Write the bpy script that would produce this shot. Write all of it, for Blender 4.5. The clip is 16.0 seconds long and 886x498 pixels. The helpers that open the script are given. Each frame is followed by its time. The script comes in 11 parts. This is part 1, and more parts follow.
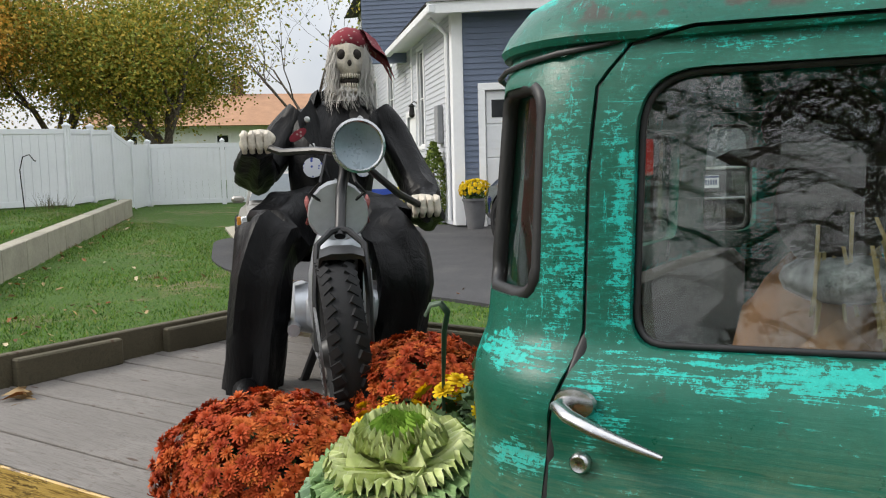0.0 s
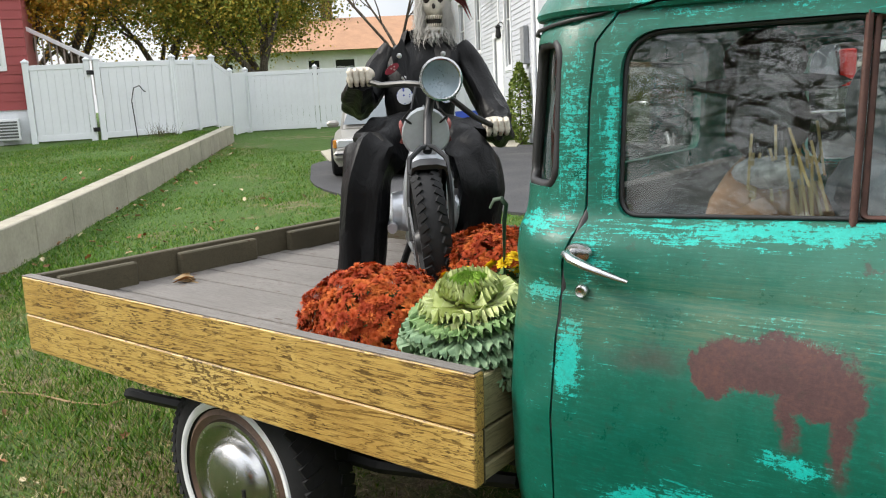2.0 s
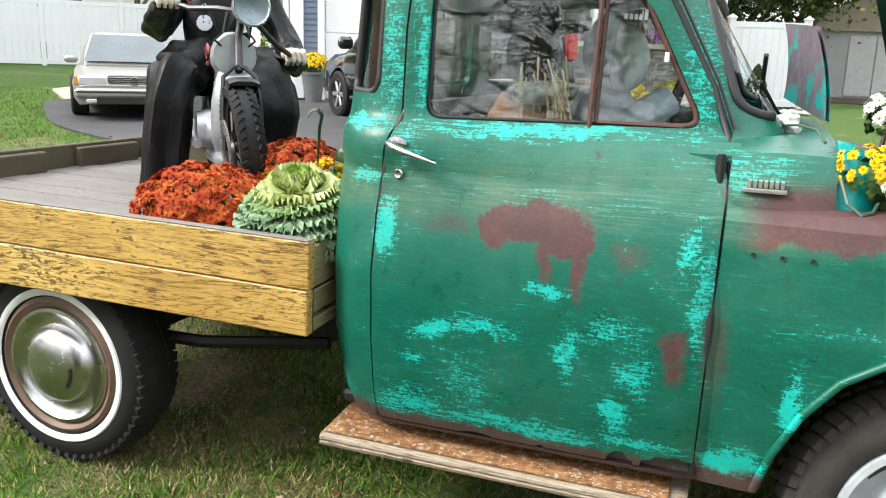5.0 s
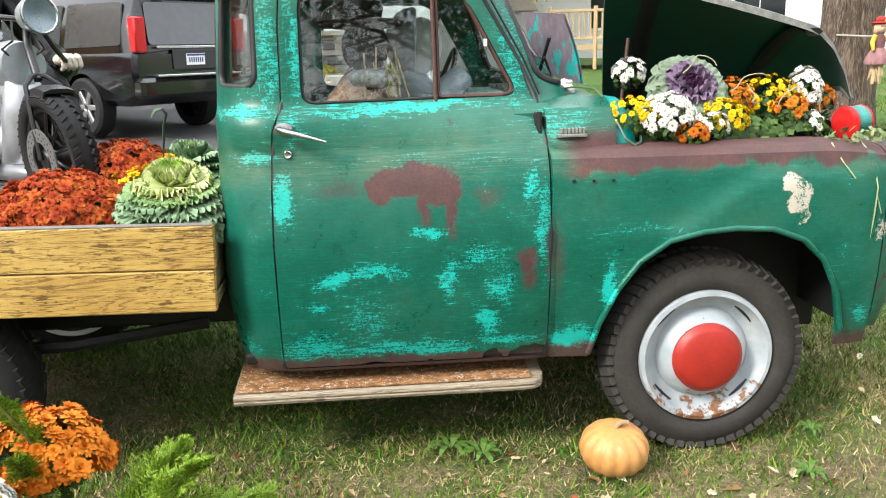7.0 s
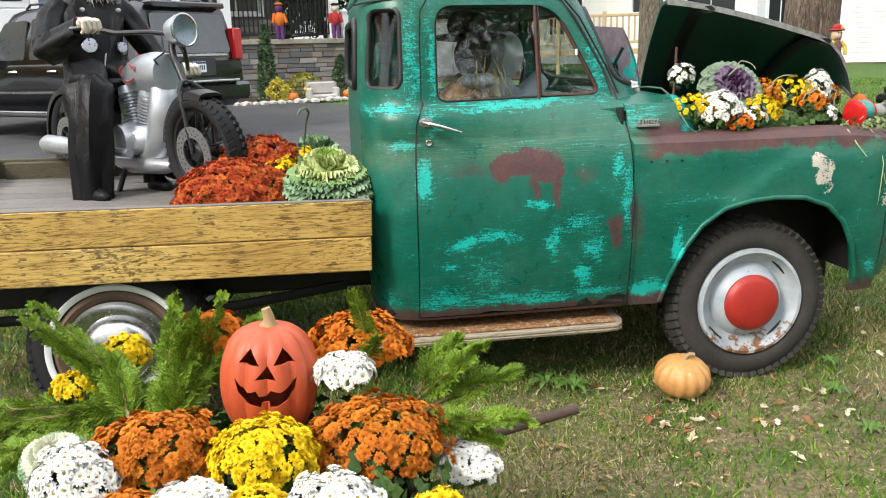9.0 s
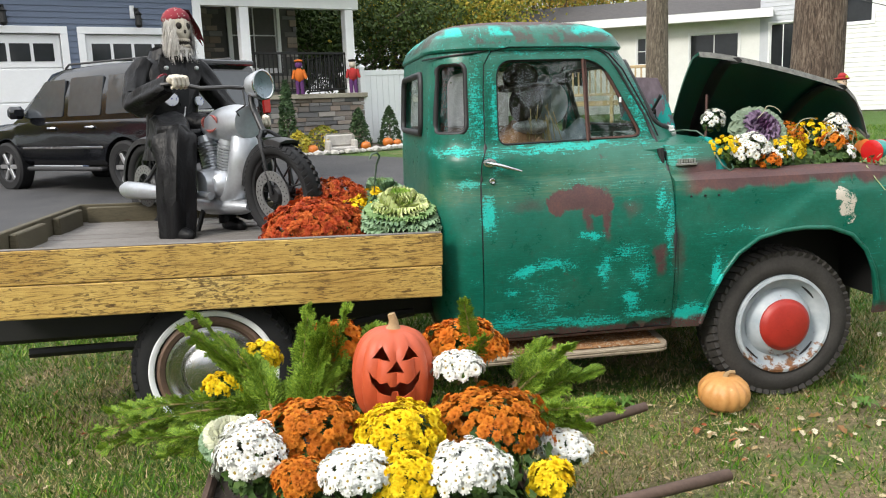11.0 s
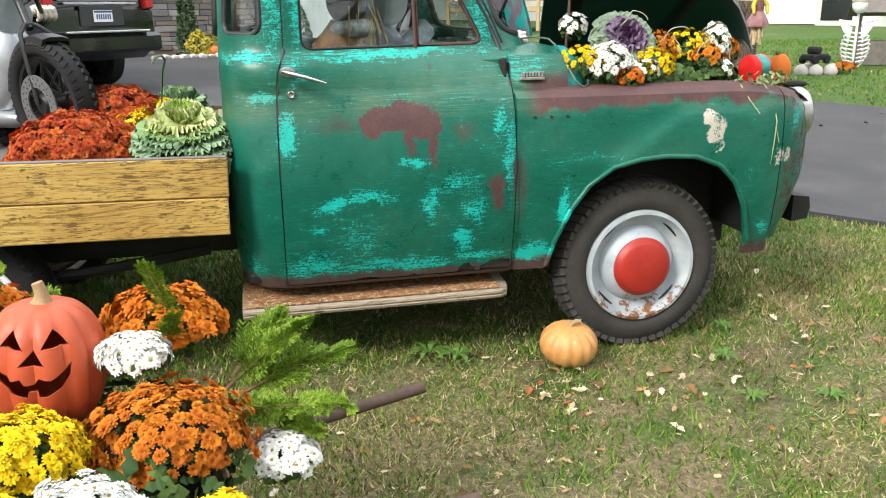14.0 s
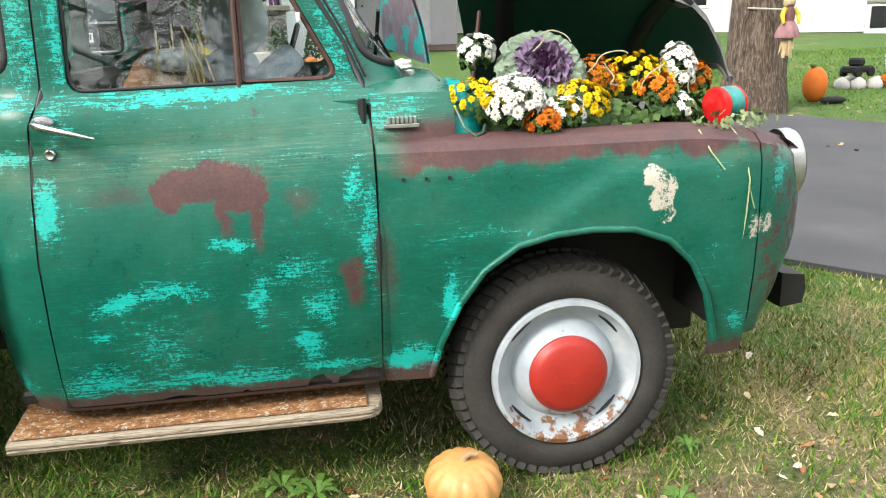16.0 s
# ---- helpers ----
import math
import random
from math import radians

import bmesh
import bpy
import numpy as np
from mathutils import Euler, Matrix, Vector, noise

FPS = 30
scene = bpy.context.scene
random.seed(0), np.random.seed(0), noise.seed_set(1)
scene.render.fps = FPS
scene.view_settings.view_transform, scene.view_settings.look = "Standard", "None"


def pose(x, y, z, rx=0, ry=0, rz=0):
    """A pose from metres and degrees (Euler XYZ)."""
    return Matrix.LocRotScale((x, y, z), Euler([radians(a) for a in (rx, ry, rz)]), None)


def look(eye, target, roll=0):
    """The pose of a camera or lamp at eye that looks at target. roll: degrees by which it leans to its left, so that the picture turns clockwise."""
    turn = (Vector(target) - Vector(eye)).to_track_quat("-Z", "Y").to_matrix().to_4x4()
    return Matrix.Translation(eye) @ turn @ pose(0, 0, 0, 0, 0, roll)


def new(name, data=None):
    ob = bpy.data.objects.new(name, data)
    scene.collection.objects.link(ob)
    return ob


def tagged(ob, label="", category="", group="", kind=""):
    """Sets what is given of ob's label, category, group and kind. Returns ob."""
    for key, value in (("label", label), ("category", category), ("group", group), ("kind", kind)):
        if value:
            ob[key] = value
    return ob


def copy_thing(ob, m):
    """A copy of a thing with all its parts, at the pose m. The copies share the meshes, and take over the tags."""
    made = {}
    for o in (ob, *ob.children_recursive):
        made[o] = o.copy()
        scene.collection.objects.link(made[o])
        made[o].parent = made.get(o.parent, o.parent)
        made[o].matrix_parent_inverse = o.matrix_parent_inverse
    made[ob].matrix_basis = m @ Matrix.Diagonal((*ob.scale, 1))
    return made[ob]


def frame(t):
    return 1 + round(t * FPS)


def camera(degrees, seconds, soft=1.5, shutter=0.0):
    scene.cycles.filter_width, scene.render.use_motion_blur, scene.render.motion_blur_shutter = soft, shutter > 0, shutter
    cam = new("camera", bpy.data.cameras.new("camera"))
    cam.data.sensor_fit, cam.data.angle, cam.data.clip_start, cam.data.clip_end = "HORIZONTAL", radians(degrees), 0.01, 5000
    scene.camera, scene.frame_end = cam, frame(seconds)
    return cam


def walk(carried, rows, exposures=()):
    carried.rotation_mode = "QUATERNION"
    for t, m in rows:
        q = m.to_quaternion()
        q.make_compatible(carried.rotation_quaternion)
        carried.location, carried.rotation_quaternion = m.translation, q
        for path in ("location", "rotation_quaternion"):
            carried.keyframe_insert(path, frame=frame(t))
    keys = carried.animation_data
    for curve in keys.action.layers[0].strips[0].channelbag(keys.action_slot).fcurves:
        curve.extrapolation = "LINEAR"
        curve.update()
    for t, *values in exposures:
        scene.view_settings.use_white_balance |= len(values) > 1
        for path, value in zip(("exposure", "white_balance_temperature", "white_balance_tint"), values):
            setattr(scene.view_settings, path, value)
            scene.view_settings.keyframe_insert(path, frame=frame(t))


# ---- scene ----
cam = camera(57.0, 16.0, 1.1)
PATH = [
    (0, (0.415, -1.017, 1.482), (-0.637, 0.675, 1.304), -1.4),
    (0.5, (0.482, -1.098, 1.493), (-0.604, 0.568, 1.279), 1.6),
    (1, (0.552, -1.302, 1.518), (-0.583, 0.326, 1.264), -1.1),
    (1.5, (0.662, -1.455, 1.519), (-0.515, 0.133, 1.213), -2.6),
    (2, (0.812, -1.496, 1.5), (-0.411, 0.045, 1.141), -2.8),
    (2.5, (0.903, -1.538, 1.478), (-0.346, -0.019, 1.116), -2.2),
    (3, (0.92, -1.638, 1.506), (-0.334, -0.112, 1.189), -2.0),
    (3.5, (0.925, -1.712, 1.509), (-0.329, -0.177, 1.238), -2.0),
    (4, (0.886, -1.759, 1.453), (-0.186, -0.095, 1.168), -0.0),
    (4.5, (0.9, -1.871, 1.42), (-0.021, -0.127, 1.091), 1.2),
    (5, (0.876, -2.053, 1.403), (0.213, -0.222, 0.947), 2.0),
    (5.2, (0.813, -2.113, 1.399), (0.248, -0.246, 0.959), 1.5),
    (7.3, (0.208, -2.756, 1.411), (0.411, -0.825, 0.93), -0.9),
    (7.5, (0.168, -2.838, 1.387), (0.378, -0.907, 0.912), -0.6),
    (8, (-0.055, -2.989, 1.406), (0.174, -1.062, 0.924), -0.6),
    (8.2, (-0.138, -3.033, 1.435), (0.085, -1.109, 0.934), -1.0),
    (10.3, (-0.701, -3.522, 1.437), (-0.31, -1.595, 1.071), -2.4),
    (10.5, (-0.71, -3.546, 1.432), (-0.342, -1.613, 1.075), -2.4),
    (11, (-0.741, -3.554, 1.426), (-0.461, -1.604, 1.082), -2.3),
    (11.5, (-0.736, -3.522, 1.428), (-0.515, -1.562, 1.096), -2.0),
    (12, (-0.725, -3.456, 1.414), (-0.508, -1.497, 1.073), -1.4),
    (12.5, (-0.69, -3.378, 1.404), (-0.284, -1.463, 0.995), -0.2),
    (13, (-0.495, -3.324, 1.405), (-0.012, -1.432, 0.973), 0.0),
    (13.5, (-0.248, -3.256, 1.407), (0.207, -1.367, 0.932), -0.3),
    (14, (-0.119, -3.052, 1.385), (0.297, -1.18, 0.819), -0.7),
    (14.5, (0.034, -2.844, 1.381), (0.452, -0.97, 0.821), -1.2),
    (15, (0.328, -2.749, 1.404), (0.665, -0.857, 0.851), -1.7),
    (15.5, (0.479, -2.544, 1.39), (0.803, -0.647, 0.842), -1.6),
    (16, (0.668, -2.281, 1.4), (0.976, -0.379, 0.863), -1.6),
]
EXPOSURE = [(0, 0.1), (1, 0.25), (2, 0.47), (3, 0.59), (3.5, 0.41), (4.3, 0.61), (5, 1.05), (7.5, 1.01), (8, 0.88), (10.5, 0.53), (11.5, 0.47), (12.5, 0.61), (13.5, 0.75), (14.5, 0.83), (16, 1.01)]
walk(cam, [(t, look(eye, target, roll)) for t, eye, target, roll in PATH], EXPOSURE)


# ---- world, sun, exposure ----
world = bpy.data.worlds.new("sky")
scene.world = world
world.use_nodes = True
wn = world.node_tree.nodes
wl = world.node_tree.links
sky = wn.new("ShaderNodeTexSky")
sky.sky_type = "NISHITA"
sky.sun_disc = False
SUN_EL, SUN_AZ = 38.0, 215.0
sky.sun_elevation, sky.sun_rotation = radians(SUN_EL), radians(90 - SUN_AZ)
sky.dust_density, sky.air_density = 4.0, 1.2
# thin bright overcast: sky colour washed out by cloud
cloud = wn.new("ShaderNodeTexNoise")
cloud.inputs["Scale"].default_value, cloud.inputs["Detail"].default_value = 3.0, 6.0
wtc = wn.new("ShaderNodeTexCoord")
wl.new(wtc.outputs["Generated"], cloud.inputs["Vector"])
wramp = wn.new("ShaderNodeValToRGB")
wramp.color_ramp.elements[0].position, wramp.color_ramp.elements[0].color = 0.35, (9.0, 9.6, 10.5, 1)
wramp.color_ramp.elements[1].position, wramp.color_ramp.elements[1].color = 0.65, (13.5, 13.5, 13.5, 1)
wl.new(cloud.outputs["Fac"], wramp.inputs["Fac"])
wmix = wn.new("ShaderNodeMix")
wmix.data_type = "RGBA"
wmix.inputs["Factor"].default_value = 0.85
wl.new(sky.outputs["Color"], wmix.inputs["A"])
wl.new(wramp.outputs["Color"], wmix.inputs["B"])
wsep, wgain, wmul = wn.new("ShaderNodeSeparateXYZ"), wn.new("ShaderNodeMapRange"), wn.new("ShaderNodeVectorMath")
wl.new(wtc.outputs["Generated"], wsep.inputs[0])
wl.new(wsep.outputs["Z"], wgain.inputs["Value"])
wgain.inputs["From Min"].default_value, wgain.inputs["From Max"].default_value = 0.0, 1.0
wgain.inputs["To Min"].default_value, wgain.inputs["To Max"].default_value = 0.60, 1.85
wmul.operation = "SCALE"
wl.new(wmix.outputs["Result"], wmul.inputs[0])
wl.new(wgain.outputs[0], wmul.inputs["Scale"])
wl.new(wmul.outputs[0], wn["Background"].inputs["Color"])
wn["Background"].inputs["Strength"].default_value = 0.098

sun = new("sun", bpy.data.lights.new("sun", "SUN"))
sun.data.energy, sun.data.angle, sun.data.color = 2.3, radians(14), (1.0, 0.95, 0.87)
sd = Vector((math.cos(radians(SUN_AZ)) * math.cos(radians(SUN_EL)), math.sin(radians(SUN_AZ)) * math.cos(radians(SUN_EL)), math.sin(radians(SUN_EL))))
sun.matrix_world = look(sd * 50, (0, 0, 0))

# ---- node helpers ----
def mat(name, rough=0.6, metal=0.0, color=(0.5, 0.5, 0.5)):
    m = bpy.data.materials.new(name)
    m.use_nodes = True
    b = m.node_tree.nodes["Principled BSDF"]
    b.inputs["Roughness"].default_value, b.inputs["Metallic"].default_value = rough, metal
    b.inputs["Base Color"].default_value = (*color, 1)
    return m


class G:
    """Small builder of node graphs over one material."""
    def __init__(self, m):
        self.m, self.t = m, m.node_tree
        self.b = self.t.nodes["Principled BSDF"]
        self.tc = self.t.nodes.new("ShaderNodeTexCoord")
        self.pos = self.tc.outputs["Object"]

    def put(self, socket, v):
        if isinstance(v, (int, float)):
            socket.default_value = v
        elif isinstance(v, tuple):
            socket.default_value = (*v, 1) if len(v) == 3 and len(socket.default_value) == 4 else v
        else:
            self.t.links.new(v, socket)

    def math(self, op, a, b=0.0, clamp=False):
        n = self.t.nodes.new("ShaderNodeMath")
        n.operation, n.use_clamp = op, clamp
        self.put(n.inputs[0], a)
        self.put(n.inputs[1], b)
        return n.outputs[0]

    def add(self, a, b): return self.math("ADD", a, b)
    def mul(self, a, b): return self.math("MULTIPLY", a, b)

    def xyz(self, vec=None):
        n = self.t.nodes.new("ShaderNodeSeparateXYZ")
        self.put(n.inputs[0], vec or self.pos)
        return n.outputs

    def scaled(self, s, vec=None, rot=(0, 0, 0), loc=(0, 0, 0)):
        n = self.t.nodes.new("ShaderNodeMapping")
        self.put(n.inputs["Vector"], vec or self.pos)
        n.inputs["Scale"].default_value, n.inputs["Rotation"].default_value, n.inputs["Location"].default_value = s, rot, loc
        return n.outputs[0]

    def noise(self, scale, detail=4.0, rough=0.55, vec=None, dist=0.0, color=False):
        n = self.t.nodes.new("ShaderNodeTexNoise")
        self.put(n.inputs["Vector"], vec or self.pos)
        n.inputs["Scale"].default_value, n.inputs["Detail"].default_value = scale, detail
        n.inputs["Roughness"].default_value, n.inputs["Distortion"].default_value = rough, dist
        return n.outputs["Color" if color else "Fac"]

    def voronoi(self, scale, vec=None, feature="F1", out="Distance"):
        n = self.t.nodes.new("ShaderNodeTexVoronoi")
        n.feature = feature
        self.put(n.inputs["Vector"], vec or self.pos)
        n.inputs["Scale"].default_value = scale
        return n.outputs[out]

    def step(self, v, lo, hi):
        n = self.t.nodes.new("ShaderNodeMapRange")
        n.interpolation_type = "SMOOTHSTEP"
        self.put(n.inputs["Value"], v)
        n.inputs["From Min"].default_value, n.inputs["From Max"].default_value = lo, hi
        return n.outputs[0]

    def mix(self, f, a, b):
        n = self.t.nodes.new("ShaderNodeMix")
        n.data_type = "RGBA"
        self.put(n.inputs["Factor"], f)
        self.put(n.inputs["A"], a)
        self.put(n.inputs["B"], b)
        return n.outputs["Result"]

    def ramp(self, f, *stops):
        n = self.t.nodes.new("ShaderNodeValToRGB")
        e = n.color_ramp.elements
        while len(e) < len(stops):
            e.new(0.5)
        for el, (p, c) in zip(e, stops):
            el.position, el.color = p, (*c, 1)
        self.put(n.inputs[0], f)
        return n.outputs[0]

    def bump(self, h, strength=0.3, dist=0.01):
        n = self.t.nodes.new("ShaderNodeBump")
        self.put(n.inputs["Height"], h)
        n.inputs["Strength"].default_value, n.inputs["Distance"].default_value = strength, dist
        self.t.links.new(n.outputs[0], self.b.inputs["Normal"])

    def rand(self):
        return self.t.nodes.new("ShaderNodeObjectInfo").outputs["Random"]

    def island(self):
        return self.t.nodes.new("ShaderNodeNewGeometry").outputs["Random Per Island"]

    def color(self, v): self.put(self.b.inputs["Base Color"], v)
    def rough(self, v): self.put(self.b.inputs["Roughness"], v)
    def metal(self, v): self.put(self.b.inputs["Metallic"], v)

    def blob(self, cx, cz, rx, rz, soft=0.5, x=None, z=None, p=None):
        """1 inside an ellipse in x and z, falling to 0 at its edge."""
        a = self.math("DIVIDE", self.math("SUBTRACT", x, cx), rx)
        c = self.math("DIVIDE", self.math("SUBTRACT", z, cz), rz)
        r = self.math("SQRT", self.add(self.mul(a, a), self.mul(c, c)))
        return self.step(r, 1.0, 1.0 - soft)


def plain(name, color, rough=0.6, metal=0.0, var=0.15, scale=8.0, bump=0.0, bscale=60.0):
    """A surface of one colour with two scales of variation."""
    m = mat(name, rough, metal, color)
    g = G(m)
    f = g.add(g.mul(g.noise(scale), 0.6), g.mul(g.noise(scale * 9), 0.4))
    lo = tuple(c * (1 - var) for c in color)
    hi = tuple(min(1, c * (1 + var)) for c in color)
    g.color(g.ramp(f, (0.3, lo), (0.7, hi)))
    g.rough(g.add(g.mul(f, 0.25), rough - 0.12))
    if bump:
        g.bump(g.noise(bscale), bump, 0.004)
    return m


# ---- mesh helpers ----
def part(name, bm, material, parent=None, label="", smooth=False, fix=True):
    me = bpy.data.meshes.new(name)
    if fix:
        bmesh.ops.recalc_face_normals(bm, faces=bm.faces)
    bm.to_mesh(me)
    bm.free()
    mats = material if isinstance(material, (list, tuple)) else [material]
    for m in mats:
        me.materials.append(m)
    if smooth:
        me.polygons.foreach_set("use_smooth", [True] * len(me.polygons))
        me.set_sharp_from_angle(angle=radians(smooth if smooth is not True else 40))
    ob = new(name, me)
    if parent:
        ob.parent = parent
    if label:
        ob["label"] = label
    return ob


def meshed(name, verts, faces, material, parent=None, smooth=False, label=""):
    me = bpy.data.meshes.new(name)
    me.from_pydata(verts, [], faces)
    mats = material if isinstance(material, (list, tuple)) else [material]
    for m in mats:
        me.materials.append(m)
    if smooth:
        me.polygons.foreach_set("use_smooth", [True] * len(me.polygons))
        me.set_sharp_from_angle(angle=radians(smooth if smooth is not True else 40))
    me.update()
    ob = new(name, me)
    if parent:
        ob.parent = parent
    if label:
        ob["label"] = label
    return ob


def thing(name, label, category, group="", at=None):
    e = new(name)
    e.empty_display_size = 0.1
    if at is not None:
        e.matrix_world = at if isinstance(at, Matrix) else Matrix.Translation(at)
    return tagged(e, label, category, group)


def box(bm, lo, hi, m=None, bevel=0.0):
    """A box between two corners, bevelled, turned by m."""
    r = bmesh.ops.create_cube(bm, size=1.0)
    vs = r["verts"]
    for v in vs:
        v.co = Vector([lo[i] + (v.co[i] + 0.5) * (hi[i] - lo[i]) for i in range(3)])
    if bevel:
        es = list({e for v in vs for e in v.link_edges})
        rr = bmesh.ops.bevel(bm, geom=es, offset=bevel, segments=1, affect="EDGES", profile=0.5)
        vs = list({v for f in rr["faces"] for v in f.verts} | {v for v in vs if v.is_valid})
    if m is not None:
        for v in vs:
            v.co = m @ v.co
    return vs


def boxpart(name, lo, hi, material, parent=None, bevel=0.004, m=None, label=""):
    bm = bmesh.new()
    box(bm, lo, hi, m, bevel)
    return part(name, bm, material, parent, label)


def frames_along(pts):
    """Frames (place, side, up) along a path, turned as little as can be."""
    pts = [Vector(p) for p in pts]
    out = []
    up = None
    for i, p in enumerate(pts):
        d = (pts[min(i + 1, len(pts) - 1)] - pts[max(i - 1, 0)])
        d = d.normalized() if d.length > 1e-9 else Vector((0, 0, 1))
        if up is None:
            up = Vector((0, 0, 1)) if abs(d.z) < 0.9 else Vector((1, 0, 0))
        side = d.cross(up)
        side = side.normalized() if side.length > 1e-6 else Vector((1, 0, 0))
        up = side.cross(d).normalized()
        out.append((p, side, up))
    return out


def tube(bm, pts, r, n=8, caps=True, flat=1.0, closed=False):
    """A tube along points; r one radius or one for each point; flat squeezes it along its up axis."""
    rs = r if isinstance(r, (list, tuple)) else [r] * len(pts)
    fr = frames_along(pts)
    rings = []
    for (p, s, u), rad in zip(fr, rs):
        rings.append([bm.verts.new(p + s * (math.cos(2 * math.pi * k / n) * rad) + u * (math.sin(2 * math.pi * k / n) * rad * flat)) for k in range(n)])
    pairs = list(zip(rings, rings[1:])) + ([(rings[-1], rings[0])] if closed else [])
    for a, b in pairs:
        for k in range(n):
            bm.faces.new((a[k], a[(k + 1) % n], b[(k + 1) % n], b[k]))
    if caps and not closed:
        bm.faces.new(rings[0][::-1])
        bm.faces.new(rings[-1])
    return rings


def lathe(bm, prof, m=None, n=32, mi=0):
    """Turns a profile of (radius, height) round z, then poses it by m."""
    rings = []
    for r, h in prof:
        if r < 1e-6:
            rings.append([bm.verts.new((0, 0, h))])
        else:
            rings.append([bm.verts.new((r * math.cos(2 * math.pi * k / n), r * math.sin(2 * math.pi * k / n), h)) for k in range(n)])
    for a, b in zip(rings, rings[1:]):
        for k in range(n):
            q = (k + 1) % n
            if len(a) == 1 and len(b) == 1:
                continue
            if len(a) == 1:
                f = bm.faces.new((a[0], b[q], b[k]))
            elif len(b) == 1:
                f = bm.faces.new((a[k], a[q], b[0]))
            else:
                f = bm.faces.new((a[k], a[q], b[q], b[k]))
            f.material_index = mi
    if m is not None:
        for ring in rings:
            for v in ring:
                v.co = m @ v.co
    return rings


def loft(bm, rings, closed=True, caps=True, mi=0):
    rr = [[bm.verts.new(p) for p in ring] for ring in rings]
    for a, b in zip(rr, rr[1:]):
        n = len(a)
        for k in range(n if closed else n - 1):
            f = bm.faces.new((a[k], a[(k + 1) % n], b[(k + 1) % n], b[k]))
            f.material_index = mi
    if caps and closed:
        bm.faces.new(rr[0][::-1]).material_index = mi
        bm.faces.new(rr[-1]).material_index = mi
    return rr


def prism(bm, outline, axis, lo, hi, mi=0):
    """A prism over an outline of 2D points, along an axis: x takes (y, z), y takes (x, z), z takes (x, y)."""
    def p3(a, b, h):
        return (h, a, b) if axis == "x" else (a, h, b) if axis == "y" else (a, b, h)
    A = [bm.verts.new(p3(a, b, lo)) for a, b in outline]
    B = [bm.verts.new(p3(a, b, hi)) for a, b in outline]
    n = len(A)
    fs = [bm.faces.new(A), bm.faces.new(B[::-1])] + [bm.faces.new((A[k], B[k], B[(k + 1) % n], A[(k + 1) % n])) for k in range(n)]
    for f in fs:
        f.material_index = mi
    return A + B


def rounded(pts, r, n=5):
    """A closed outline with its corners rounded; r one radius or one for each corner."""
    out = []
    m = len(pts)
    rs = r if isinstance(r, (list, tuple)) else [r] * m
    for i in range(m):
        p, a, b = Vector(pts[i]), Vector(pts[i - 1]), Vector(pts[(i + 1) % m])
        da, db = (a - p), (b - p)
        k = min(rs[i], da.length * 0.49, db.length * 0.49)
        if k < 1e-5:
            out.append(tuple(p))
            continue
        s, e = p + da.normalized() * k, p + db.normalized() * k
        for j in range(n + 1):
            t = j / n
            out.append(tuple((1 - t) ** 2 * s + 2 * t * (1 - t) * p + t * t * e))
    return out


def cut(base, cutters, op="DIFFERENCE", hollow=False):
    """A bmesh: base with the cutters (bmeshes) cut from it, or shared with them; a hollow base keeps its inner faces turned inwards."""
    me = bpy.data.meshes.new("raw")
    if not hollow:
        bmesh.ops.recalc_face_normals(base, faces=base.faces)
    base.to_mesh(me)
    ob = new("raw", me)
    others = []
    for c in cutters:
        mc = bpy.data.meshes.new("rawc")
        bmesh.ops.recalc_face_normals(c, faces=c.faces)
        c.to_mesh(mc)
        oc = new("rawc", mc)
        others.append(oc)
        md = ob.modifiers.new("cut", "BOOLEAN")
        md.operation, md.object, md.solver = op, oc, "EXACT"
    dg = bpy.context.evaluated_depsgraph_get()
    res = bpy.data.meshes.new_from_object(ob.evaluated_get(dg))
    bm = bmesh.new()
    bm.from_mesh(res)
    for o in [ob] + others:
        d = o.data
        bpy.data.objects.remove(o)
        bpy.data.meshes.remove(d)
    bpy.data.meshes.remove(res)
    return bm


def rng(seed): return random.Random(seed)


# ---- materials ----
def m_grass():
    m = mat("lawn", 0.95)
    g = G(m)
    n1, n2, n3 = g.noise(0.55, 5, 0.6), g.noise(3.5, 6, 0.65), g.noise(45, 4, 0.7)
    x, y, z = g.xyz()
    green = g.ramp(n3, (0.25, (0.018, 0.042, 0.004)), (0.50, (0.052, 0.120, 0.009)), (0.75, (0.115, 0.195, 0.022)))
    n3 = g.add(g.mul(n3, 0.6), g.mul(g.noise(130, 3, 0.7), 0.4))
    dry = g.ramp(n3, (0.30, (0.050, 0.036, 0.020)), (0.5, (0.20, 0.15, 0.078)), (0.68, (0.42, 0.34, 0.20)))
    worn = g.add(g.mul(n1, 0.55), g.mul(n2, 0.55))
    # trodden ground round the truck, fresher lawn far behind it
    near = g.step(y, 3.5, -0.5)
    f = g.step(g.add(worn, g.mul(near, 0.10)), 0.57, 0.75)
    soil = g.step(g.add(g.noise(1.6, 6, 0.7), g.mul(near, 0.08)), 0.60, 0.68)
    g.color(g.mix(g.mul(soil, 0.30), g.mix(f, green, dry), (0.075, 0.052, 0.035)))
    g.bump(g.add(n3, g.mul(g.noise(160, 3), 0.6)), 0.9, 0.03)
    return m


def m_asphalt():
    m = mat("asphalt", 0.85)
    g = G(m)
    n, s = g.noise(1.2, 6, 0.6), g.noise(220, 3, 0.7)
    f = g.add(g.mul(n, 0.6), g.mul(s, 0.4))
    g.color(g.ramp(f, (0.3, (0.026, 0.026, 0.029)), (0.55, (0.050, 0.049, 0.051)), (0.75, (0.10, 0.096, 0.092))))
    g.bump(s, 0.5, 0.006)
    return m


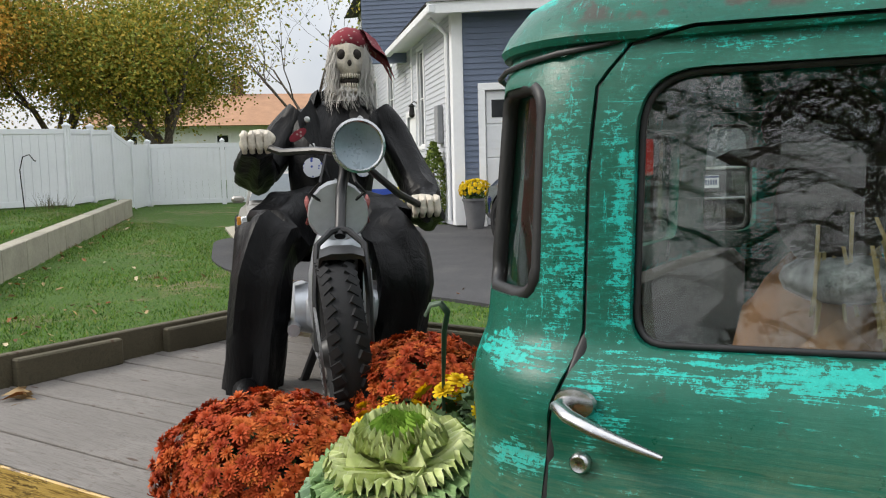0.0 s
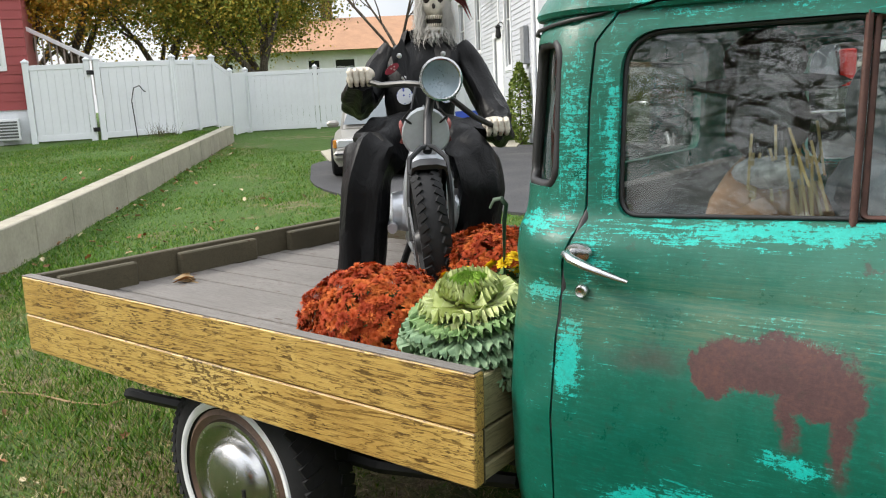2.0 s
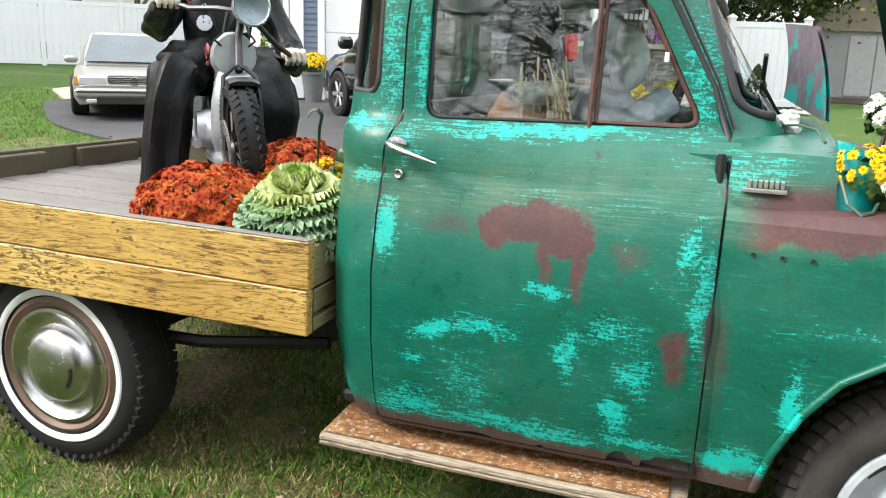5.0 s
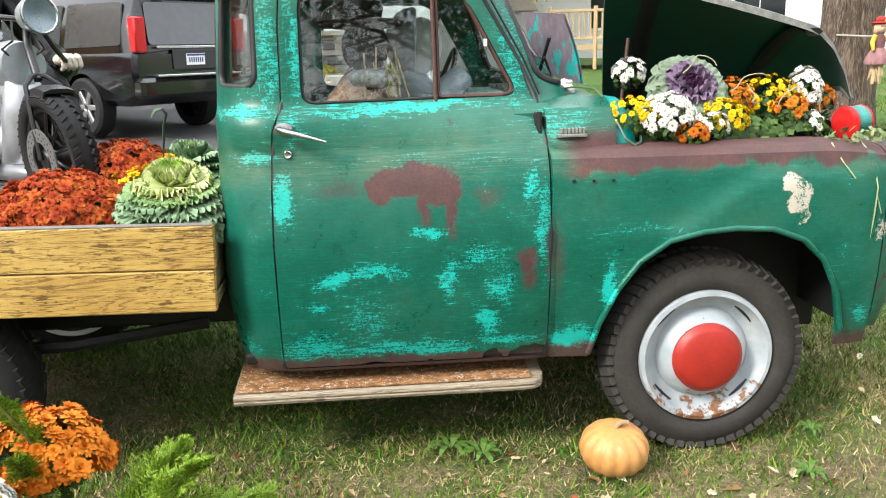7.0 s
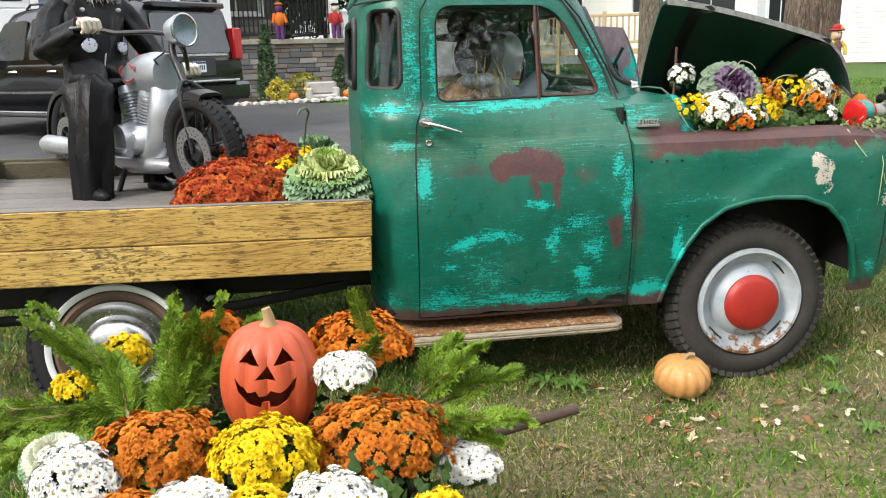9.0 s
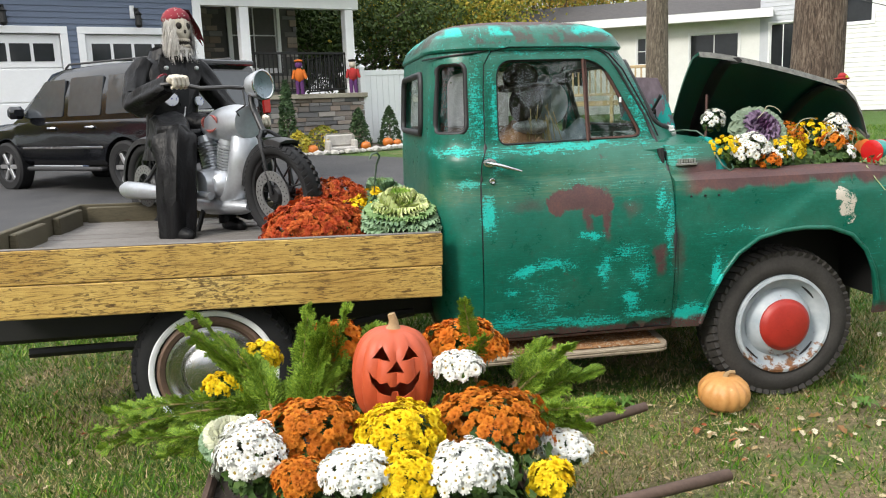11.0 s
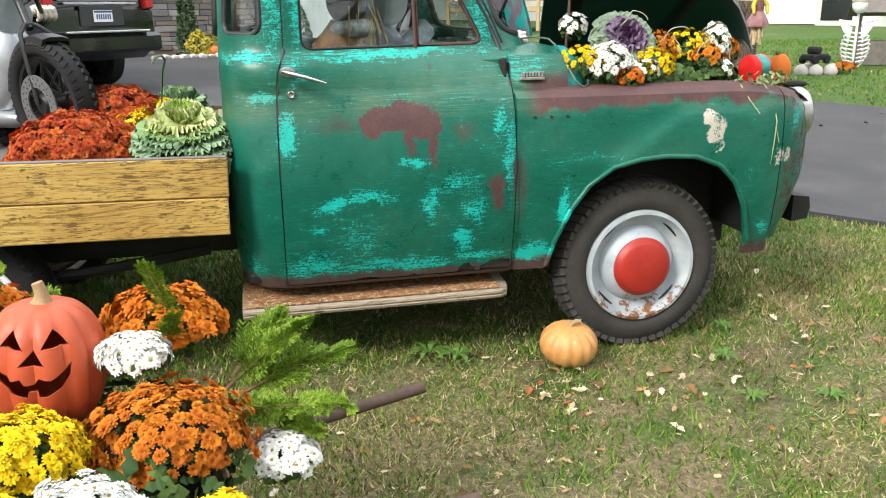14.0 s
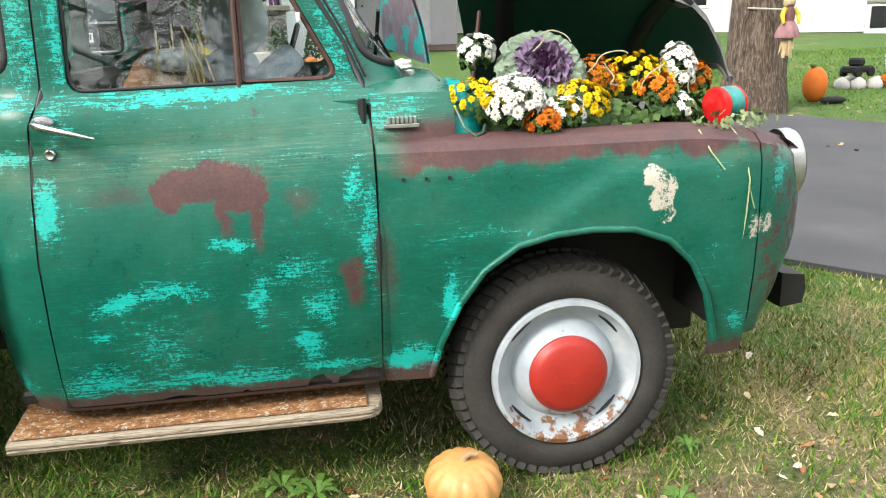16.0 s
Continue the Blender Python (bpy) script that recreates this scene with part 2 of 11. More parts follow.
def m_paint():
    """Old green truck paint, worn through to turquoise and rusty primer."""
    m = mat("truck_paint", 0.35)
    g = G(m)
    x, y, z = g.xyz()
    big, mid = g.noise(2.2, 6, 0.62), g.noise(9, 8, 0.72)
    fine = g.noise(105, 6, 0.82)
    half = lambda n: g.math("SUBTRACT", n, 0.5)
    # brush-like streaks along the truck, upright ones at the edges, both broken up
    streak = g.noise(30, 8, 0.82, g.scaled((0.7, 1.0, 4.5)), 0.7)
    # above the crease the brush marks run long and thin
    brush = g.noise(26, 6, 0.74, g.scaled((0.30, 1.0, 6.5), loc=(1.3, 0.2, 0.7)), 0.7)
    high = g.mul(g.step(z, 1.00, 1.05), g.step(z, 1.26, 1.23))
    stroke_a = g.noise(34, 8, 0.80, g.scaled((0.55, 1.0, 5.0), rot=(0, 0.30, 0)), 0.5)
    stroke_b = g.noise(34, 8, 0.80, g.scaled((0.55, 1.0, 5.0), rot=(0, -0.32, 0), loc=(0.7, 0, 2.1)), 0.5)
    side_ = g.step(g.add(x, g.mul(half(mid), 0.2)), 0.42, 0.50)
    slant = g.add(g.mul(stroke_a, g.math("SUBTRACT", 1.0, side_)), g.mul(stroke_b, side_))
    low = g.mul(g.step(z, 0.95, 0.85), g.step(x, 0.90, 0.86))
    streak = g.add(g.mul(streak, g.math("SUBTRACT", 1.0, low)), g.mul(slant, low))
    streak = g.add(g.mul(streak, g.math("SUBTRACT", 1.0, high)), g.mul(brush, high))
    scratch = g.noise(30, 5, 0.7, g.scaled((0.30, 1.0, 4.0), loc=(2.0, 0.3, 1.1)), 0.9)
    vstreak = g.noise(15, 8, 0.80, g.scaled((6.0, 1.0, 0.7)), 0.5)
    green = g.ramp(g.add(g.mul(big, 0.55), g.mul(mid, 0.45)), (0.30, (0.002, 0.070, 0.043)), (0.52, (0.004, 0.100, 0.065)), (0.70, (0.012, 0.135, 0.098)))
    turq = g.ramp(g.add(g.mul(fine, 0.6), g.mul(mid, 0.4)), (0.30, (0.0, 0.27, 0.22)), (0.55, (0.004, 0.43, 0.37)), (0.75, (0.07, 0.56, 0.50)))
    xs = g.add(x, g.mul(half(mid), 0.16))
    zs = g.add(z, g.mul(half(g.noise(8, 6, 0.7, g.scaled((1, 1, 1), loc=(5, 2, 1)))), 0.13))
    # where use and weather wore the green away: place, reach, strength
    spots = [(0.39, 1.225, 0.50, 0.024, 0.42), (0.39, 1.16, 0.60, 0.09, 0.08), (0.39, 1.05, 0.50, 0.03, 0.18), (-0.02, 0.95, 0.045, 0.11, 0.50), (0.79, 0.96, 0.045, 0.12, 0.34), (0.83, 0.83, 0.035, 0.22, 0.34),
             (0.14, 0.68, 0.11, 0.035, 0.42), (0.27, 0.70, 0.15, 0.035, 0.36), (0.44, 0.83, 0.08, 0.024, 0.44), (0.51, 0.67, 0.045, 0.12, 0.36), (0.60, 0.74, 0.13, 0.06, 0.30), (0.68, 0.63, 0.05, 0.09, 0.32),
             (0.64, 0.51, 0.06, 0.08, 0.42), (0.07, 0.59, 0.06, 0.025, 0.36), (0.23, 0.52, 0.14, 0.12, 0.27), (0.07, 0.43, 0.20, 0.07, 0.36), (0.38, 0.415, 0.42, 0.042, 0.36), (0.70, 0.43, 0.17, 0.035, 0.36), (-0.17, 0.43, 0.05, 0.05, 0.35),
             (-0.10, 1.08, 0.09, 0.03, 0.42), (-0.15, 1.23, 0.16, 0.03, 0.40), (1.06, 0.62, 0.045, 0.10, 0.48), (0.93, 0.42, 0.11, 0.065, 0.60), (1.97, 0.47, 0.06, 0.05, 0.35), (2.09, 0.93, 0.05, 0.10, 0.35), (1.95, 1.05, 0.10, 0.05, 0.30),
             (0.90, 1.15, 0.16, 0.09, 0.28), (-0.05, 1.42, 0.05, 0.30, 0.32), (0.035, 1.40, 0.035, 0.28, 0.36), (0.30, 1.66, 0.7, 0.03, 0.22), (0.76, 1.36, 0.09, 0.25, 0.30), (0.02, 1.15, 0.06, 0.10, 0.30), (1.20, 0.80, 0.30, 0.03, 0.20)]
    lift = None
    for cx, cz, rx, rz, a in spots:
        b = g.mul(g.blob(cx, cz, rx * 1.35, rz * 1.45, 1.0, xs, zs), a)
        lift = b if lift is None else g.math("MAXIMUM", lift, b)
    grain = g.add(g.mul(half(streak), 1.25), g.mul(half(fine), 0.95))
    wear = g.add(g.add(grain, lift), -0.27)
    f_t = g.step(wear, 0.0, 0.05)
    # thin scratches everywhere, upright streaks on the pillars, small chips
    thin = g.mul(g.step(scratch, 0.635, 0.66), g.step(g.add(mid, g.mul(lift, 0.8)), 0.48, 0.60))
    pillar = g.mul(g.step(g.add(vstreak, g.mul(half(fine), 0.35)), 0.60, 0.635), g.step(z, 1.20, 1.26))
    pillar = g.mul(pillar, g.step(x, 0.10, 0.03))
    chips = g.step(g.add(g.noise(85, 5, 0.75, g.scaled((1.0, 1.0, 0.8))), g.mul(half(mid), 0.9)), 0.74, 0.765)
    for q in (g.mul(thin, 0.8), pillar, chips):
        f_t = g.math("MAXIMUM", f_t, q)
    # roof: turquoise brushed blocks along the rail
    blocks = g.mul(g.step(g.noise(7.5, 2, 0.5, g.scaled((1.0, 0.1, 0.1))), 0.46, 0.50), g.mul(g.step(g.add(z, g.mul(half(streak), 0.05)), 1.722, 1.740), g.step(g.add(z, g.mul(half(mid), 0.05)), 1.790, 1.778)))
    blocks = g.mul(blocks, g.step(g.add(streak, g.mul(half(fine), 0.4)), 0.40, 0.44))
    f_t = g.math("MAXIMUM", f_t, blocks)
    faint = g.mul(g.step(g.add(streak, g.mul(half(fine), 0.5)), 0.47, 0.62), g.add(g.mul(lift, 1.2), 0.16))
    faint = g.mul(faint, g.math("SUBTRACT", 1.0, g.mul(high, 0.55)))
    green = g.mix(g.math("MINIMUM", faint, 0.6), green, (0.006, 0.26, 0.21))
    col = g.mix(f_t, green, turq)
    # dull faded film
    col = g.mix(g.mul(g.step(big, 0.46, 0.68), 0.20), col, (0.075, 0.125, 0.075))
    olive = g.mul(g.mul(g.step(z, 0.96, 1.02), g.step(z, 1.20, 1.06)), g.step(g.add(g.mul(brush, 0.6), g.mul(big, 0.5)), 0.50, 0.68))
    col = g.mix(g.mul(olive, 0.38), col, (0.16, 0.15, 0.07))
    # purple-brown primer: a patch with runs on the door, stains, fender top, roof
    warp = g.add(g.mul(half(mid), 0.13), g.mul(half(fine), 0.03))
    xw, zw = g.add(x, warp), g.add(z, g.add(g.mul(half(g.noise(13, 6, 0.7)), 0.10), g.mul(half(fine), 0.025)))
    P = lambda cx, cz, rx, rz, s=0.18: g.blob(cx, cz, rx, rz, s, xw, zw)
    pr = P(0.405, 1.000, 0.150, 0.055)
    for a in ((0.29, 0.975, 0.055, 0.05), (0.48, 0.965, 0.085, 0.06), (0.425, 0.905, 0.026, 0.09, 0.7), (0.512, 0.885, 0.028, 0.11, 0.7), (0.765, 0.72, 0.050, 0.05, 0.5), (0.77, 0.66, 0.032, 0.06, 0.8)):
        pr = g.math("MAXIMUM", pr, P(*a))
    pr2 = g.mul(g.math("MAXIMUM", P(0.64, 0.94, 0.08, 0.05, 1.0), g.math("MAXIMUM", P(0.16, 0.97, 0.12, 0.05, 1.0), P(0.87, 0.72, 0.05, 0.20, 1.0))), 0.55)
    runs = g.add(g.mul(half(g.noise(9, 3, 0.55, g.scaled((1.0, 1.0, 0.18)))), 0.16), g.mul(half(vstreak), 0.05))
    top = g.mul(g.step(g.add(z, runs), 1.000, 1.025), g.step(x, 0.86, 0.97))
    top = g.mul(top, g.mul(g.step(z, 1.16, 1.10), g.step(g.add(fine, g.mul(mid, 0.5)), 0.50, 0.60)))
    nose = g.mul(g.step(g.add(x, g.mul(warp, 0.5)), 2.005, 2.04), g.step(g.add(mid, g.mul(streak, 0.4)), 0.70, 0.78))
    roofp = g.mul(g.step(g.add(z, g.mul(half(mid), 0.05)), 1.770, 1.790), g.step(g.add(mid, g.mul(big, 0.6)), 0.60, 0.78))
    roofp = g.math("MAXIMUM", roofp, g.mul(g.mul(g.step(z, 1.685, 1.70), g.step(g.noise(5, 5, 0.7), 0.5, 0.56)), 0.7))
    spotp = g.mul(g.step(g.noise(6.5, 7, 0.72, g.scaled((1, 1, 1), loc=(3.1, 1.7, 0.4))), 0.655, 0.71), 0.6)
    foot = g.mul(g.step(g.add(z, g.mul(half(mid), 0.12)), 0.410, 0.380), g.step(fine, 0.36, 0.48))
    prim = pr
    for q in (pr2, top, nose, roofp, spotp, foot):
        prim = g.math("MAXIMUM", prim, q)
    prim = g.mul(prim, g.step(fine, 0.24, 0.32))
    rust = g.ramp(g.add(g.mul(mid, 0.5), g.mul(fine, 0.5)), (0.3, (0.040, 0.018, 0.017)), (0.5, (0.072, 0.036, 0.036)), (0.68, (0.13, 0.056, 0.040)))
    col = g.mix(prim, col, rust)
    # filler patches on the wing
    xf = g.add(x, g.add(g.mul(warp, 1.1), g.mul(half(g.noise(28, 5, 0.7)), 0.06)))
    fil = g.blob(1.692, 0.885, 0.036, 0.085, 0.1, xf, zw)
    for a in ((1.665, 0.945, 0.035, 0.035), (1.99, 0.775, 0.028, 0.042), (2.045, 0.775, 0.022, 0.035)):
        fil = g.math("MAXIMUM", fil, g.blob(*a, 0.1, xf, zw))
    col = g.mix(g.mul(fil, g.step(g.add(fine, g.mul(half(mid), 1.0)), 0.42, 0.46)), col, (0.50, 0.45, 0.38))
    # dark scratches and pin holes of rust
    nick = g.step(g.add(g.noise(48, 6, 0.75, g.scaled((0.35, 1.0, 2.2), rot=(0, 0.2, 0), loc=(4, 1, 2)), 1.2), g.mul(half(big), 0.3)), 0.685, 0.72)
    col = g.mix(g.mul(nick, 0.65), col, (0.030, 0.026, 0.016))
    pits = g.step(g.add(g.noise(150, 3, 0.6), g.mul(half(mid), 0.6)), 0.75, 0.78)
    col = g.mix(g.mul(pits, 0.8), col, (0.10, 0.045, 0.02))
    # grime
    col = g.mix(g.mul(g.step(g.noise(30, 5, 0.75), 0.56, 0.70), 0.30), col, (0.040, 0.042, 0.026))
    g.color(col)
    g.rough(g.add(g.add(g.mul(prim, 0.30), g.mul(f_t, 0.16)), g.add(g.mul(mid, 0.30), 0.16)))
    g.b.inputs["Specular IOR Level"].default_value = 0.38
    g.bump(g.add(g.mul(f_t, -0.5), g.add(g.mul(prim, -0.2), g.add(g.mul(fine, 0.45), g.mul(streak, 0.4)))), 0.28, 0.004)
    return m


def m_wood(name, lo, mid_, hi, along=(1, 0, 0), dark=0.5, rough=0.6):
    """Planks: stretched grain with rings, darker latewood lines, and knots."""
    m = mat(name, rough)
    g = G(m)
    oi = g.t.nodes.new("ShaderNodeObjectInfo")
    shift = g.t.nodes.new("ShaderNodeVectorMath")
    shift.operation = "SCALE"
    cmb = g.t.nodes.new("ShaderNodeCombineXYZ")
    for k in range(3):
        cmb.inputs[k].default_value = (7.3, 3.1, 5.7)[k]
    g.put(shift.inputs[0], cmb.outputs[0])
    g.put(shift.inputs["Scale"], oi.outputs["Random"])
    addv = g.t.nodes.new("ShaderNodeVectorMath")
    g.put(addv.inputs[0], g.pos)
    g.put(addv.inputs[1], shift.outputs[0])
    sc = tuple(0.9 if a else 14.0 for a in along)
    v = g.scaled(sc, addv.outputs[0])
    grain = g.noise(1.6, 5, 0.6, v, 0.6)
    rings = g.math("FRACT", g.mul(grain, 11.0))
    late = g.mul(g.step(rings, 0.55, 0.94), g.step(rings, 1.0, 0.95))
    fib = g.noise(9, 4, 0.7, g.scaled(tuple(2.0 if a else 60.0 for a in along), addv.outputs[0]))
    blot = g.noise(2.4, 4, 0.6, addv.outputs[0])
    base = g.ramp(g.add(g.mul(fib, 0.5), g.mul(blot, 0.5)), (0.3, lo), (0.55, mid_), (0.75, hi))
    g.color(g.mix(g.mul(late, dark), base, tuple(c * 0.48 for c in lo)))
    kn = g.voronoi(2.3, g.scaled(tuple(1.3 if a else 5.0 for a in along), addv.outputs[0]))
    knot = g.step(kn, 0.085, 0.045)
    spk = g.step(g.add(g.noise(34, 3, 0.6, g.scaled(tuple(1.0 if a else 2.0 for a in along), addv.outputs[0])), g.mul(g.math("SUBTRACT", blot, 0.5), 0.6)), 0.65, 0.70)
    burn = g.mul(g.mul(g.step(g.noise(9, 4, 0.65, g.scaled((2.2, 5.0, 11.0), addv.outputs[0])), 0.50, 0.57), g.step(g.noise(4, 3, 0.6, addv.outputs[0]), 0.46, 0.54)), g.step(rings, 0.3, 0.5))
    spk = g.math("MAXIMUM", spk, burn) if dark > 0.75 else g.mul(spk, 0.4)
    col = g.mix(g.math("MAXIMUM", g.mul(knot, 0.85), g.mul(spk, 0.75)), g.b.inputs["Base Color"].links[0].from_socket, (0.05, 0.022, 0.008))
    g.color(col)
    g.rough(g.add(rough - 0.1, g.mul(fib, 0.25)))
    g.bump(g.add(fib, g.mul(late, -0.5)), 0.25, 0.004)
    return m


def m_siding(name, color, pitch=0.115):
    return plain(name, color, 0.55, 0, 0.07, 3.0)


def m_leaf(name, a, b, c, rough=0.6, trans=0.25):
    m = mat(name, rough)
    g = G(m)
    g.color(g.ramp(g.island(), (0.0, a), (0.5, b), (1.0, c)))
    g.b.inputs["Specular IOR Level"].default_value = 0.25
    if trans:
        g.b.inputs["Subsurface Weight"].default_value = 0.0
    return m


LAWN, ASPHALT, PAINT = m_grass(), m_asphalt(), m_paint()
CONCRETE = plain("concrete", (0.33, 0.305, 0.24), 0.9, 0, 0.25, 2.5, 0.4, 90)
PINE = m_wood("varnished_pine", (0.30, 0.155, 0.032), (0.54, 0.36, 0.10), (0.74, 0.57, 0.22), dark=0.85, rough=0.36)
GREYWOOD = m_wood("weathered_deck", (0.10, 0.088, 0.077), (0.175, 0.16, 0.145), (0.26, 0.24, 0.22), dark=0.35, rough=0.75)
DARKWOOD = m_wood("dark_stained_wood", (0.048, 0.040, 0.022), (0.090, 0.076, 0.044), (0.15, 0.13, 0.080), dark=0.45, rough=0.8)
OLDWOOD = m_wood("worn_step_wood", (0.16, 0.12, 0.08), (0.36, 0.30, 0.22), (0.55, 0.49, 0.40), dark=0.7, rough=0.8)
RUBBER = plain("tyre_rubber", (0.016, 0.016, 0.017), 0.75, 0, 0.3, 12, 0.25, 120)
RUBBER_OLD = plain("dusty_tyre_rubber", (0.042, 0.039, 0.036), 0.85, 0, 0.35, 9, 0.3, 120)
GASKET = plain("black_gasket", (0.012, 0.012, 0.013), 0.5, 0, 0.3, 20)
CHROME = plain("worn_chrome", (0.52, 0.52, 0.52), 0.24, 1.0, 0.12, 14)
RIMPAINT = plain("rusty_grey_rim", (0.36, 0.40, 0.43), 0.5, 0, 0.25, 9)
REDCAP = plain("faded_red_enamel", (0.34, 0.022, 0.014), 0.45, 0, 0.18, 12)
BLACKMETAL = plain("black_frame_metal", (0.012, 0.012, 0.012), 0.6, 0.2, 0.3, 10)
WHITE = plain("white_vinyl", (0.72, 0.74, 0.76), 0.45, 0, 0.05, 1.5)
WHITETRIM = plain("white_trim", (0.78, 0.79, 0.80), 0.5, 0, 0.05, 2)
SIDING_BLUE = m_siding("blue_siding", (0.105, 0.135, 0.20))
SIDING_GREY = m_siding("pale_grey_siding", (0.50, 0.52, 0.56))
SIDING_WHITE = m_siding("white_siding", (0.74, 0.74, 0.72))
SIDING_RED = m_siding("red_clapboard", (0.30, 0.055, 0.055))
ROOF_DARK = plain("dark_shingles", (0.07, 0.065, 0.065), 0.9, 0, 0.35, 6, 0.4, 50)
ROOF_ORANGE = plain("orange_shingles", (0.36, 0.20, 0.115), 0.9, 0, 0.2, 2, 0.4, 50)
for m_ in (RUBBER, RUBBER_OLD):
    m_.node_tree.nodes["Principled BSDF"].inputs["Specular IOR Level"].default_value = 0.25
DARKGLASS = plain("dark_window_glass", (0.02, 0.023, 0.026), 0.06, 0, 0.2, 1)


def m_glass():
    m = bpy.data.materials.new("window_glass")
    m.use_nodes = True
    t = m.node_tree
    t.nodes.remove(t.nodes["Principled BSDF"])
    out = t.nodes["Material Output"]
    tr, gl, mx = t.nodes.new("ShaderNodeBsdfTransparent"), t.nodes.new("ShaderNodeBsdfGlossy"), t.nodes.new("ShaderNodeMixShader")
    lw, pw, fr = t.nodes.new("ShaderNodeLayerWeight"), t.nodes.new("ShaderNodeMath"), t.nodes.new("ShaderNodeMath")
    pw.operation, fr.operation = "POWER", "MULTIPLY_ADD"
    pw.inputs[1].default_value, fr.inputs[1].default_value, fr.inputs[2].default_value = 4.0, 0.80, 0.085
    lw.inputs["Blend"].default_value = 0.5
    t.links.new(lw.outputs["Facing"], pw.inputs[0])
    t.links.new(pw.outputs[0], fr.inputs[0])
    tr.inputs["Color"].default_value = (0.90, 0.94, 0.92, 1)
    gl.inputs["Roughness"].default_value = 0.0
    nz, bp = t.nodes.new("ShaderNodeTexNoise"), t.nodes.new("ShaderNodeBump")
    nz.inputs["Scale"].default_value = 3.0
    bp.inputs["Strength"].default_value, bp.inputs["Distance"].default_value = 0.015, 0.01
    tc = t.nodes.new("ShaderNodeTexCoord")
    t.links.new(tc.outputs["Object"], nz.inputs["Vector"])
    t.links.new(nz.outputs["Fac"], bp.inputs["Height"])
    t.links.new(bp.outputs[0], gl.inputs["Normal"])
    t.links.new(fr.outputs[0], mx.inputs[0])
    t.links.new(tr.outputs[0], mx.inputs[1])
    t.links.new(gl.outputs[0], mx.inputs[2])
    t.links.new(mx.outputs[0], out.inputs["Surface"])
    return m


GLASS = m_glass()


# ---- the ground and the houses round it ----
WALL_A, WALL_B = Vector((-6.6, 0.9)), Vector((-17.6, 12.6))
WALL_D = (WALL_B - WALL_A).normalized()


def g_low(x, y):
    a = y - 0.3
    s = 0.5 * (a + math.sqrt(a * a + 0.3))
    b = -x - 8.0
    t = 0.5 * (b + math.sqrt(b * b + 1.0))
    far = max(0.0, math.hypot(x, y) - 45)
    return 0.035 * min(s, 30) + 0.028 * min(t, 14) - 0.05


def terrace(x, y):
    """How far a place lies on the raised lawn side of the low wall, in metres."""
    v = Vector((x, y)) - WALL_A
    return v.dot(Vector((-WALL_D.y, WALL_D.x)))


def ground_z(x, y):
    z = g_low(x, y)
    d = terrace(x, y)
    if d > 0:
        z += 0.40 * min(1.0, max(0.0, d - 0.22) / 0.10)
    if x < 12:
        z += 0.018 * noise.noise(Vector((x * 0.9, y * 0.9, 0))) + 0.006 * noise.noise(Vector((x * 4, y * 4, 3)))
    return z


def spaced(lo, hi, fine_lo, fine_hi, step):
    out = list(np.arange(fine_lo, fine_hi, step))
    a, s = fine_lo, step
    while a > lo:
        s *= 1.28
        a -= s
        out.insert(0, a)
    a, s = fine_hi, step
    while a < hi:
        out.append(a)
        s *= 1.28
        a += s
    return out


gx, gy = spaced(-1200, 1200, -20, 12, 0.25), spaced(-900, 1500, -5, 17, 0.25)
gv = [(x, y, ground_z(x, y)) for y in gy for x in gx]
gf = [(j * len(gx) + i, j * len(gx) + i + 1, (j + 1) * len(gx) + i + 1, (j + 1) * len(gx) + i) for j in range(len(gy) - 1) for i in range(len(gx) - 1)]
tagged(meshed("ground", gv, gf, LAWN, smooth=60), "patchy green lawn with worn bare soil", "lawn", kind="structure")


def sheet(name, outline, material, lift, step=1.0):
    """A flat-lying sheet over an outline, draped on the ground."""
    bm = bmesh.new()
    bm.faces.new([bm.verts.new((x, y, 0)) for x, y in outline])
    xs, ys = [p[0] for p in outline], [p[1] for p in outline]
    for ax, lo, hi in ((0, min(xs), max(xs)), (1, min(ys), max(ys))):
        a = lo + step
        while a < hi:
            no = Vector((1, 0, 0)) if ax == 0 else Vector((0, 1, 0))
            bmesh.ops.bisect_plane(bm, geom=bm.verts[:] + bm.edges[:] + bm.faces[:], plane_co=no * a, plane_no=no)
            a += step
    for v in bm.verts:
        v.co.z = g_low(v.co.x, v.co.y) + lift
    bm.normal_update()
    for f in bm.faces:
        if f.normal.z < 0:
            f.normal_flip()
    for e in [e for e in bm.edges if e.is_boundary]:
        a, b = e.verts
        q = [bm.verts.new(v.co - Vector((0, 0, 0.10))) for v in (a, b)]
        bm.faces.new((a, b, q[1], q[0]))
    return part(name, bm, material, fix=False, smooth=40)


ROAD = rounded([(-11.2, 9.6), (-11.0, 13.0), (-8.0, 13.6), (-3.0, 15.6), (-0.6, 14.6), (3.0, 11.0), (6.3, 6.9), (8.3, 4.2), (22, -14), (14, -18), (4.3, 0.75), (3.3, 1.85), (1.2, 4.0), (-3.6, 6.3), (-6.8, 6.5), (-8.9, 7.4)],
               [0.5, 0.1, 0.1, 0.1, 1.2, 1.5, 1, 1, 0, 0, 1.0, 0.8, 2.0, 1.5, 0.8, 1.0])
tagged(sheet("road", ROAD, ASPHALT, 0.035), "grey asphalt driveway joining the street", "road", kind="structure")
WALKWAY = [(-11.0, 9.9), (-12.6, 11.2), (-13.2, 14.0), (-9.2, 14.2), (-8.6, 13.0), (-10.6, 12.6)]
tagged(sheet("pavement", WALKWAY, CONCRETE, 0.05), "pale concrete walk beside the house", "pavement", kind="structure")

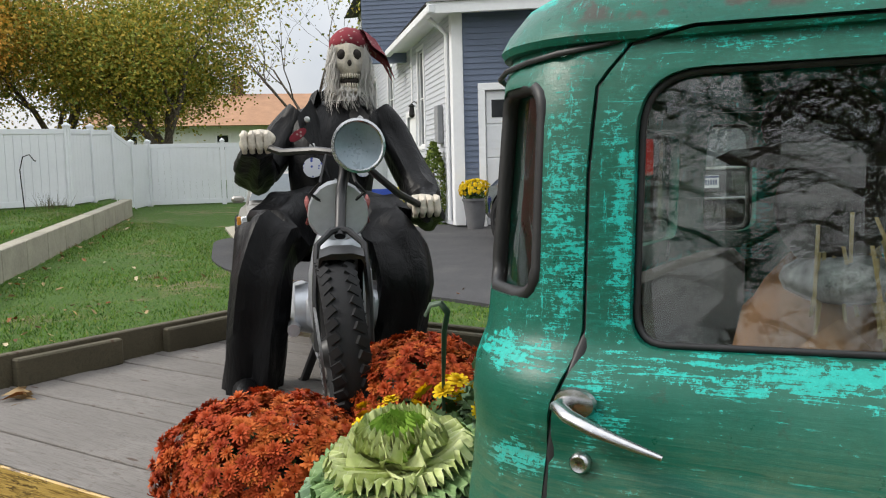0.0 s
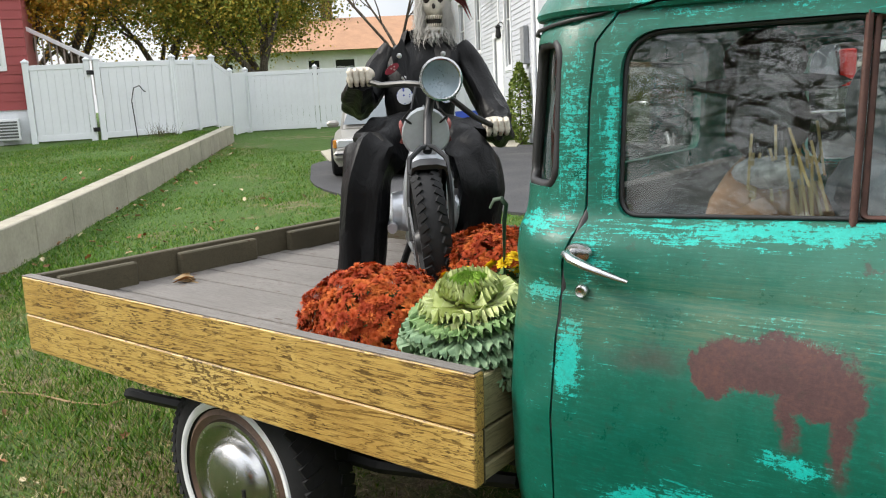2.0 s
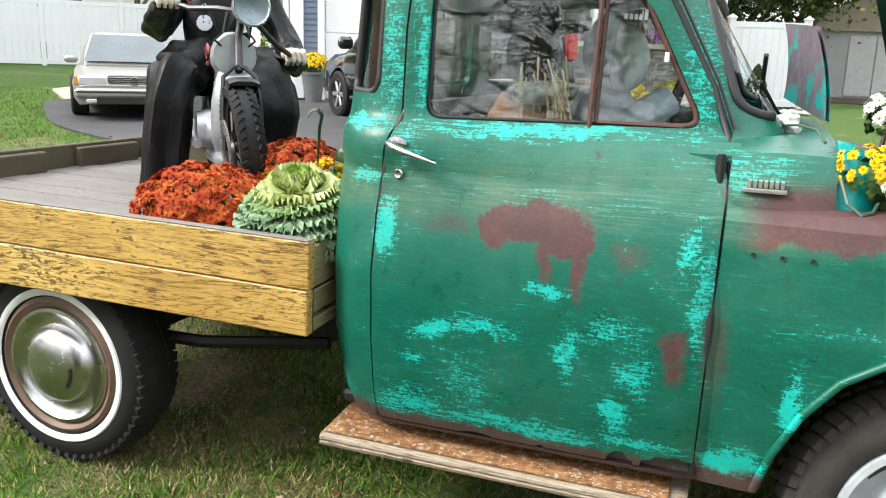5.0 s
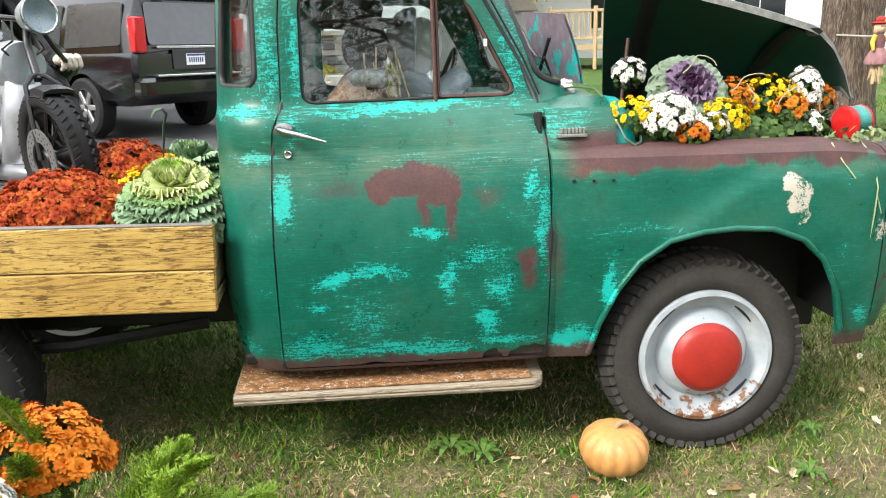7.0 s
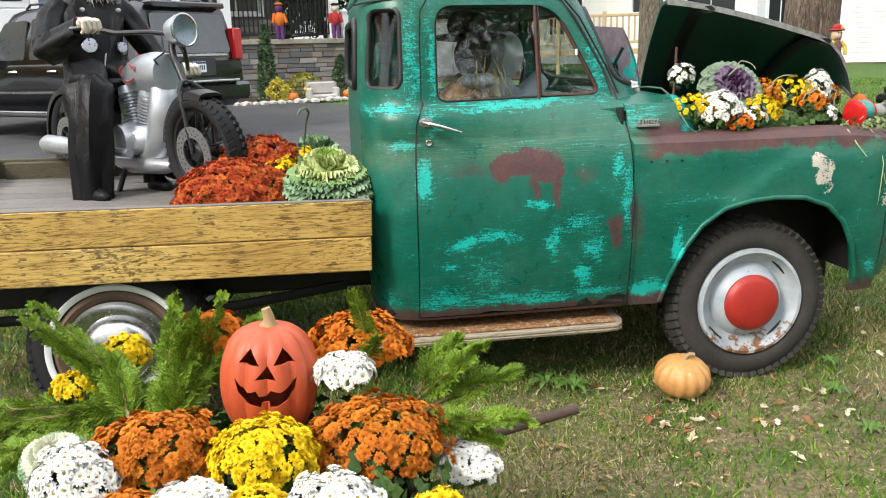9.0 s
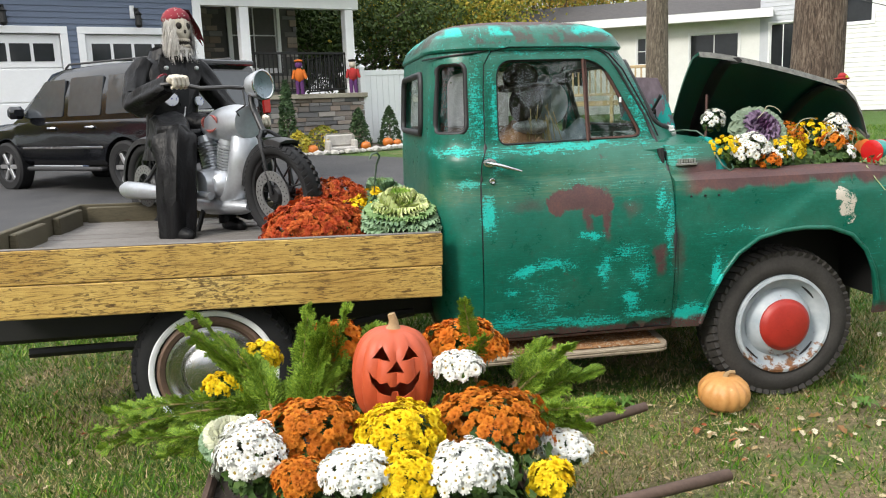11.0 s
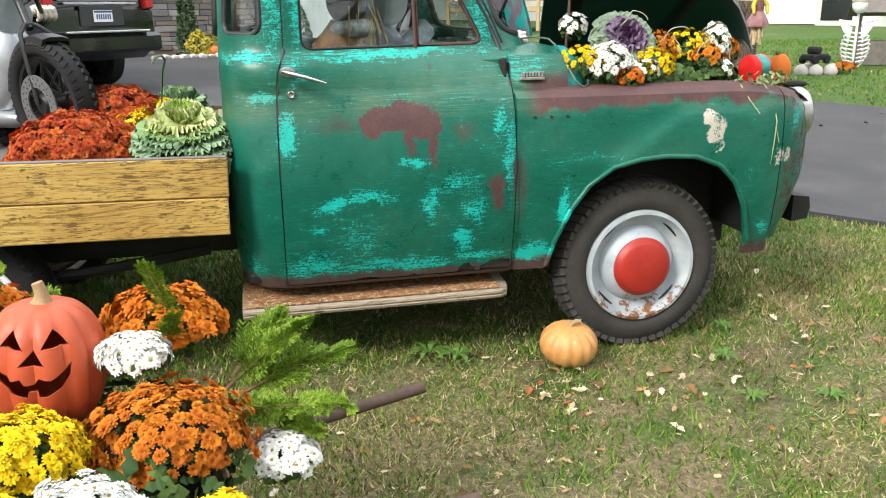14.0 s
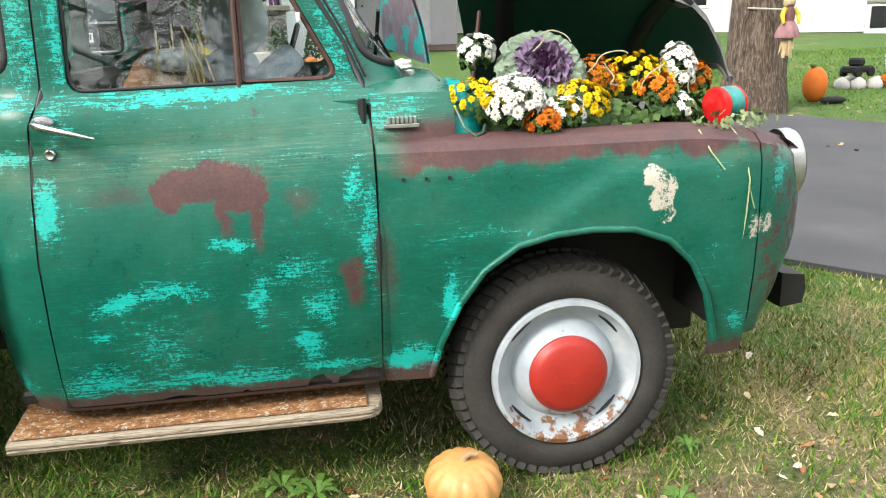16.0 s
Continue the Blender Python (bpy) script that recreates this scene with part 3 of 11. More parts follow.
# low wall along the raised lawn
n_blocks = 14
L = (WALL_B - WALL_A).length
low_wall = tagged(new("retaining_wall"), "low pale concrete retaining wall across the lawn", "wall", kind="structure")
for i in range(n_blocks):
    a, b = WALL_A + WALL_D * (L * i / n_blocks), WALL_A + WALL_D * (L * (i + 1) / n_blocks - 0.02)
    nrm = Vector((-WALL_D.y, WALL_D.x))
    bm = bmesh.new()
    ring = []
    for p in (a, b):
        z = g_low(p.x, p.y)
        ring.append([(p.x - nrm.x * 0.12, p.y - nrm.y * 0.12, z - 0.3), (p.x + nrm.x * 0.12, p.y + nrm.y * 0.12, z - 0.3), (p.x + nrm.x * 0.12, p.y + nrm.y * 0.12, z + 0.44), (p.x - nrm.x * 0.12, p.y - nrm.y * 0.12, z + 0.44)])
    loft(bm, ring)
    bmesh.ops.bevel(bm, geom=bm.edges[:], offset=0.012, segments=1, affect="EDGES")
    part("block", bm, CONCRETE, low_wall)


def frame_at(p, deg, z=None):
    """A frame whose x runs along deg degrees in the plan."""
    return Matrix.Translation((p[0], p[1], g_low(*p[:2]) if z is None else z)) @ Matrix.Rotation(radians(deg), 4, "Z")


def boards(bm, x0, x1, z0, z1, y, pitch, holes=(), depth=0.014, mi=0):
    """Clapboards on a wall from x0 to x1 at depth y (facing -y), left out at holes (x0, x1, z0, z1)."""
    z = z0
    while z < z1 - 0.01:
        zt = min(z + pitch, z1)
        xs = [(x0, x1)]
        for hx0, hx1, hz0, hz1 in holes:
            if hz0 < zt - 0.01 and hz1 > z + 0.01:
                xs = [s for a, b in xs for s in ((a, min(b, hx0)), (max(a, hx1), b)) if s[1] - s[0] > 0.01]
        for a, b in xs:
            q = [bm.verts.new(c) for c in ((a, y - depth, z), (b, y - depth, z), (b, y, zt), (a, y, zt))]
            bm.faces.new(q).material_index = mi
            w = [bm.verts.new(c) for c in ((a, y, z), (b, y, z), (b, y - depth, z), (a, y - depth, z))]
            bm.faces.new(w).material_index = mi
        z = zt


def wall_with_holes(name, m, x0, x1, z0, z1, holes, material, thick=0.2, pitch=0.115, siding=True):
    """A wall along x with its openings cut through, clad with boards in front."""
    top = new(name)
    top.matrix_world = m
    bm = bmesh.new()
    xs = sorted({x0, x1, *[h[0] for h in holes], *[h[1] for h in holes]})
    zs = sorted({z0, z1, *[h[2] for h in holes], *[h[3] for h in holes]})
    for a, b in zip(xs, xs[1:]):
        for c, d in zip(zs, zs[1:]):
            if not any(h[0] <= a and h[1] >= b and h[2] <= c and h[3] >= d for h in holes):
                box(bm, (a, 0.0, c), (b, thick, d))
    bmesh.ops.remove_doubles(bm, verts=bm.verts, dist=0.0005)
    part("wall", bm, material, top)
    if siding:
        bm = bmesh.new()
        boards(bm, x0, x1, z0, z1, -0.004, pitch, holes)
        part("siding", bm, material, top, fix=False)
    return top


def window_in(parent, x0, x1, z0, z1, trim=0.10, cols=1, rows=2, depth=0.08, bar=0.03):
    """A framed window with panes, set in a wall that faces -y."""
    w = part("window", _frame(x0 - trim, x1 + trim, z0 - trim, z1 + trim, trim, -0.035, 0.02), WHITETRIM, parent)
    part("sash", _frame(x0, x1, z0, z1, 0.04, 0.02, 0.06), WHITETRIM, w)
    for i in range(1, rows):
        z = z0 + (z1 - z0) * i / rows
        boxpart("glazing_bar", (x0, 0.025, z - bar / 2), (x1, 0.058, z + bar / 2), WHITETRIM, w, 0.003)
    for i in range(1, cols):
        x = x0 + (x1 - x0) * i / cols
        boxpart("glazing_bar", (x - bar / 2, 0.022, z0), (x + bar / 2, 0.061, z1), WHITETRIM, w, 0.003)
    boxpart("pane", (x0 + 0.02, 0.05, z0 + 0.02), (x1 - 0.02, 0.056, z1 - 0.02), DARKGLASS, w, 0)
    return w


def _frame(x0, x1, z0, z1, w, y0, y1):
    bm = bmesh.new()
    for a, b in (((x0, z0), (x1, z0 + w)), ((x0, z1 - w), (x1, z1)), ((x0, z0 + w), (x0 + w, z1 - w)), ((x1 - w, z0 + w), (x1, z1 - w))):
        box(bm, (a[0], y0, a[1]), (b[0], y1, b[1]), None, 0.006)
    return bm


# ---- the blue-fronted house ----
C0 = (-8.05, 13.16)
FRONT = frame_at(C0, 24, 0.48)
SIDE = frame_at((C0[0] + 0.0, C0[1] + 0.0), 134 + 180, 0.48)
house = thing("house", "two-storey house with blue front siding and pale grey sides", "house")
blue = wall_with_holes("front_wall", FRONT, 0.0, 5.3, 0.0, 4.25, [(0.62, 2.52, 0, 2.68), (2.98, 4.85, 0, 2.68)], SIDING_BLUE)
blue.parent = house


def garage_door(parent, x0, x1, h):
    d = boxpart("garage_door", (x0, 0.07, 0.0), (x1, 0.11, h), WHITETRIM, parent, 0.003)
    n = 4
    for k in range(n):
        z0, z1 = h * k / n + 0.012, h * (k + 1) / n - 0.012
        boxpart("panel", (x0 + 0.012, 0.05, z0), (x1 - 0.012, 0.07, z1), WHITETRIM, d, 0.008)
    for k in range(4):
        a = x0 + 0.12 + k * (x1 - x0 - 0.2) / 4
        boxpart("pane", (a, 0.042, h * 0.80), (a + (x1 - x0 - 0.2) / 4 - 0.06, 0.05, h * 0.93), DARKGLASS, d, 0)
    part("door_trim", _frame(x0 - 0.14, x1 + 0.14, -0.2, h + 0.14, 0.14, -0.03, 0.07), WHITETRIM, d)


garage_door(blue, 0.62, 2.52, 2.68)
garage_door(blue, 2.98, 4.85, 2.68)
boxpart("corner_board", (-0.02, -0.035, 0.0), (0.19, 0.05, 4.25), WHITETRIM, blue, 0.004)
boxpart("corner_board", (5.2, -0.035, 0.0), (5.38, 0.1, 4.25), WHITETRIM, blue, 0.004)
boxpart("fascia", (-0.45, -0.42, 4.14), (5.6, -0.34, 4.36), WHITETRIM, blue, 0.006)
boxpart("soffit", (-0.45, -0.36, 4.20), (5.6, 0.1, 4.25), WHITETRIM, blue, 0.003)


def wall_lantern(parent, x, z):
    bm = bmesh.new()
    lathe(bm, [(0, 0.0), (0.05, 0.02), (0.075, 0.06), (0.055, 0.26), (0.09, 0.28), (0.02, 0.34), (0, 0.36)], Matrix.Translation((x + 0.08, -0.16, z - 0.3)), 8)
    box(bm, (x + 0.03, -0.03, z - 0.05), (x + 0.13, 0.0, z + 0.12))
    tube(bm, [(x + 0.08, -0.02, z + 0.05), (x + 0.08, -0.1, z + 0.1), (x + 0.08, -0.16, z + 0.05)], 0.012, 6)
    part("wall_lantern", bm, BLACKMETAL, parent)
    boxpart("lantern_block", (x - 0.05, -0.03, z - 0.1), (x + 0.04, 0.0, z + 0.16), WHITETRIM, parent, 0.004)


wall_lantern(blue, 3.95, 3.1)
wall_lantern(blue, 1.45, 3.1)

# grey side wall, seen to the left of the corner; its frame runs the other way
grey = wall_with_holes("side_wall", SIDE, -6.9, 0.0, 0.0, 4.25, [(-3.75, -3.05, 1.75, 4.0), (-5.45, -4.3, 0.3, 2.55)], SIDING_GREY)
grey.parent = house
window_in(grey, -3.75, -3.05, 1.75, 4.0)
boxpart("side_door", (-5.45, 0.05, 0.3), (-4.3, 0.1, 2.55), WHITETRIM, grey, 0.004)
part("side_door_trim", _frame(-5.6, -4.15, 0.1, 2.7, 0.15, -0.03, 0.05), WHITETRIM, grey)
wall_lantern(grey, -4.0, 2.75)
boxpart("corner_board", (-0.2, -0.035, 0), (0.02, 0.0, 4.25), WHITETRIM, grey, 0.004)
boxpart("corner_board", (-4.62, -0.04, 2.7), (-4.5, 0.0, 4.25), WHITETRIM, grey, 0.004)
boxpart("meter_box", (-1.35, -0.14, 1.7), (-1.0, -0.02, 2.5), plain("meter_grey", (0.25, 0.26, 0.27), 0.5), grey, 0.01)
bm = bmesh.new()
tube(bm, [(-0.35, -0.45, 4.2), (-0.35, -0.2, 4.0), (-0.35, -0.06, 3.85), (-0.35, -0.06, 0.1)], 0.045, 6)
part("downspout", bm, WHITETRIM, grey)
boxpart("gutter", (-6.9, -0.55, 4.15), (0.3, -0.40, 4.32), WHITETRIM, grey, 0.02)
boxpart("soffit", (-6.9, -0.42, 4.24), (0.3, 0.05, 4.28), WHITETRIM, grey, 0.003)
upper = wall_with_holes("upper_wall", SIDE @ Matrix.Translation((0, 0.0, 0)), -16.0, -6.9, 0.0, 7.2, [(-8.6, -7.7, 2.4, 4.2), (-8.7, -7.6, 5.0, 6.6), (-12.5, -11.2, 2.4, 4.2), (-12.5, -11.2, 5.0, 6.6)], SIDING_GREY)
upper.parent = house
for a in ((-8.6, -7.7, 2.4, 4.2), (-8.7, -7.6, 5.0, 6.6), (-12.5, -11.2, 2.4, 4.2), (-12.5, -11.2, 5.0, 6.6)):
    window_in(upper, *a)
back = wall_with_holes("upper_front_wall", FRONT @ Matrix.Translation((-3.0, 5.0, 0)), 0.0, 12.5, 4.0, 7.4, [], SIDING_BLUE)
back.parent = house
# roof of the garage wing and of the main block
bm = bmesh.new()
F3, S3 = FRONT.to_3x3(), SIDE.to_3x3()
def fpt(x, y, z): return FRONT @ Vector((x, y, z))
def spt(x, y, z): return SIDE @ Vector((x, y, z))
loft(bm, [[spt(-7.0, -0.5, 4.33), fpt(-0.45, -0.45, 4.36), fpt(9.6, -0.45, 4.36), fpt(9.6, 5.0, 4.36)], [spt(-7.0, 3.0, 5.6), fpt(1.4, 4.6, 6.0), fpt(8.4, 4.6, 6.0), fpt(9.0, 5.2, 6.0)]])
part("garage_roof", bm, ROOF_DARK, house)
bm = bmesh.new()
loft(bm, [[spt(-16.4, -0.5, 7.2), spt(-6.5, -0.5, 7.2), fpt(10, 4.6, 7.4), fpt(8, 14, 7.4)], [spt(-13, 4, 9.6), spt(-9, 4, 9.6), fpt(5, 8, 9.6), fpt(5, 11, 9.6)]])
part("main_roof", bm, ROOF_DARK, house)

# porch with stone base, columns and railing
STONE = plain("ledge_stone", (0.17, 0.165, 0.16), 0.85, 0, 0.3, 6, 0.5, 40)
g_ = G(STONE)
g_.color(g_.mix(g_.mul(g_.noise(30), 0.4), g_.ramp(g_.rand(), (0.0, (0.09, 0.09, 0.095)), (0.3, (0.21, 0.205, 0.20)), (0.55, (0.36, 0.34, 0.31)), (0.75, (0.26, 0.19, 0.14)), (1.0, (0.13, 0.125, 0.12))), (0.12, 0.12, 0.12)))
MORTAR = plain("mortar", (0.09, 0.088, 0.085), 0.95)
porch = new("porch")
porch.matrix_world = FRONT
porch.parent = house
boxpart("stone_core", (5.42, 0.05, 0.0), (9.25, 2.2, 1.25), MORTAR, porch, 0)
boxpart("porch_cap", (5.38, -0.06, 1.25), (9.32, 2.25, 1.36), CONCRETE, porch, 0.01)
boxpart("porch_wall_core", (5.4, 2.2, 1.36), (8.5, 2.4, 4.0), MORTAR, porch, 0)
boxpart("beam", (5.3, -0.02, 3.32), (9.2, 0.22, 3.72), WHITETRIM, porch, 0.006)
boxpart("porch_ceiling", (5.3, 0.0, 3.72), (9.3, 2.3, 3.78), WHITETRIM, porch, 0.004)
boxpart("porch_eave", (5.2, -0.40, 3.80), (9.6, -0.3, 4.0), WHITETRIM, porch, 0.006)
for x in (6.35, 8.95):
    boxpart("column", (x - 0.11, 0.0, 1.36), (x + 0.11, 0.22, 3.32), WHITETRIM, porch, 0.008)
pw = window_in(porch, 6.75, 7.95, 1.7, 3.4, 0.09, 2, 2)
pw.matrix_local = Matrix.Translation((0, 2.16, 0.35))
r = rng(5)


def ledge_wall(parent, x0, x1, z0, z1, y, holes=(), row=0.11):
    z = z0
    while z < z1 - 0.03:
        h = min(row * r.choice((0.8, 1.0, 1.0, 1.3)), z1 - z)
        x = x0
        while x < x1 - 0.02:
            w = min(r.uniform(0.22, 0.55), x1 - x)
            if not any(a < x + w and b > x and c < z + h and d > z for a, b, c, d in holes):
                boxpart("stone", (x + 0.006, y - r.uniform(0.02, 0.06), z + 0.006), (x + w - 0.006, y + 0.03, z + h - 0.006), STONE, parent, 0.006)
            x += w
        z += h


ledge_wall(porch, 5.42, 9.25, 0.0, 1.25, 0.05, row=0.10)
ledge_wall(porch, 5.42, 8.5, 1.36, 4.0, 2.2, [(6.6, 8.1, 1.9, 3.95)], row=0.13)
rail = part("railing", bmesh.new(), BLACKMETAL, porch)
boxpart("rail", (6.5, 0.08, 2.28), (8.84, 0.13, 2.33), BLACKMETAL, rail, 0.004)
boxpart("rail", (6.5, 0.08, 1.45), (8.84, 0.13, 1.49), BLACKMETAL, rail, 0.004)
for k in range(22):
    x = 6.55 + k * 0.108
    boxpart("baluster", (x, 0.09, 1.49), (x + 0.022, 0.115, 2.28), BLACKMETAL, rail, 0)
rail2 = copy_thing(rail, Matrix.Translation((0, 0, 0)))
rail2.matrix_local = Matrix.Translation((9.0, -6.3, 0)) @ Matrix.Rotation(radians(90), 4, "Z")

# ---- white privacy fence ----
fence = thing("privacy_fence", "tall white vinyl privacy fence with capped posts", "fence")


def fence_run(p, q, n, h=1.83, gate=False):
    p, q = Vector(p), Vector(q)
    for i in range(n + 1):
        c = p.lerp(q, i / n)
        z = ground_z(c.x, c.y)
        bm = bmesh.new()
        box(bm, (-0.065, -0.065, -0.1), (0.065, 0.065, h + 0.06), None, 0.006)
        lathe(bm, [(0.11, h + 0.06), (0.11, h + 0.09), (0.0, h + 0.16)], Matrix.Rotation(radians(45), 4, "Z"), 4)
        po = part("post", bm, WHITE, fence)
        d = q - p
        po.matrix_world = Matrix.Translation((c.x, c.y, z)) @ Matrix.Rotation(math.atan2(d.y, d.x), 4, "Z")
        if i < n:
            e = p.lerp(q, (i + 1) / n)
            d = e - c
            m = Matrix.Translation((c.x, c.y, z)) @ Matrix.Rotation(math.atan2(d.y, d.x), 4, "Z")
            sh = (ground_z(e.x, e.y) - z) / d.length
            bits = []
            k, W = 0.08, d.length - 0.08
            while k < W:
                k2 = min(k + 0.178, W)
                bits.append(("board", (k + 0.002, -0.018, 0.06), (k2 - 0.002, 0.018, h - 0.05)))
                k = k2
            bits += [("rail", (0.06, -0.03, h - 0.12), (d.length - 0.06, 0.03, h)), ("rail", (0.06, -0.03, 0.04), (d.length - 0.06, 0.03, 0.18))]
            for nm, lo, hi in bits:
                bm = bmesh.new()
                box(bm, lo, hi, None, 0.004)
                for v in bm.verts:
                    v.co.z += v.co.x * sh
                part(nm, bm, WHITE, fence).matrix_world = m


fence_run((-19.0, 8.0), (-18.15, 9.05), 1)
fence_run((-18.0, 9.2), (-17.35, 10.85), 1)
fence_run((-17.35, 10.85), (-19.7, 15.0), 4)
fence_run((-19.7, 15.0), (-12.2, 22.5), 5)
bm = bmesh.new()
for z in (1.0, 2.35):
    box(bm, (-18.20, 9.0, z + 0.15), (-18.02, 9.14, z + 0.25))
part("gate_hinge", bm, BLACKMETAL, fence)
fence2 = thing("privacy_fence", "white vinyl fence panel beside the stone porch", "fence")
fence_keep = fence
fence = fence2
fence_run((0.35, 17.0), (1.9, 17.9), 1)
fence = fence_keep

# ---- red house at the left ----
RH = frame_at((-19.15, 8.15), 62, 1.0)
red = thing("house", "red clapboard house with white foundation and white window trim", "house")
rw = wall_with_holes("front_wall", RH @ Matrix.Translation((0, 0, 0)), -9.0, 0.0, 0.75, 5.5, [(-1.15, -0.55, 1.75, 3.0)], SIDING_RED, pitch=0.21)
rw.parent = red
window_in(rw, -1.15, -0.55, 1.75, 3.0, 0.09)
boxpart("foundation", (-9.0, 0.02, -0.6), (0.0, 0.22, 0.75), plain("white_foundation", (0.66, 0.68, 0.70), 0.8, 0, 0.1, 3), rw, 0)
boxpart("vent_box", (-0.85, -0.35, 0.05), (-0.35, 0.0, 0.55), WHITETRIM, rw, 0.01)
for k in range(6):
    boxpart("slat", (-0.81, -0.37, 0.10 + k * 0.07), (-0.39, -0.35, 0.14 + k * 0.07), plain("vent_dark", (0.1, 0.1, 0.1), 0.7) if k == 0 else bpy.data.materials["vent_dark"], rw, 0)
# stair rail beside it
STAIRWOOD = plain("grey_stair_wood", (0.30, 0.26, 0.22), 0.8, 0, 0.2, 5)
for k in range(13):
    x = 0.15 + k * 0.16
    boxpart("baluster", (x, 1.5, 1.75 - k * 0.085), (x + 0.04, 1.54, 2.75 - k * 0.085), STAIRWOOD, rw, 0)
boxpart("stair_rail", (-0.1, 1.46, 2.72), (2.35, 1.58, 2.82), WHITETRIM, rw, 0.005, Matrix.Translation((0, 0, 2.8)) @ Matrix.Rotation(radians(28), 4, "Y") @ Matrix.Translation((0, 0, -2.8)))
bm = bmesh.new()
loft(bm, [[RH @ Vector(p) for p in ((-9.3, -0.5, 5.4), (0.4, -0.5, 5.4), (0.4, 8, 5.4), (-9.3, 8, 5.4))], [RH @ Vector(p) for p in ((-9.3, 3.6, 7.6), (0.4, 3.6, 7.6), (0.4, 3.8, 7.6), (-9.3, 3.8, 7.6))]])
part("roof", bm, ROOF_DARK, red)
boxpart("side_wall", (-0.2, 0.2, 0.0), (0.0, 8.0, 5.4), SIDING_RED, rw, 0)

# ---- far house with an orange roof ----
OH = frame_at((-36.5, 32.5), 42, 0.6)
far_house = thing("house", "distant white house with an orange shingle roof", "house")
ow = wall_with_holes("front_wall", OH, -6.0, 9.0, 0, 4.2, [(-4.8, -3.8, 2.7, 3.6), (0.6, 1.3, 2.7, 3.6), (2.2, 3.4, 2.7, 3.6)], SIDING_WHITE, siding=False)
ow.parent = far_house
for a in ((-4.8, -3.8, 2.7, 3.6), (0.6, 1.3, 2.7, 3.6), (2.2, 3.4, 2.7, 3.6)):
    window_in(ow, *a)
bm = bmesh.new()
loft(bm, [[OH @ Vector(p) for p in ((-6.6, -0.7, 4.1), (7.2, -0.7, 4.1), (7.2, 9.7, 4.1), (-6.6, 9.7, 4.1))], [OH @ Vector(p) for p in ((-6.6, 4.4, 6.4), (7.2, 4.4, 6.4), (7.2, 4.6, 6.4), (-6.6, 4.6, 6.4))]])
part("roof", bm, ROOF_ORANGE, far_house)
boxpart("chimney", (1.3, 4.0, 6.0), (2.0, 4.8, 7.5), plain("chimney_brick", (0.12, 0.06, 0.05), 0.9), ow, 0.02)

# ---- white house across the street ----
white_house = thing("house", "long white house with low dark roof across the street", "house")
WA = frame_at((8.3, 28.0), -28, 0.75)
ww = wall_with_holes("front_wall", WA, -3.5, 7.6, 0, 3.6, [(0.2, 1.5, 1.2, 3.0), (3.3, 4.3, 1.9, 2.9), (5.2, 6.9, 0.9, 2.9)], SIDING_WHITE, siding=False)
ww.parent = white_house
window_in(ww, 0.2, 1.5, 1.2, 3.0, 0.06, 2, 1)
window_in(ww, 3.3, 4.3, 1.9, 2.9, 0.06, 3, 2)
window_in(ww, 5.2, 6.9, 0.9, 2.9, 0.06, 2, 1)
bm = bmesh.new()
loft(bm, [[WA @ Vector(p) for p in ((-4, -0.6, 3.5), (8.0, -0.6, 3.5), (8.0, 6, 3.5), (-4, 6, 3.5))], [WA @ Vector(p) for p in ((-4, 3.4, 4.6), (8.0, 3.4, 4.6), (8.0, 3.6, 4.6), (-4, 3.6, 4.6))]])
part("roof", bm, ROOF_DARK, white_house)
boxpart("fascia", (-4, -0.65, 3.3), (8.0, -0.58, 3.6), WHITETRIM, ww, 0)
wb2p = WA @ Vector((7.6, 0.0, 0))
WB = frame_at((wb2p.x, wb2p.y), -40, 0.75)
wb = wall_with_holes("middle_wall", WB, 0.0, 1.9, 0, 4.0, [(0.35, 1.2, 1.2, 3.1)], SIDING_GREY, pitch=0.16)
wb.parent = white_house
window_in(wb, 0.35, 1.2, 1.2, 3.1, 0.07, 2, 1)
wcp = WB @ Vector((1.9, 0, 0))
WC = frame_at((wcp.x, wcp.y), -48, 0.75)
wc = wall_with_holes("gable_wall", WC, 0.0, 2.3, 0.0, 6.0, [(0.75, 1.7, 2.9, 4.7)], SIDING_WHITE, pitch=0.16)
wc.parent = white_house
window_in(wc, 0.75, 1.7, 2.9, 4.7, 0.08, 1, 2)
wdp = WC @ Vector((2.3, 0, 0))
WD = frame_at((wdp.x, wdp.y), -35, 0.75)
wd = wall_with_holes("plain_wall", WD, 0.0, 14.0, 0.9, 6.0, [], SIDING_WHITE, siding=False)
wd.parent = white_house
boxpart("foundation", (0.0, 0.03, -0.3), (14.0, 0.3, 0.9), plain("white_block", (0.62, 0.62, 0.60), 0.9, 0, 0.1, 2), wd, 0)
boxpart("sill_band", (0.0, -0.03, 0.86), (14.0, 0.03, 0.93), plain("band_grey", (0.2, 0.2, 0.2), 0.8), wd, 0)
boxpart("cellar_window", (0.15, 0.01, 0.1), (1.1, 0.05, 0.75), DARKGLASS, wd, 0)
bm = bmesh.new()
loft(bm, [[WC @ Vector(p) for p in ((-1, -0.5, 5.9), (2.6, -0.5, 5.9), (18, 8, 5.9), (-1, 9, 5.9))], [WC @ Vector(p) for p in ((-1, 4, 8), (3, 4, 8), (12, 6, 8), (-1, 5, 8))]])
part("gable_roof", bm, ROOF_DARK, white_house)


# ---- the old pickup ----
truck = thing("pickup_truck", "vintage green pickup with worn turquoise paint, rust and a wooden flatbed", "truck")
YC = 0.80
BADGE = plain("tarnished_badge", (0.42, 0.42, 0.40), 0.35, 0.8, 0.3, 40)


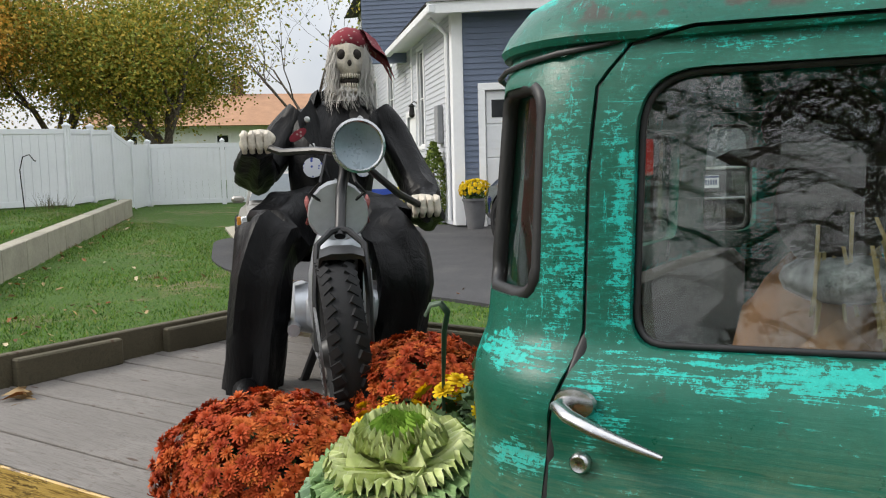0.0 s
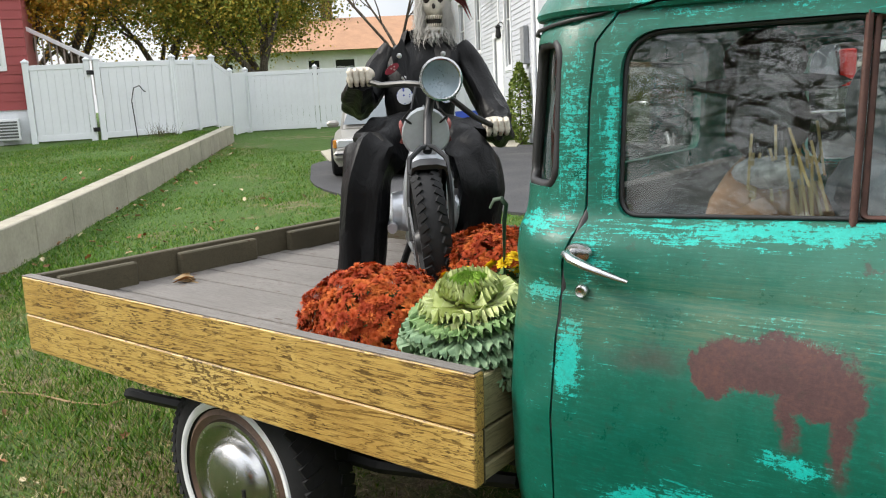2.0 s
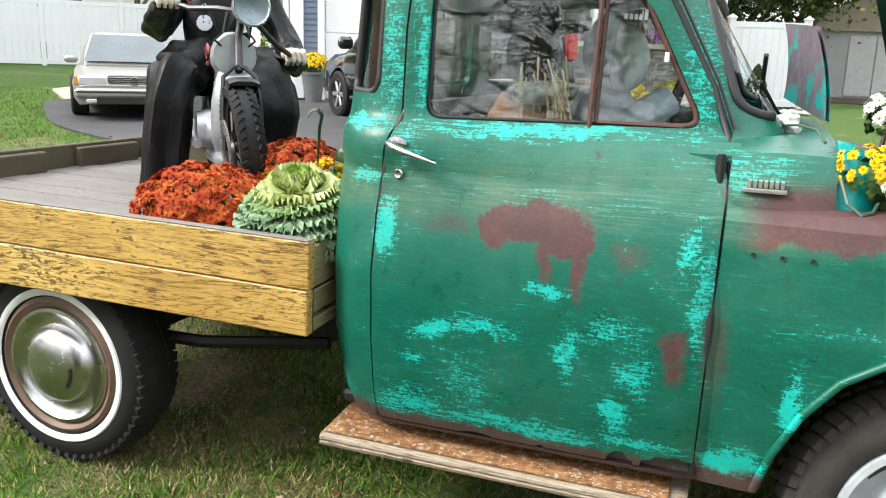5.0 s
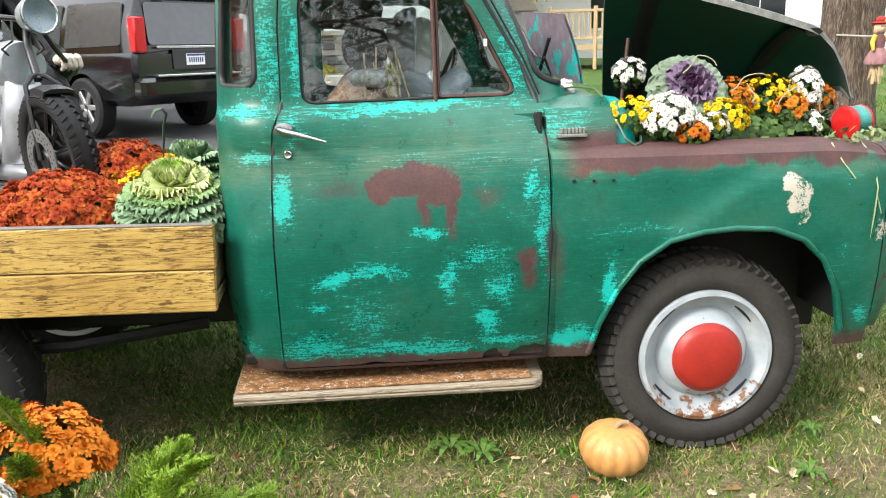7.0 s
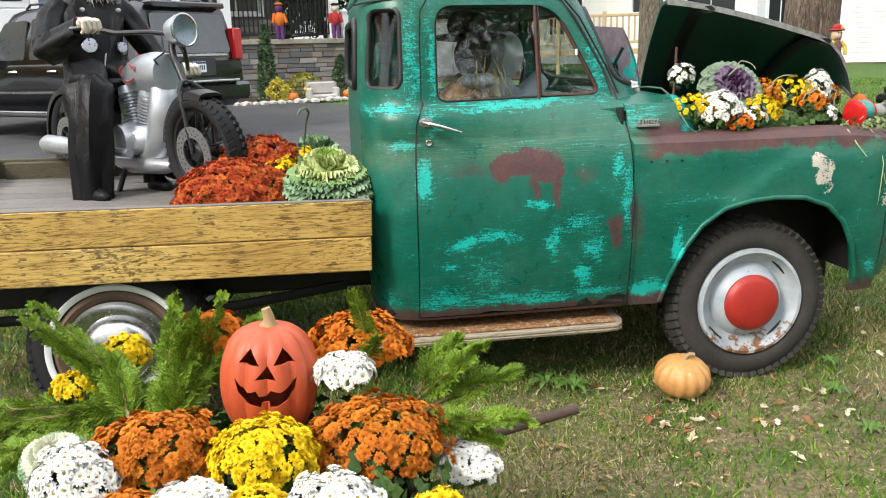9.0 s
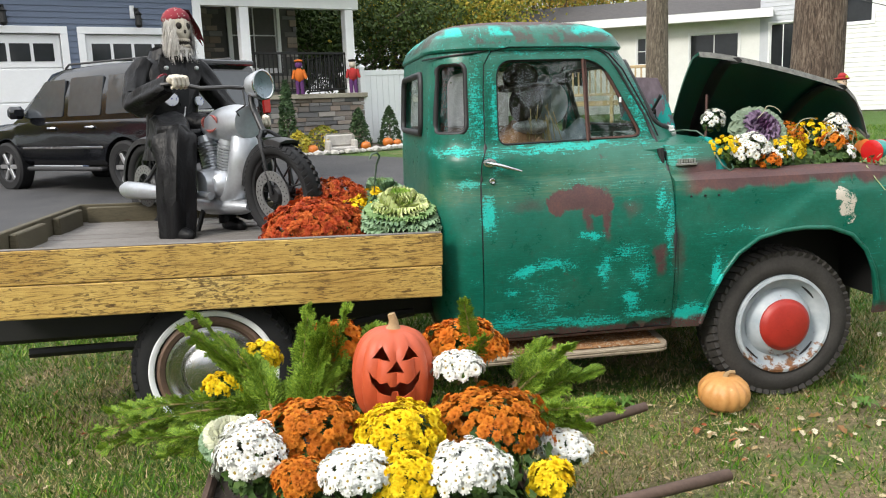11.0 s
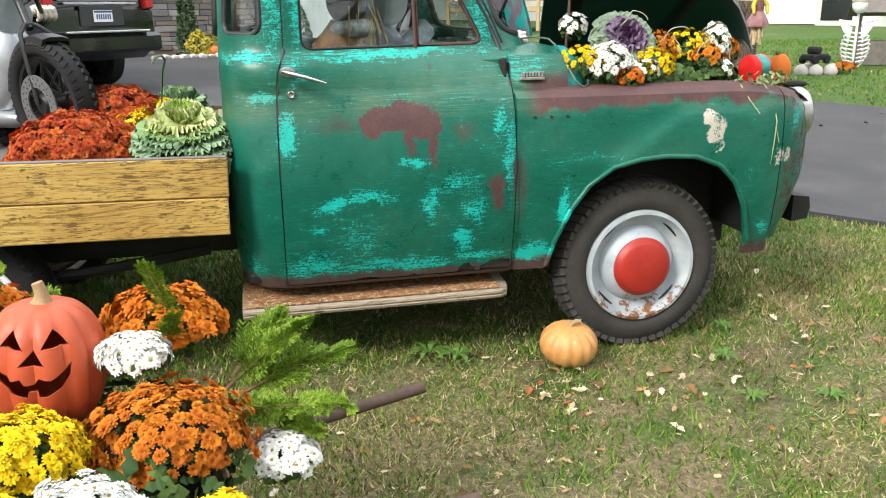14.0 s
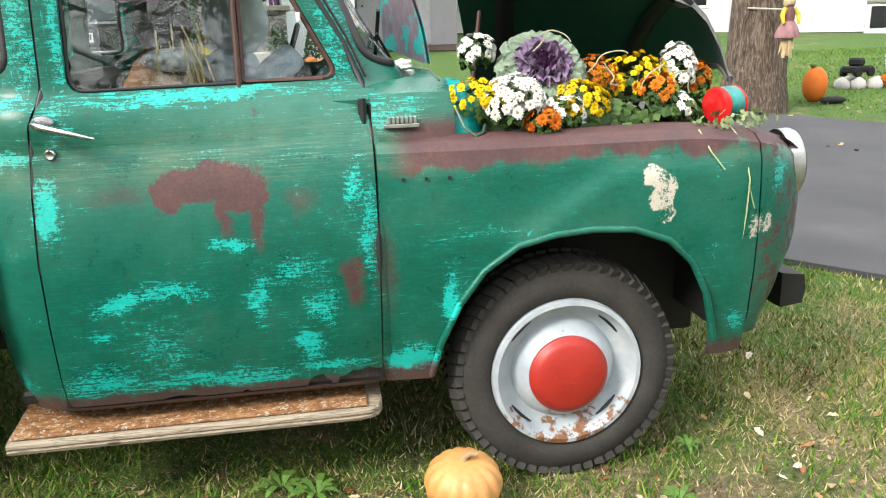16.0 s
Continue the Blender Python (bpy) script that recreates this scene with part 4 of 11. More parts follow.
def prof(z):
    """How far the near side lies from y = 0, by height."""
    pts = [(0.33, 0.02), (0.36, 0.0), (0.45, -0.03), (0.62, -0.052), (0.82, -0.058), (0.98, -0.034), (1.05, -0.012), (1.075, -0.004), (1.095, 0.006), (1.15, 0.010), (1.20, 0.032), (1.235, 0.068), (1.26, 0.080), (1.62, 0.155), (1.66, 0.175)]
    for (a, p), (b, q) in zip(pts, pts[1:]):
        if z <= b:
            t = max(0, (z - a) / (b - a))
            return p + (q - p) * t
    return pts[-1][1]


def front_x(z):
    return 0.95 + 0.03 * min(1.0, max(0.0, (z - 1.0) / 0.22)) - max(0.0, z - 1.24) * 0.62


def lean(x, z):
    """How far the side draws in from its upright profile: the greenhouse narrows towards the windscreen."""
    k = min(1.0, max(0.0, (z - 1.0) / 0.25))
    k = k * k * (3 - 2 * k)
    t = min(1.15, max(-0.05, (x + 0.02) / 0.77))
    rear = -0.035 - 0.14 * min(0.33, max(0.0, z - 1.25))
    return k * (rear + (0.088 - rear) * t)


def rear_x(z):
    return -0.255 + max(0, z - 1.25) * 0.05 + max(0, 0.6 - z) * 0.12


RF = 0.19


def front_at(y, z):
    """Where the rounded front of the cab lies at a place across it."""
    hw, x = YC - prof(z), front_x(z)
    for _ in range(4):
        yy = abs(y - YC) / (1 - lean(x, z) / hw)
        d = min(RF, max(0.0, yy - (hw - RF)))
        x = front_x(z) - RF + math.sqrt(max(0.0, RF * RF - d * d))
    return x


def ring(z, extra=0.0, inset=0.0, zz=None):
    """A level outline of the cab, its corners rounded."""
    k = prof(z) + extra + inset
    fx, rx = front_x(z) - extra * 0.9 - inset, rear_x(z) + extra * 0.8 + inset
    hw = YC - k
    rr, rf = 0.25 - inset * 0.5, RF - inset * 0.5
    pts = rounded([(fx, -hw), (rx, -hw), (rx, hw), (fx, hw)], [rf, rr, rr, rf], 10)
    out = []
    # even out long sides so that the loft has points along them
    full = []
    n = len(pts)
    for i in range(n):
        a, b = Vector(pts[i]), Vector(pts[(i + 1) % n])
        full.append(a)
        if i % 11 == 10:
            for j in range(1, 10):
                full.append(a.lerp(b, j / 10))
    full = [Vector((p.x, p.y - lean(p.x, z) * p.y / hw)) for p in full]
    return [(p.x, p.y + YC, z if zz is None else zz) for p in full]


Z_LEVELS = [0.345, 0.36, 0.40, 0.46, 0.54, 0.62, 0.72, 0.82, 0.90, 0.98, 1.03, 1.06, 1.08, 1.092, 1.105, 1.15, 1.18, 1.20, 1.22, 1.235, 1.25, 1.27, 1.35, 1.45, 1.55, 1.62, 1.645]
ROOF = [(1.662, 0.004), (1.664, -0.006), (1.674, -0.010), (1.700, 0.002), (1.735, 0.026), (1.768, 0.070), (1.793, 0.140), (1.809, 0.24), (1.818, 0.38)]


def cab_shell():
    bm = bmesh.new()
    rings = [ring(z) for z in Z_LEVELS] + [ring(1.645, e, 0, z) for z, e in ROOF]
    loft(bm, rings)
    inner = bmesh.new()
    ri = [ring(z, 0, 0.035) for z in Z_LEVELS] + [ring(1.645, e + 0.02, 0.03, z - 0.02) for z, e in ROOF]
    for k, q in enumerate(ri[0]):
        ri[0][k] = (q[0], q[1], 0.37)
    ri = [ri[0]] + [r_ for r_, z in zip(ri[1:], Z_LEVELS[1:] + [9] * 20) if z > 0.38]
    loft(inner, ri)
    return cut(bm, [inner])


DOOR = [(-0.058, 0.362), (-0.056, 0.80), (-0.052, 1.0), (-0.048, 1.08), (-0.040, 1.165), (-0.022, 1.212), (-0.013, 1.26), (-0.011, 1.48), (-0.002, 1.60), (0.035, 1.655), (0.12, 1.672), (0.48, 1.670), (0.555, 1.660), (0.603, 1.640), (0.668, 1.565), (0.79, 1.35), (0.838, 1.225), (0.848, 1.10), (0.846, 0.80), (0.842, 0.365)]
WINDOW = rounded([(0.046, 1.240), (0.050, 1.620), (0.580, 1.620), (0.782, 1.246)], [0.05, 0.085, 0.12, 0.06], 7)


def grow(outline, d):
    n = len(outline)
    c = Vector((sum(p[0] for p in outline) / n, sum(p[1] for p in outline) / n))
    out = []
    for i in range(n):
        a, b = Vector(outline[i - 1]), Vector(outline[(i + 1) % n])
        t = (b - a).normalized()
        nn = Vector((t.y, -t.x))
        if nn.dot(Vector(outline[i]) - c) < 0:
            nn = -nn
        p = Vector(outline[i]) + nn * d
        out.append((p.x, p.y))
    return out


def pr(outline, axis, lo, hi):
    bm = bmesh.new()
    prism(bm, outline, axis, lo, hi)
    return bm


shell = cab_shell()
QW = rounded([(-0.088, 1.300), (-0.082, 1.612), (0.072, 1.612), (0.085, 1.300)], 0.045, 5)
qm = Matrix.Translation((0.022, 0.300, 0)) @ Matrix.Rotation(radians(-44), 4, "Z")


def turned(bm, m):
    for v in bm.verts:
        v.co = m @ v.co
    return bm


def flip_y(m):
    return Matrix.Translation((0, 2 * YC, 0)) @ Matrix.Diagonal((1, -1, 1, 1)) @ m


WSHIELD = rounded([(YC - 0.595, 1.280), (YC - 0.485, 1.605), (YC + 0.485, 1.605), (YC + 0.595, 1.280)], 0.07, 6)
REARW = rounded([(YC - 0.42, 1.30), (YC - 0.40, 1.58), (YC + 0.40, 1.58), (YC + 0.42, 1.30)], 0.06, 6)
far_window = pr(WINDOW, "y", 1.2, 1.8)
body = cut(shell.copy(), [pr(grow(DOOR, 0.006), "y", -0.3, 0.5), turned(pr(QW, "y", -0.4, -0.10), qm), turned(pr(QW, "y", -0.4, -0.10), flip_y(qm)), pr(WSHIELD, "x", 0.70, 1.3), pr(REARW, "x", -0.6, -0.1), far_window], hollow=True)
part("cab", body, PAINT, truck, smooth=35)
RUSTHOLES = [[(0.615, 0.34), (0.622, 0.380), (0.640, 0.398), (0.665, 0.402), (0.675, 0.384), (0.690, 0.376), (0.69, 0.34)], [(0.705, 0.34), (0.712, 0.384), (0.735, 0.392), (0.750, 0.408), (0.778, 0.404), (0.80, 0.414), (0.822, 0.402), (0.850, 0.398), (0.85, 0.34)],
             [(0.20, 0.34), (0.21, 0.366), (0.25, 0.372), (0.30, 0.366), (0.31, 0.34)], [(0.425, 0.34), (0.43, 0.368), (0.445, 0.372), (0.455, 0.34)]]
door_bm = cut(cut(shell, [pr(DOOR, "y", -0.3, 0.36)], "INTERSECT", True), [pr(WINDOW, "y", -0.3, 0.5)] + [pr(h_, "y", -0.2, 0.015) for h_ in RUSTHOLES])
door = part("door", door_bm, PAINT, truck, smooth=35, label="dented green door with worn turquoise and rusty brown patches")


def on_side(x, z, off=0.0):
    return Vector((x, prof(z) + lean(x, z) - off, z))


def seal(outline, r, parent, name="window_seal", off=0.004, mat_=None):
    bm = bmesh.new()
    tube(bm, [on_side(x, z, off) for x, z in outline], r, 7, closed=True, caps=False)
    return part(name, bm, mat_ or GASKET, parent, smooth=60)


seal(grow(WINDOW, -0.004), 0.0055, door, off=-0.016)
bm = bmesh.new()
tube(bm, [on_side(x, z, -0.012) for x, z in DOOR], 0.0095, 6, closed=True, caps=False)
part("door_gap_seal", bm, GASKET, truck, smooth=60)
# glass with a vent pane
bm = bmesh.new()
o = grow(WINDOW, 0.01)
fo = [bm.verts.new(on_side(x, z, -0.022)) for x, z in o]
bi = [bm.verts.new(on_side(x, z, -0.027)) for x, z in o]
bm.faces.new(fo)
bm.faces.new(bi[::-1])
for k in range(len(fo)):
    bm.faces.new((fo[k], bi[k], bi[(k + 1) % len(fo)], fo[(k + 1) % len(fo)]))
gl = part("window_glass", bm, GLASS, door)
gl.visible_shadow = False
RUSTBAR = plain("rusty_brown_bar", (0.07, 0.03, 0.022), 0.7, 0.1, 0.4, 25, 0.3, 90)
VENT = rounded([(0.500, 1.250), (0.500, 1.614), (0.574, 1.612), (0.768, 1.252)], [0.012, 0.012, 0.10, 0.05], 6)
bm = bmesh.new()
tube(bm, [on_side(x, z, -0.012) for x, z in VENT], 0.0075, 6, closed=True, caps=False, flat=0.8)
part("vent_frame", bm, RUSTBAR, door, "rusty brown vent window frame", smooth=60)
bm = bmesh.new()
tube(bm, [on_side(x, z, -0.014) for x, z in WINDOW if x > 0.56], 0.010, 6)
part("vent_gasket", bm, GASKET, door, smooth=60)
bm = bmesh.new()
tube(bm, [on_side(0.487, 1.236, -0.006), on_side(0.487, 1.43, -0.004), on_side(0.487, 1.622, -0.006)], 0.0075, 6)
part("vent_post", bm, RUSTBAR, door, smooth=60)
bm = bmesh.new()
lathe(bm, [(0, -0.012), (0.006, -0.012), (0.006, 0.012), (0, 0.012)], Matrix.Translation(on_side(0.665, 1.425, 0.006)), 8)
part("vent_catch", bm, WHITETRIM, door)
# quarter window
for q, nm in ((qm, "near"), (flip_y(qm), "far")):
    d = (q.to_3x3() @ Vector((0, -1, 0))).normalized()

    def inside(p, z):
        hwv = YC - prof(z)
        yy = abs(p.y - YC) / (1 - lean(p.x, z) / hwv)
        cx, cy = rear_x(z) + 0.25, hwv - 0.25
        return yy <= hwv and p.x >= rear_x(z) and (p.x >= cx or yy <= cy or math.hypot(p.x - cx, yy - cy) <= 0.25)

    pts = []
    for x, z in QW:
        a = q @ Vector((x, 0.0, z))
        far_ = next((k for k in range(100) if inside(a + d * (0.42 - k * 0.004), z)), 60)
        pts.append(a + d * (0.42 - far_ * 0.004))
    bm = bmesh.new()
    tube(bm, [p + d * 0.002 for p in pts], 0.013, 7, closed=True, caps=False)
    part("window_seal", bm, GASKET, truck, smooth=60)
    bm = bmesh.new()
    vs = [bm.verts.new(p - d * 0.008) for p in pts]
    mid_ = bm.verts.new(sum(pts, Vector()) / len(pts) - d * 0.004)
    for k in range(len(vs)):
        bm.faces.new((vs[k], vs[(k + 1) % len(vs)], mid_))
    part("quarter_glass", bm, GLASS, truck, smooth=60).visible_shadow = False
# windscreen and rear glass
for out_, fx_, nm in ((WSHIELD, lambda y, z: front_at(y, z) - 0.008, "windscreen"), (REARW, lambda y, z: rear_x(z) + 0.012, "rear_glass")):
    bm = bmesh.new()
    o = grow(out_, 0.006)
    zs = [p[1] for p in o]
    lo_, hi_ = min(zs), max(zs)
    rows = []
    for i in range(9):
        z = lo_ + (hi_ - lo_) * (0.02 + 0.96 * i / 8)
        ys = []
        for (y0, z0), (y1, z1) in zip(o, o[1:] + o[:1]):
            if (z0 - z) * (z1 - z) <= 0 and abs(z1 - z0) > 1e-9:
                ys.append(y0 + (y1 - y0) * (z - z0) / (z1 - z0))
        a, b = min(ys), max(ys)
        rows.append([bm.verts.new((fx_(a + (b - a) * k / 24, z), a + (b - a) * k / 24, z)) for k in range(25)])
    for r0, r1 in zip(rows, rows[1:]):
        for k in range(24):
            bm.faces.new((r0[k], r0[k + 1], r1[k + 1], r1[k]))
    part(nm, bm, GLASS, truck, fix=False, smooth=60).visible_shadow = False
    bm = bmesh.new()
    tube(bm, [(fx_(y, z) + (0.012 if nm == "windscreen" else -0.018), y, z) for y, z in out_], 0.016, 7, closed=True, caps=False)
    part("window_seal", bm, GASKET, truck, smooth=60)
# drip rail over the door
bm = bmesh.new()
CR = [Vector((-0.005 - 0.25 * math.sin(a), prof(1.645) + lean(-0.1, 1.645) + 0.25 - 0.25 * math.cos(a) - 0.004, 1.657 - 0.02 * math.sin(a))) for a in (1.4, 1.1, 0.8, 0.5, 0.25)]
tube(bm, CR + [on_side(x, z, 0.006) for x, z in ((0.0, 1.660), (0.05, 1.672), (0.16, 1.684), (0.48, 1.682), (0.57, 1.668), (0.625, 1.640), (0.69, 1.565), (0.80, 1.365), (0.85, 1.25))], 0.0045, 6)
part("drip_rail", bm, GASKET, truck, smooth=60)
# handle, lock and hinge
bm = bmesh.new()
tube(bm, [(-0.018, 0.0, 1.172), (-0.018, -0.042, 1.174), (0.005, -0.060, 1.168), (0.04, -0.066, 1.158), (0.08, -0.064, 1.146), (0.125, -0.056, 1.132)], [0.013, 0.012, 0.012, 0.0115, 0.009, 0.005], 12, flat=0.75)
handle = part("door_handle", bm, CHROME, door, "chrome lever handle", smooth=60)
bm = bmesh.new()
lathe(bm, [(0.0, -0.002), (0.024, 0.0), (0.022, 0.008), (0.0, 0.012)], Matrix.Translation((-0.008, -0.006, 1.172)) @ Matrix.Rotation(radians(90), 4, "X") @ Matrix.Diagonal((1.3, 0.9, 1, 1)), 16)
part("handle_plate", bm, CHROME, handle, smooth=50)
bm = bmesh.new()
lathe(bm, [(0.015, -0.006), (0.015, 0.006), (0.011, 0.010), (0.006, 0.008), (0, 0.008)], Matrix.Translation((0.0, -0.010, 1.091)) @ Matrix.Rotation(radians(90), 4, "X"), 16)
part("door_lock", bm, CHROME, door, smooth=50)
for z in (1.16, 0.52):
    bm = bmesh.new()
    hy = on_side(0.83, z).y
    box(bm, (0.815, hy - 0.014, z - 0.032), (0.836, hy + 0.02, z + 0.034), None, 0.005)
    box(bm, (0.842, hy - 0.008, z - 0.030), (0.856, hy + 0.02, z + 0.020), None, 0.004)
    tube(bm, [(0.829, hy - 0.015, z - 0.036), (0.829, hy - 0.015, z + 0.036)], 0.009, 8)
    if z > 1:
        part("hinge", bm, BLACKMETAL, door)
    else:
        bm.free()

# front wing: a shell over the wheel, with the arch cut through
def wing_section(x):
    yo = -0.052 + max(0, x - 1.93) ** 2 * 1.5 + (0.022 * max(0, 1.15 - x) / 0.3)
    top = 1.082 - max(0, x - 1.75) ** 2 * 0.35
    lo = 0.345
    pts = [(0.30, top - 0.03), (0.16, top - 0.006), (0.07, top), (yo + 0.06, top - 0.010), (yo + 0.022, top - 0.035), (yo + 0.006, top - 0.085), (yo, 0.90), (yo - 0.004, 0.78), (yo + 0.004, 0.62), (yo + 0.022, 0.48), (yo + 0.05, lo)]
    return pts


def swell(x, z):
    """The pressed bulge of the wing ahead of its slanting crease."""
    d = (0.985 - 0.66 * (1.518 - x) - z) if x < 1.53 else 0.993 - z
    k = min(1.0, max(0.0, d / 0.035))
    fade = min(1.0, max(0.0, (x - 1.20) / 0.15)) * min(1.0, max(0.0, (2.02 - x) / 0.30))
    return 0.020 * k * k * (3 - 2 * k) * fade


def wing_shell(x0, x1, n, t=0.018):
    bm = bmesh.new()
    rings = []
    for i in range(n + 1):
        x = x0 + (x1 - x0) * i / n
        s0 = wing_section(x)
        s = [(ya + (yb - ya) * k / 4, za + (zb - za) * k / 4) for (ya, za), (yb, zb) in zip(s0, s0[1:]) for k in range(4)] + [s0[-1]]
        s = [(y - swell(x, z), z) for y, z in s]
        inner = [(y + t, z - (t if z > 1.0 else 0)) for y, z in s][::-1]
        rings.append([(x, y, z) for y, z in s + inner])
    loft(bm, rings)
    return bm


ARCH = [(0.985, 0.10), (0.992, 0.36), (1.02, 0.47), (1.075, 0.595), (1.15, 0.695), (1.25, 0.765), (1.36, 0.795), (1.47, 0.803), (1.60, 0.795), (1.71, 0.755), (1.79, 0.68), (1.845, 0.57), (1.885, 0.42), (1.905, 0.10)]
wing = part("front_wing", cut(wing_shell(0.856, 2.008, 46), [pr(ARCH, "y", -0.3, 0.29)]), PAINT, truck, smooth=35, label="green front wing with brown primer and filler patches")
bm = bmesh.new()
tube(bm, [(x, wing_section(x)[7][0] - swell(x, z) + (0.02 if z < 0.5 else 0.004) + (0.022 if z < 0.42 else 0), z) for x, z in ARCH[1:-1]], 0.011, 7)
part("arch_lip", bm, PAINT, wing, smooth=60)
# nose of the wing with the headlamp
bm = bmesh.new()
rings = []
for i in range(11):
    x = 2.015 + i * 0.023
    s = wing_section(x)
    k = max(0, i - 2) / 8
    c = Vector((0.17, 0.86))
    pts = [Vector(p).lerp(c, (0.0 if p[1] > 0.6 else 0.25) * k + 0.12 * k * k + (0.25 * k ** 4)) for p in s]
    pts = [(p.x, max(p.y, 0.40 + 0.22 * k)) for p in pts]
    rings.append([(x, y, z) for y, z in pts] + [(x, 0.34, pts[-1][1]), (x, 0.34, pts[0][1])])
loft(bm, rings)
nose = part("wing_nose", bm, PAINT, wing, smooth=35)
bm = bmesh.new()
HLM = Matrix.Translation((2.232, 0.185, 0.915)) @ Matrix.Rotation(radians(90), 4, "Y") @ Matrix.Rotation(radians(6), 4, "X")
lathe(bm, [(0.115, -0.04), (0.118, 0.0), (0.112, 0.012), (0.105, 0.016), (0.10, 0.018)], HLM, 32)
hl_ = part("headlight", bm, BADGE, wing, "chrome-rimmed round headlight", smooth=50)
bm = bmesh.new()
lathe(bm, [(0.104, 0.018), (0.06, 0.036), (0.0, 0.044)], HLM, 32)
part("headlight_lens", bm, plain("old_headlight_glass", (0.16, 0.18, 0.18), 0.12, 0, 0.3, 30), hl_, "clouded grey glass", smooth=50)
# inner wheel well and chassis
boxpart("wheel_well", (0.90, 0.32, 0.30), (2.0, 0.36, 1.04), BLACKMETAL, truck, 0.01)
boxpart("well_roof", (0.90, 0.0, 0.86), (1.94, 0.34, 0.88), BLACKMETAL, truck, 0.004)
boxpart("well_front", (1.92, 0.05, 0.42), (1.94, 0.34, 0.9), BLACKMETAL, truck, 0.004)
boxpart("chassis_rail", (-2.45, 0.42, 0.40), (2.15, 0.50, 0.56), BLACKMETAL, truck, 0.01)
boxpart("chassis_rail", (-2.45, 1.10, 0.40), (2.15, 1.18, 0.56), BLACKMETAL, truck, 0.01)
boxpart("floor_pan", (-0.20, 0.05, 0.36), (0.9, 1.55, 0.40), BLACKMETAL, truck, 0.01)
for x in (1.43, -1.27):
    bm = bmesh.new()
    tube(bm, [(x, 0.15, 0.34), (x, 1.45, 0.34)], 0.05, 8)
    part("axle", bm, BLACKMETAL, truck, smooth=50)
# far wing, cowl, engine bay
far = cut(wing_shell(0.856, 2.008, 12), [pr(ARCH, "y", -0.3, 0.29)])
for v in far.verts:
    v.co.y = 2 * YC - v.co.y
part("front_wing", far, PAINT, truck, smooth=35)
bm = bmesh.new()
loft(bm, [[(x, YC + sy * (w), z) for sy, w, z in ((-1, 0.76, 1.07), (-1, 0.738, 1.15), (-1, 0.70, 1.205), (-1, 0.60, 1.235), (0, 0, 1.255), (1, 0.60, 1.235), (1, 0.70, 1.205), (1, 0.738, 1.15), (1, 0.76, 1.07))] for x in (0.852, 0.98)] +
     [[(x, YC + sy * w * k, 1.07 + (z - 1.07) * kk) for sy, w, z in ((-1, 0.76, 1.07), (-1, 0.738, 1.15), (-1, 0.70, 1.205), (-1, 0.60, 1.235), (0, 0, 1.255), (1, 0.60, 1.235), (1, 0.70, 1.205), (1, 0.738, 1.15), (1, 0.76, 1.07))] for x, k, kk in ((1.06, 0.985, 0.98), (1.095, 0.97, 0.95))])
part("cowl", bm, PAINT, truck, smooth=35)
TEAL = plain("turquoise_enamel", (0.0, 0.26, 0.24), 0.3, 0, 0.15, 6)
bm = bmesh.new()
lathe(bm, [(0.0, 0.10), (0.10, 0.098), (0.16, 0.08), (0.19, 0.04), (0.195, 0.0), (0, 0)], Matrix.Translation((1.095, 0.235, 1.02)) @ Matrix.Rotation(radians(90), 4, "Y") @ Matrix.Diagonal((1.1, 0.8, 1, 1)), 28)
part("firewall_bulge", bm, TEAL, truck, smooth=50)
boxpart("firewall", (1.06, 0.12, 0.62), (1.095, 1.48, 1.16), PAINT, truck, 0.01)
boxpart("engine_bay_floor", (1.09, 0.3, 0.82), (2.05, 1.3, 0.86), BLACKMETAL, truck, 0)
boxpart("front_panel", (2.06, 0.20, 0.45), (2.08, 1.40, 1.02), PAINT, truck, 0.02)
# badge: raised bars in place of lettering
badge_part = boxpart("dealer_badge", (0.885, 0.036, 1.112), (0.985, 0.052, 1.122), BADGE, truck, 0.001, Matrix.Rotation(radians(0), 4, "Y"))
for k in range(7):
    boxpart("badge_bar", (0.895 + k * 0.0125, 0.038, 1.124), (0.903 + k * 0.0125, 0.056, 1.142), BADGE, badge_part, 0.001)
# three small holes in the wing, their shade put in as dark discs
for x in (0.925, 0.99, 1.055):
    bm = bmesh.new()
    lathe(bm, [(0.006, -0.002), (0.005, 0.002), (0, 0.001)], Matrix.Translation((x, wing_section(x)[6][0] + 0.0, 0.975)) @ Matrix.Rotation(radians(90), 4, "X"), 10)
    part("rivet", bm, GASKET, wing)

# running board
bm = bmesh.new()
loft(bm, [[(x, y + dy if y < 0 else y, z) for y, z in ((-0.012, 0.240), (-0.026, 0.245), (-0.030, 0.255), (-0.024, 0.260), (-0.030, 0.265), (-0.029, 0.274), (-0.018, 0.280), (0.25, 0.300), (0.25, 0.262))] for x, dy in ((-0.235, 0.0), (0.30, 0.0), (0.76, 0.0), (0.80, 0.008), (0.825, 0.026), (0.838, 0.06))])
board = part("running_board", bm, OLDWOOD, truck, "weathered wooden running board with peeling paint")
RUST = mat("rusty_flaking_plate", 0.85)
g_ = G(RUST)
n_ = g_.noise(26, 7, 0.75, g_.scaled((1.0, 2.0, 1.0)))
g_.color(g_.mix(g_.step(g_.noise(60, 5, 0.75), 0.56, 0.60), g_.ramp(n_, (0.30, (0.05, 0.025, 0.012)), (0.48, (0.22, 0.095, 0.03)), (0.60, (0.36, 0.19, 0.08)), (0.72, (0.30, 0.27, 0.21))), (0.46, 0.42, 0.33)))
g_.bump(g_.noise(80, 4, 0.7), 0.6, 0.004)
bm = bmesh.new()
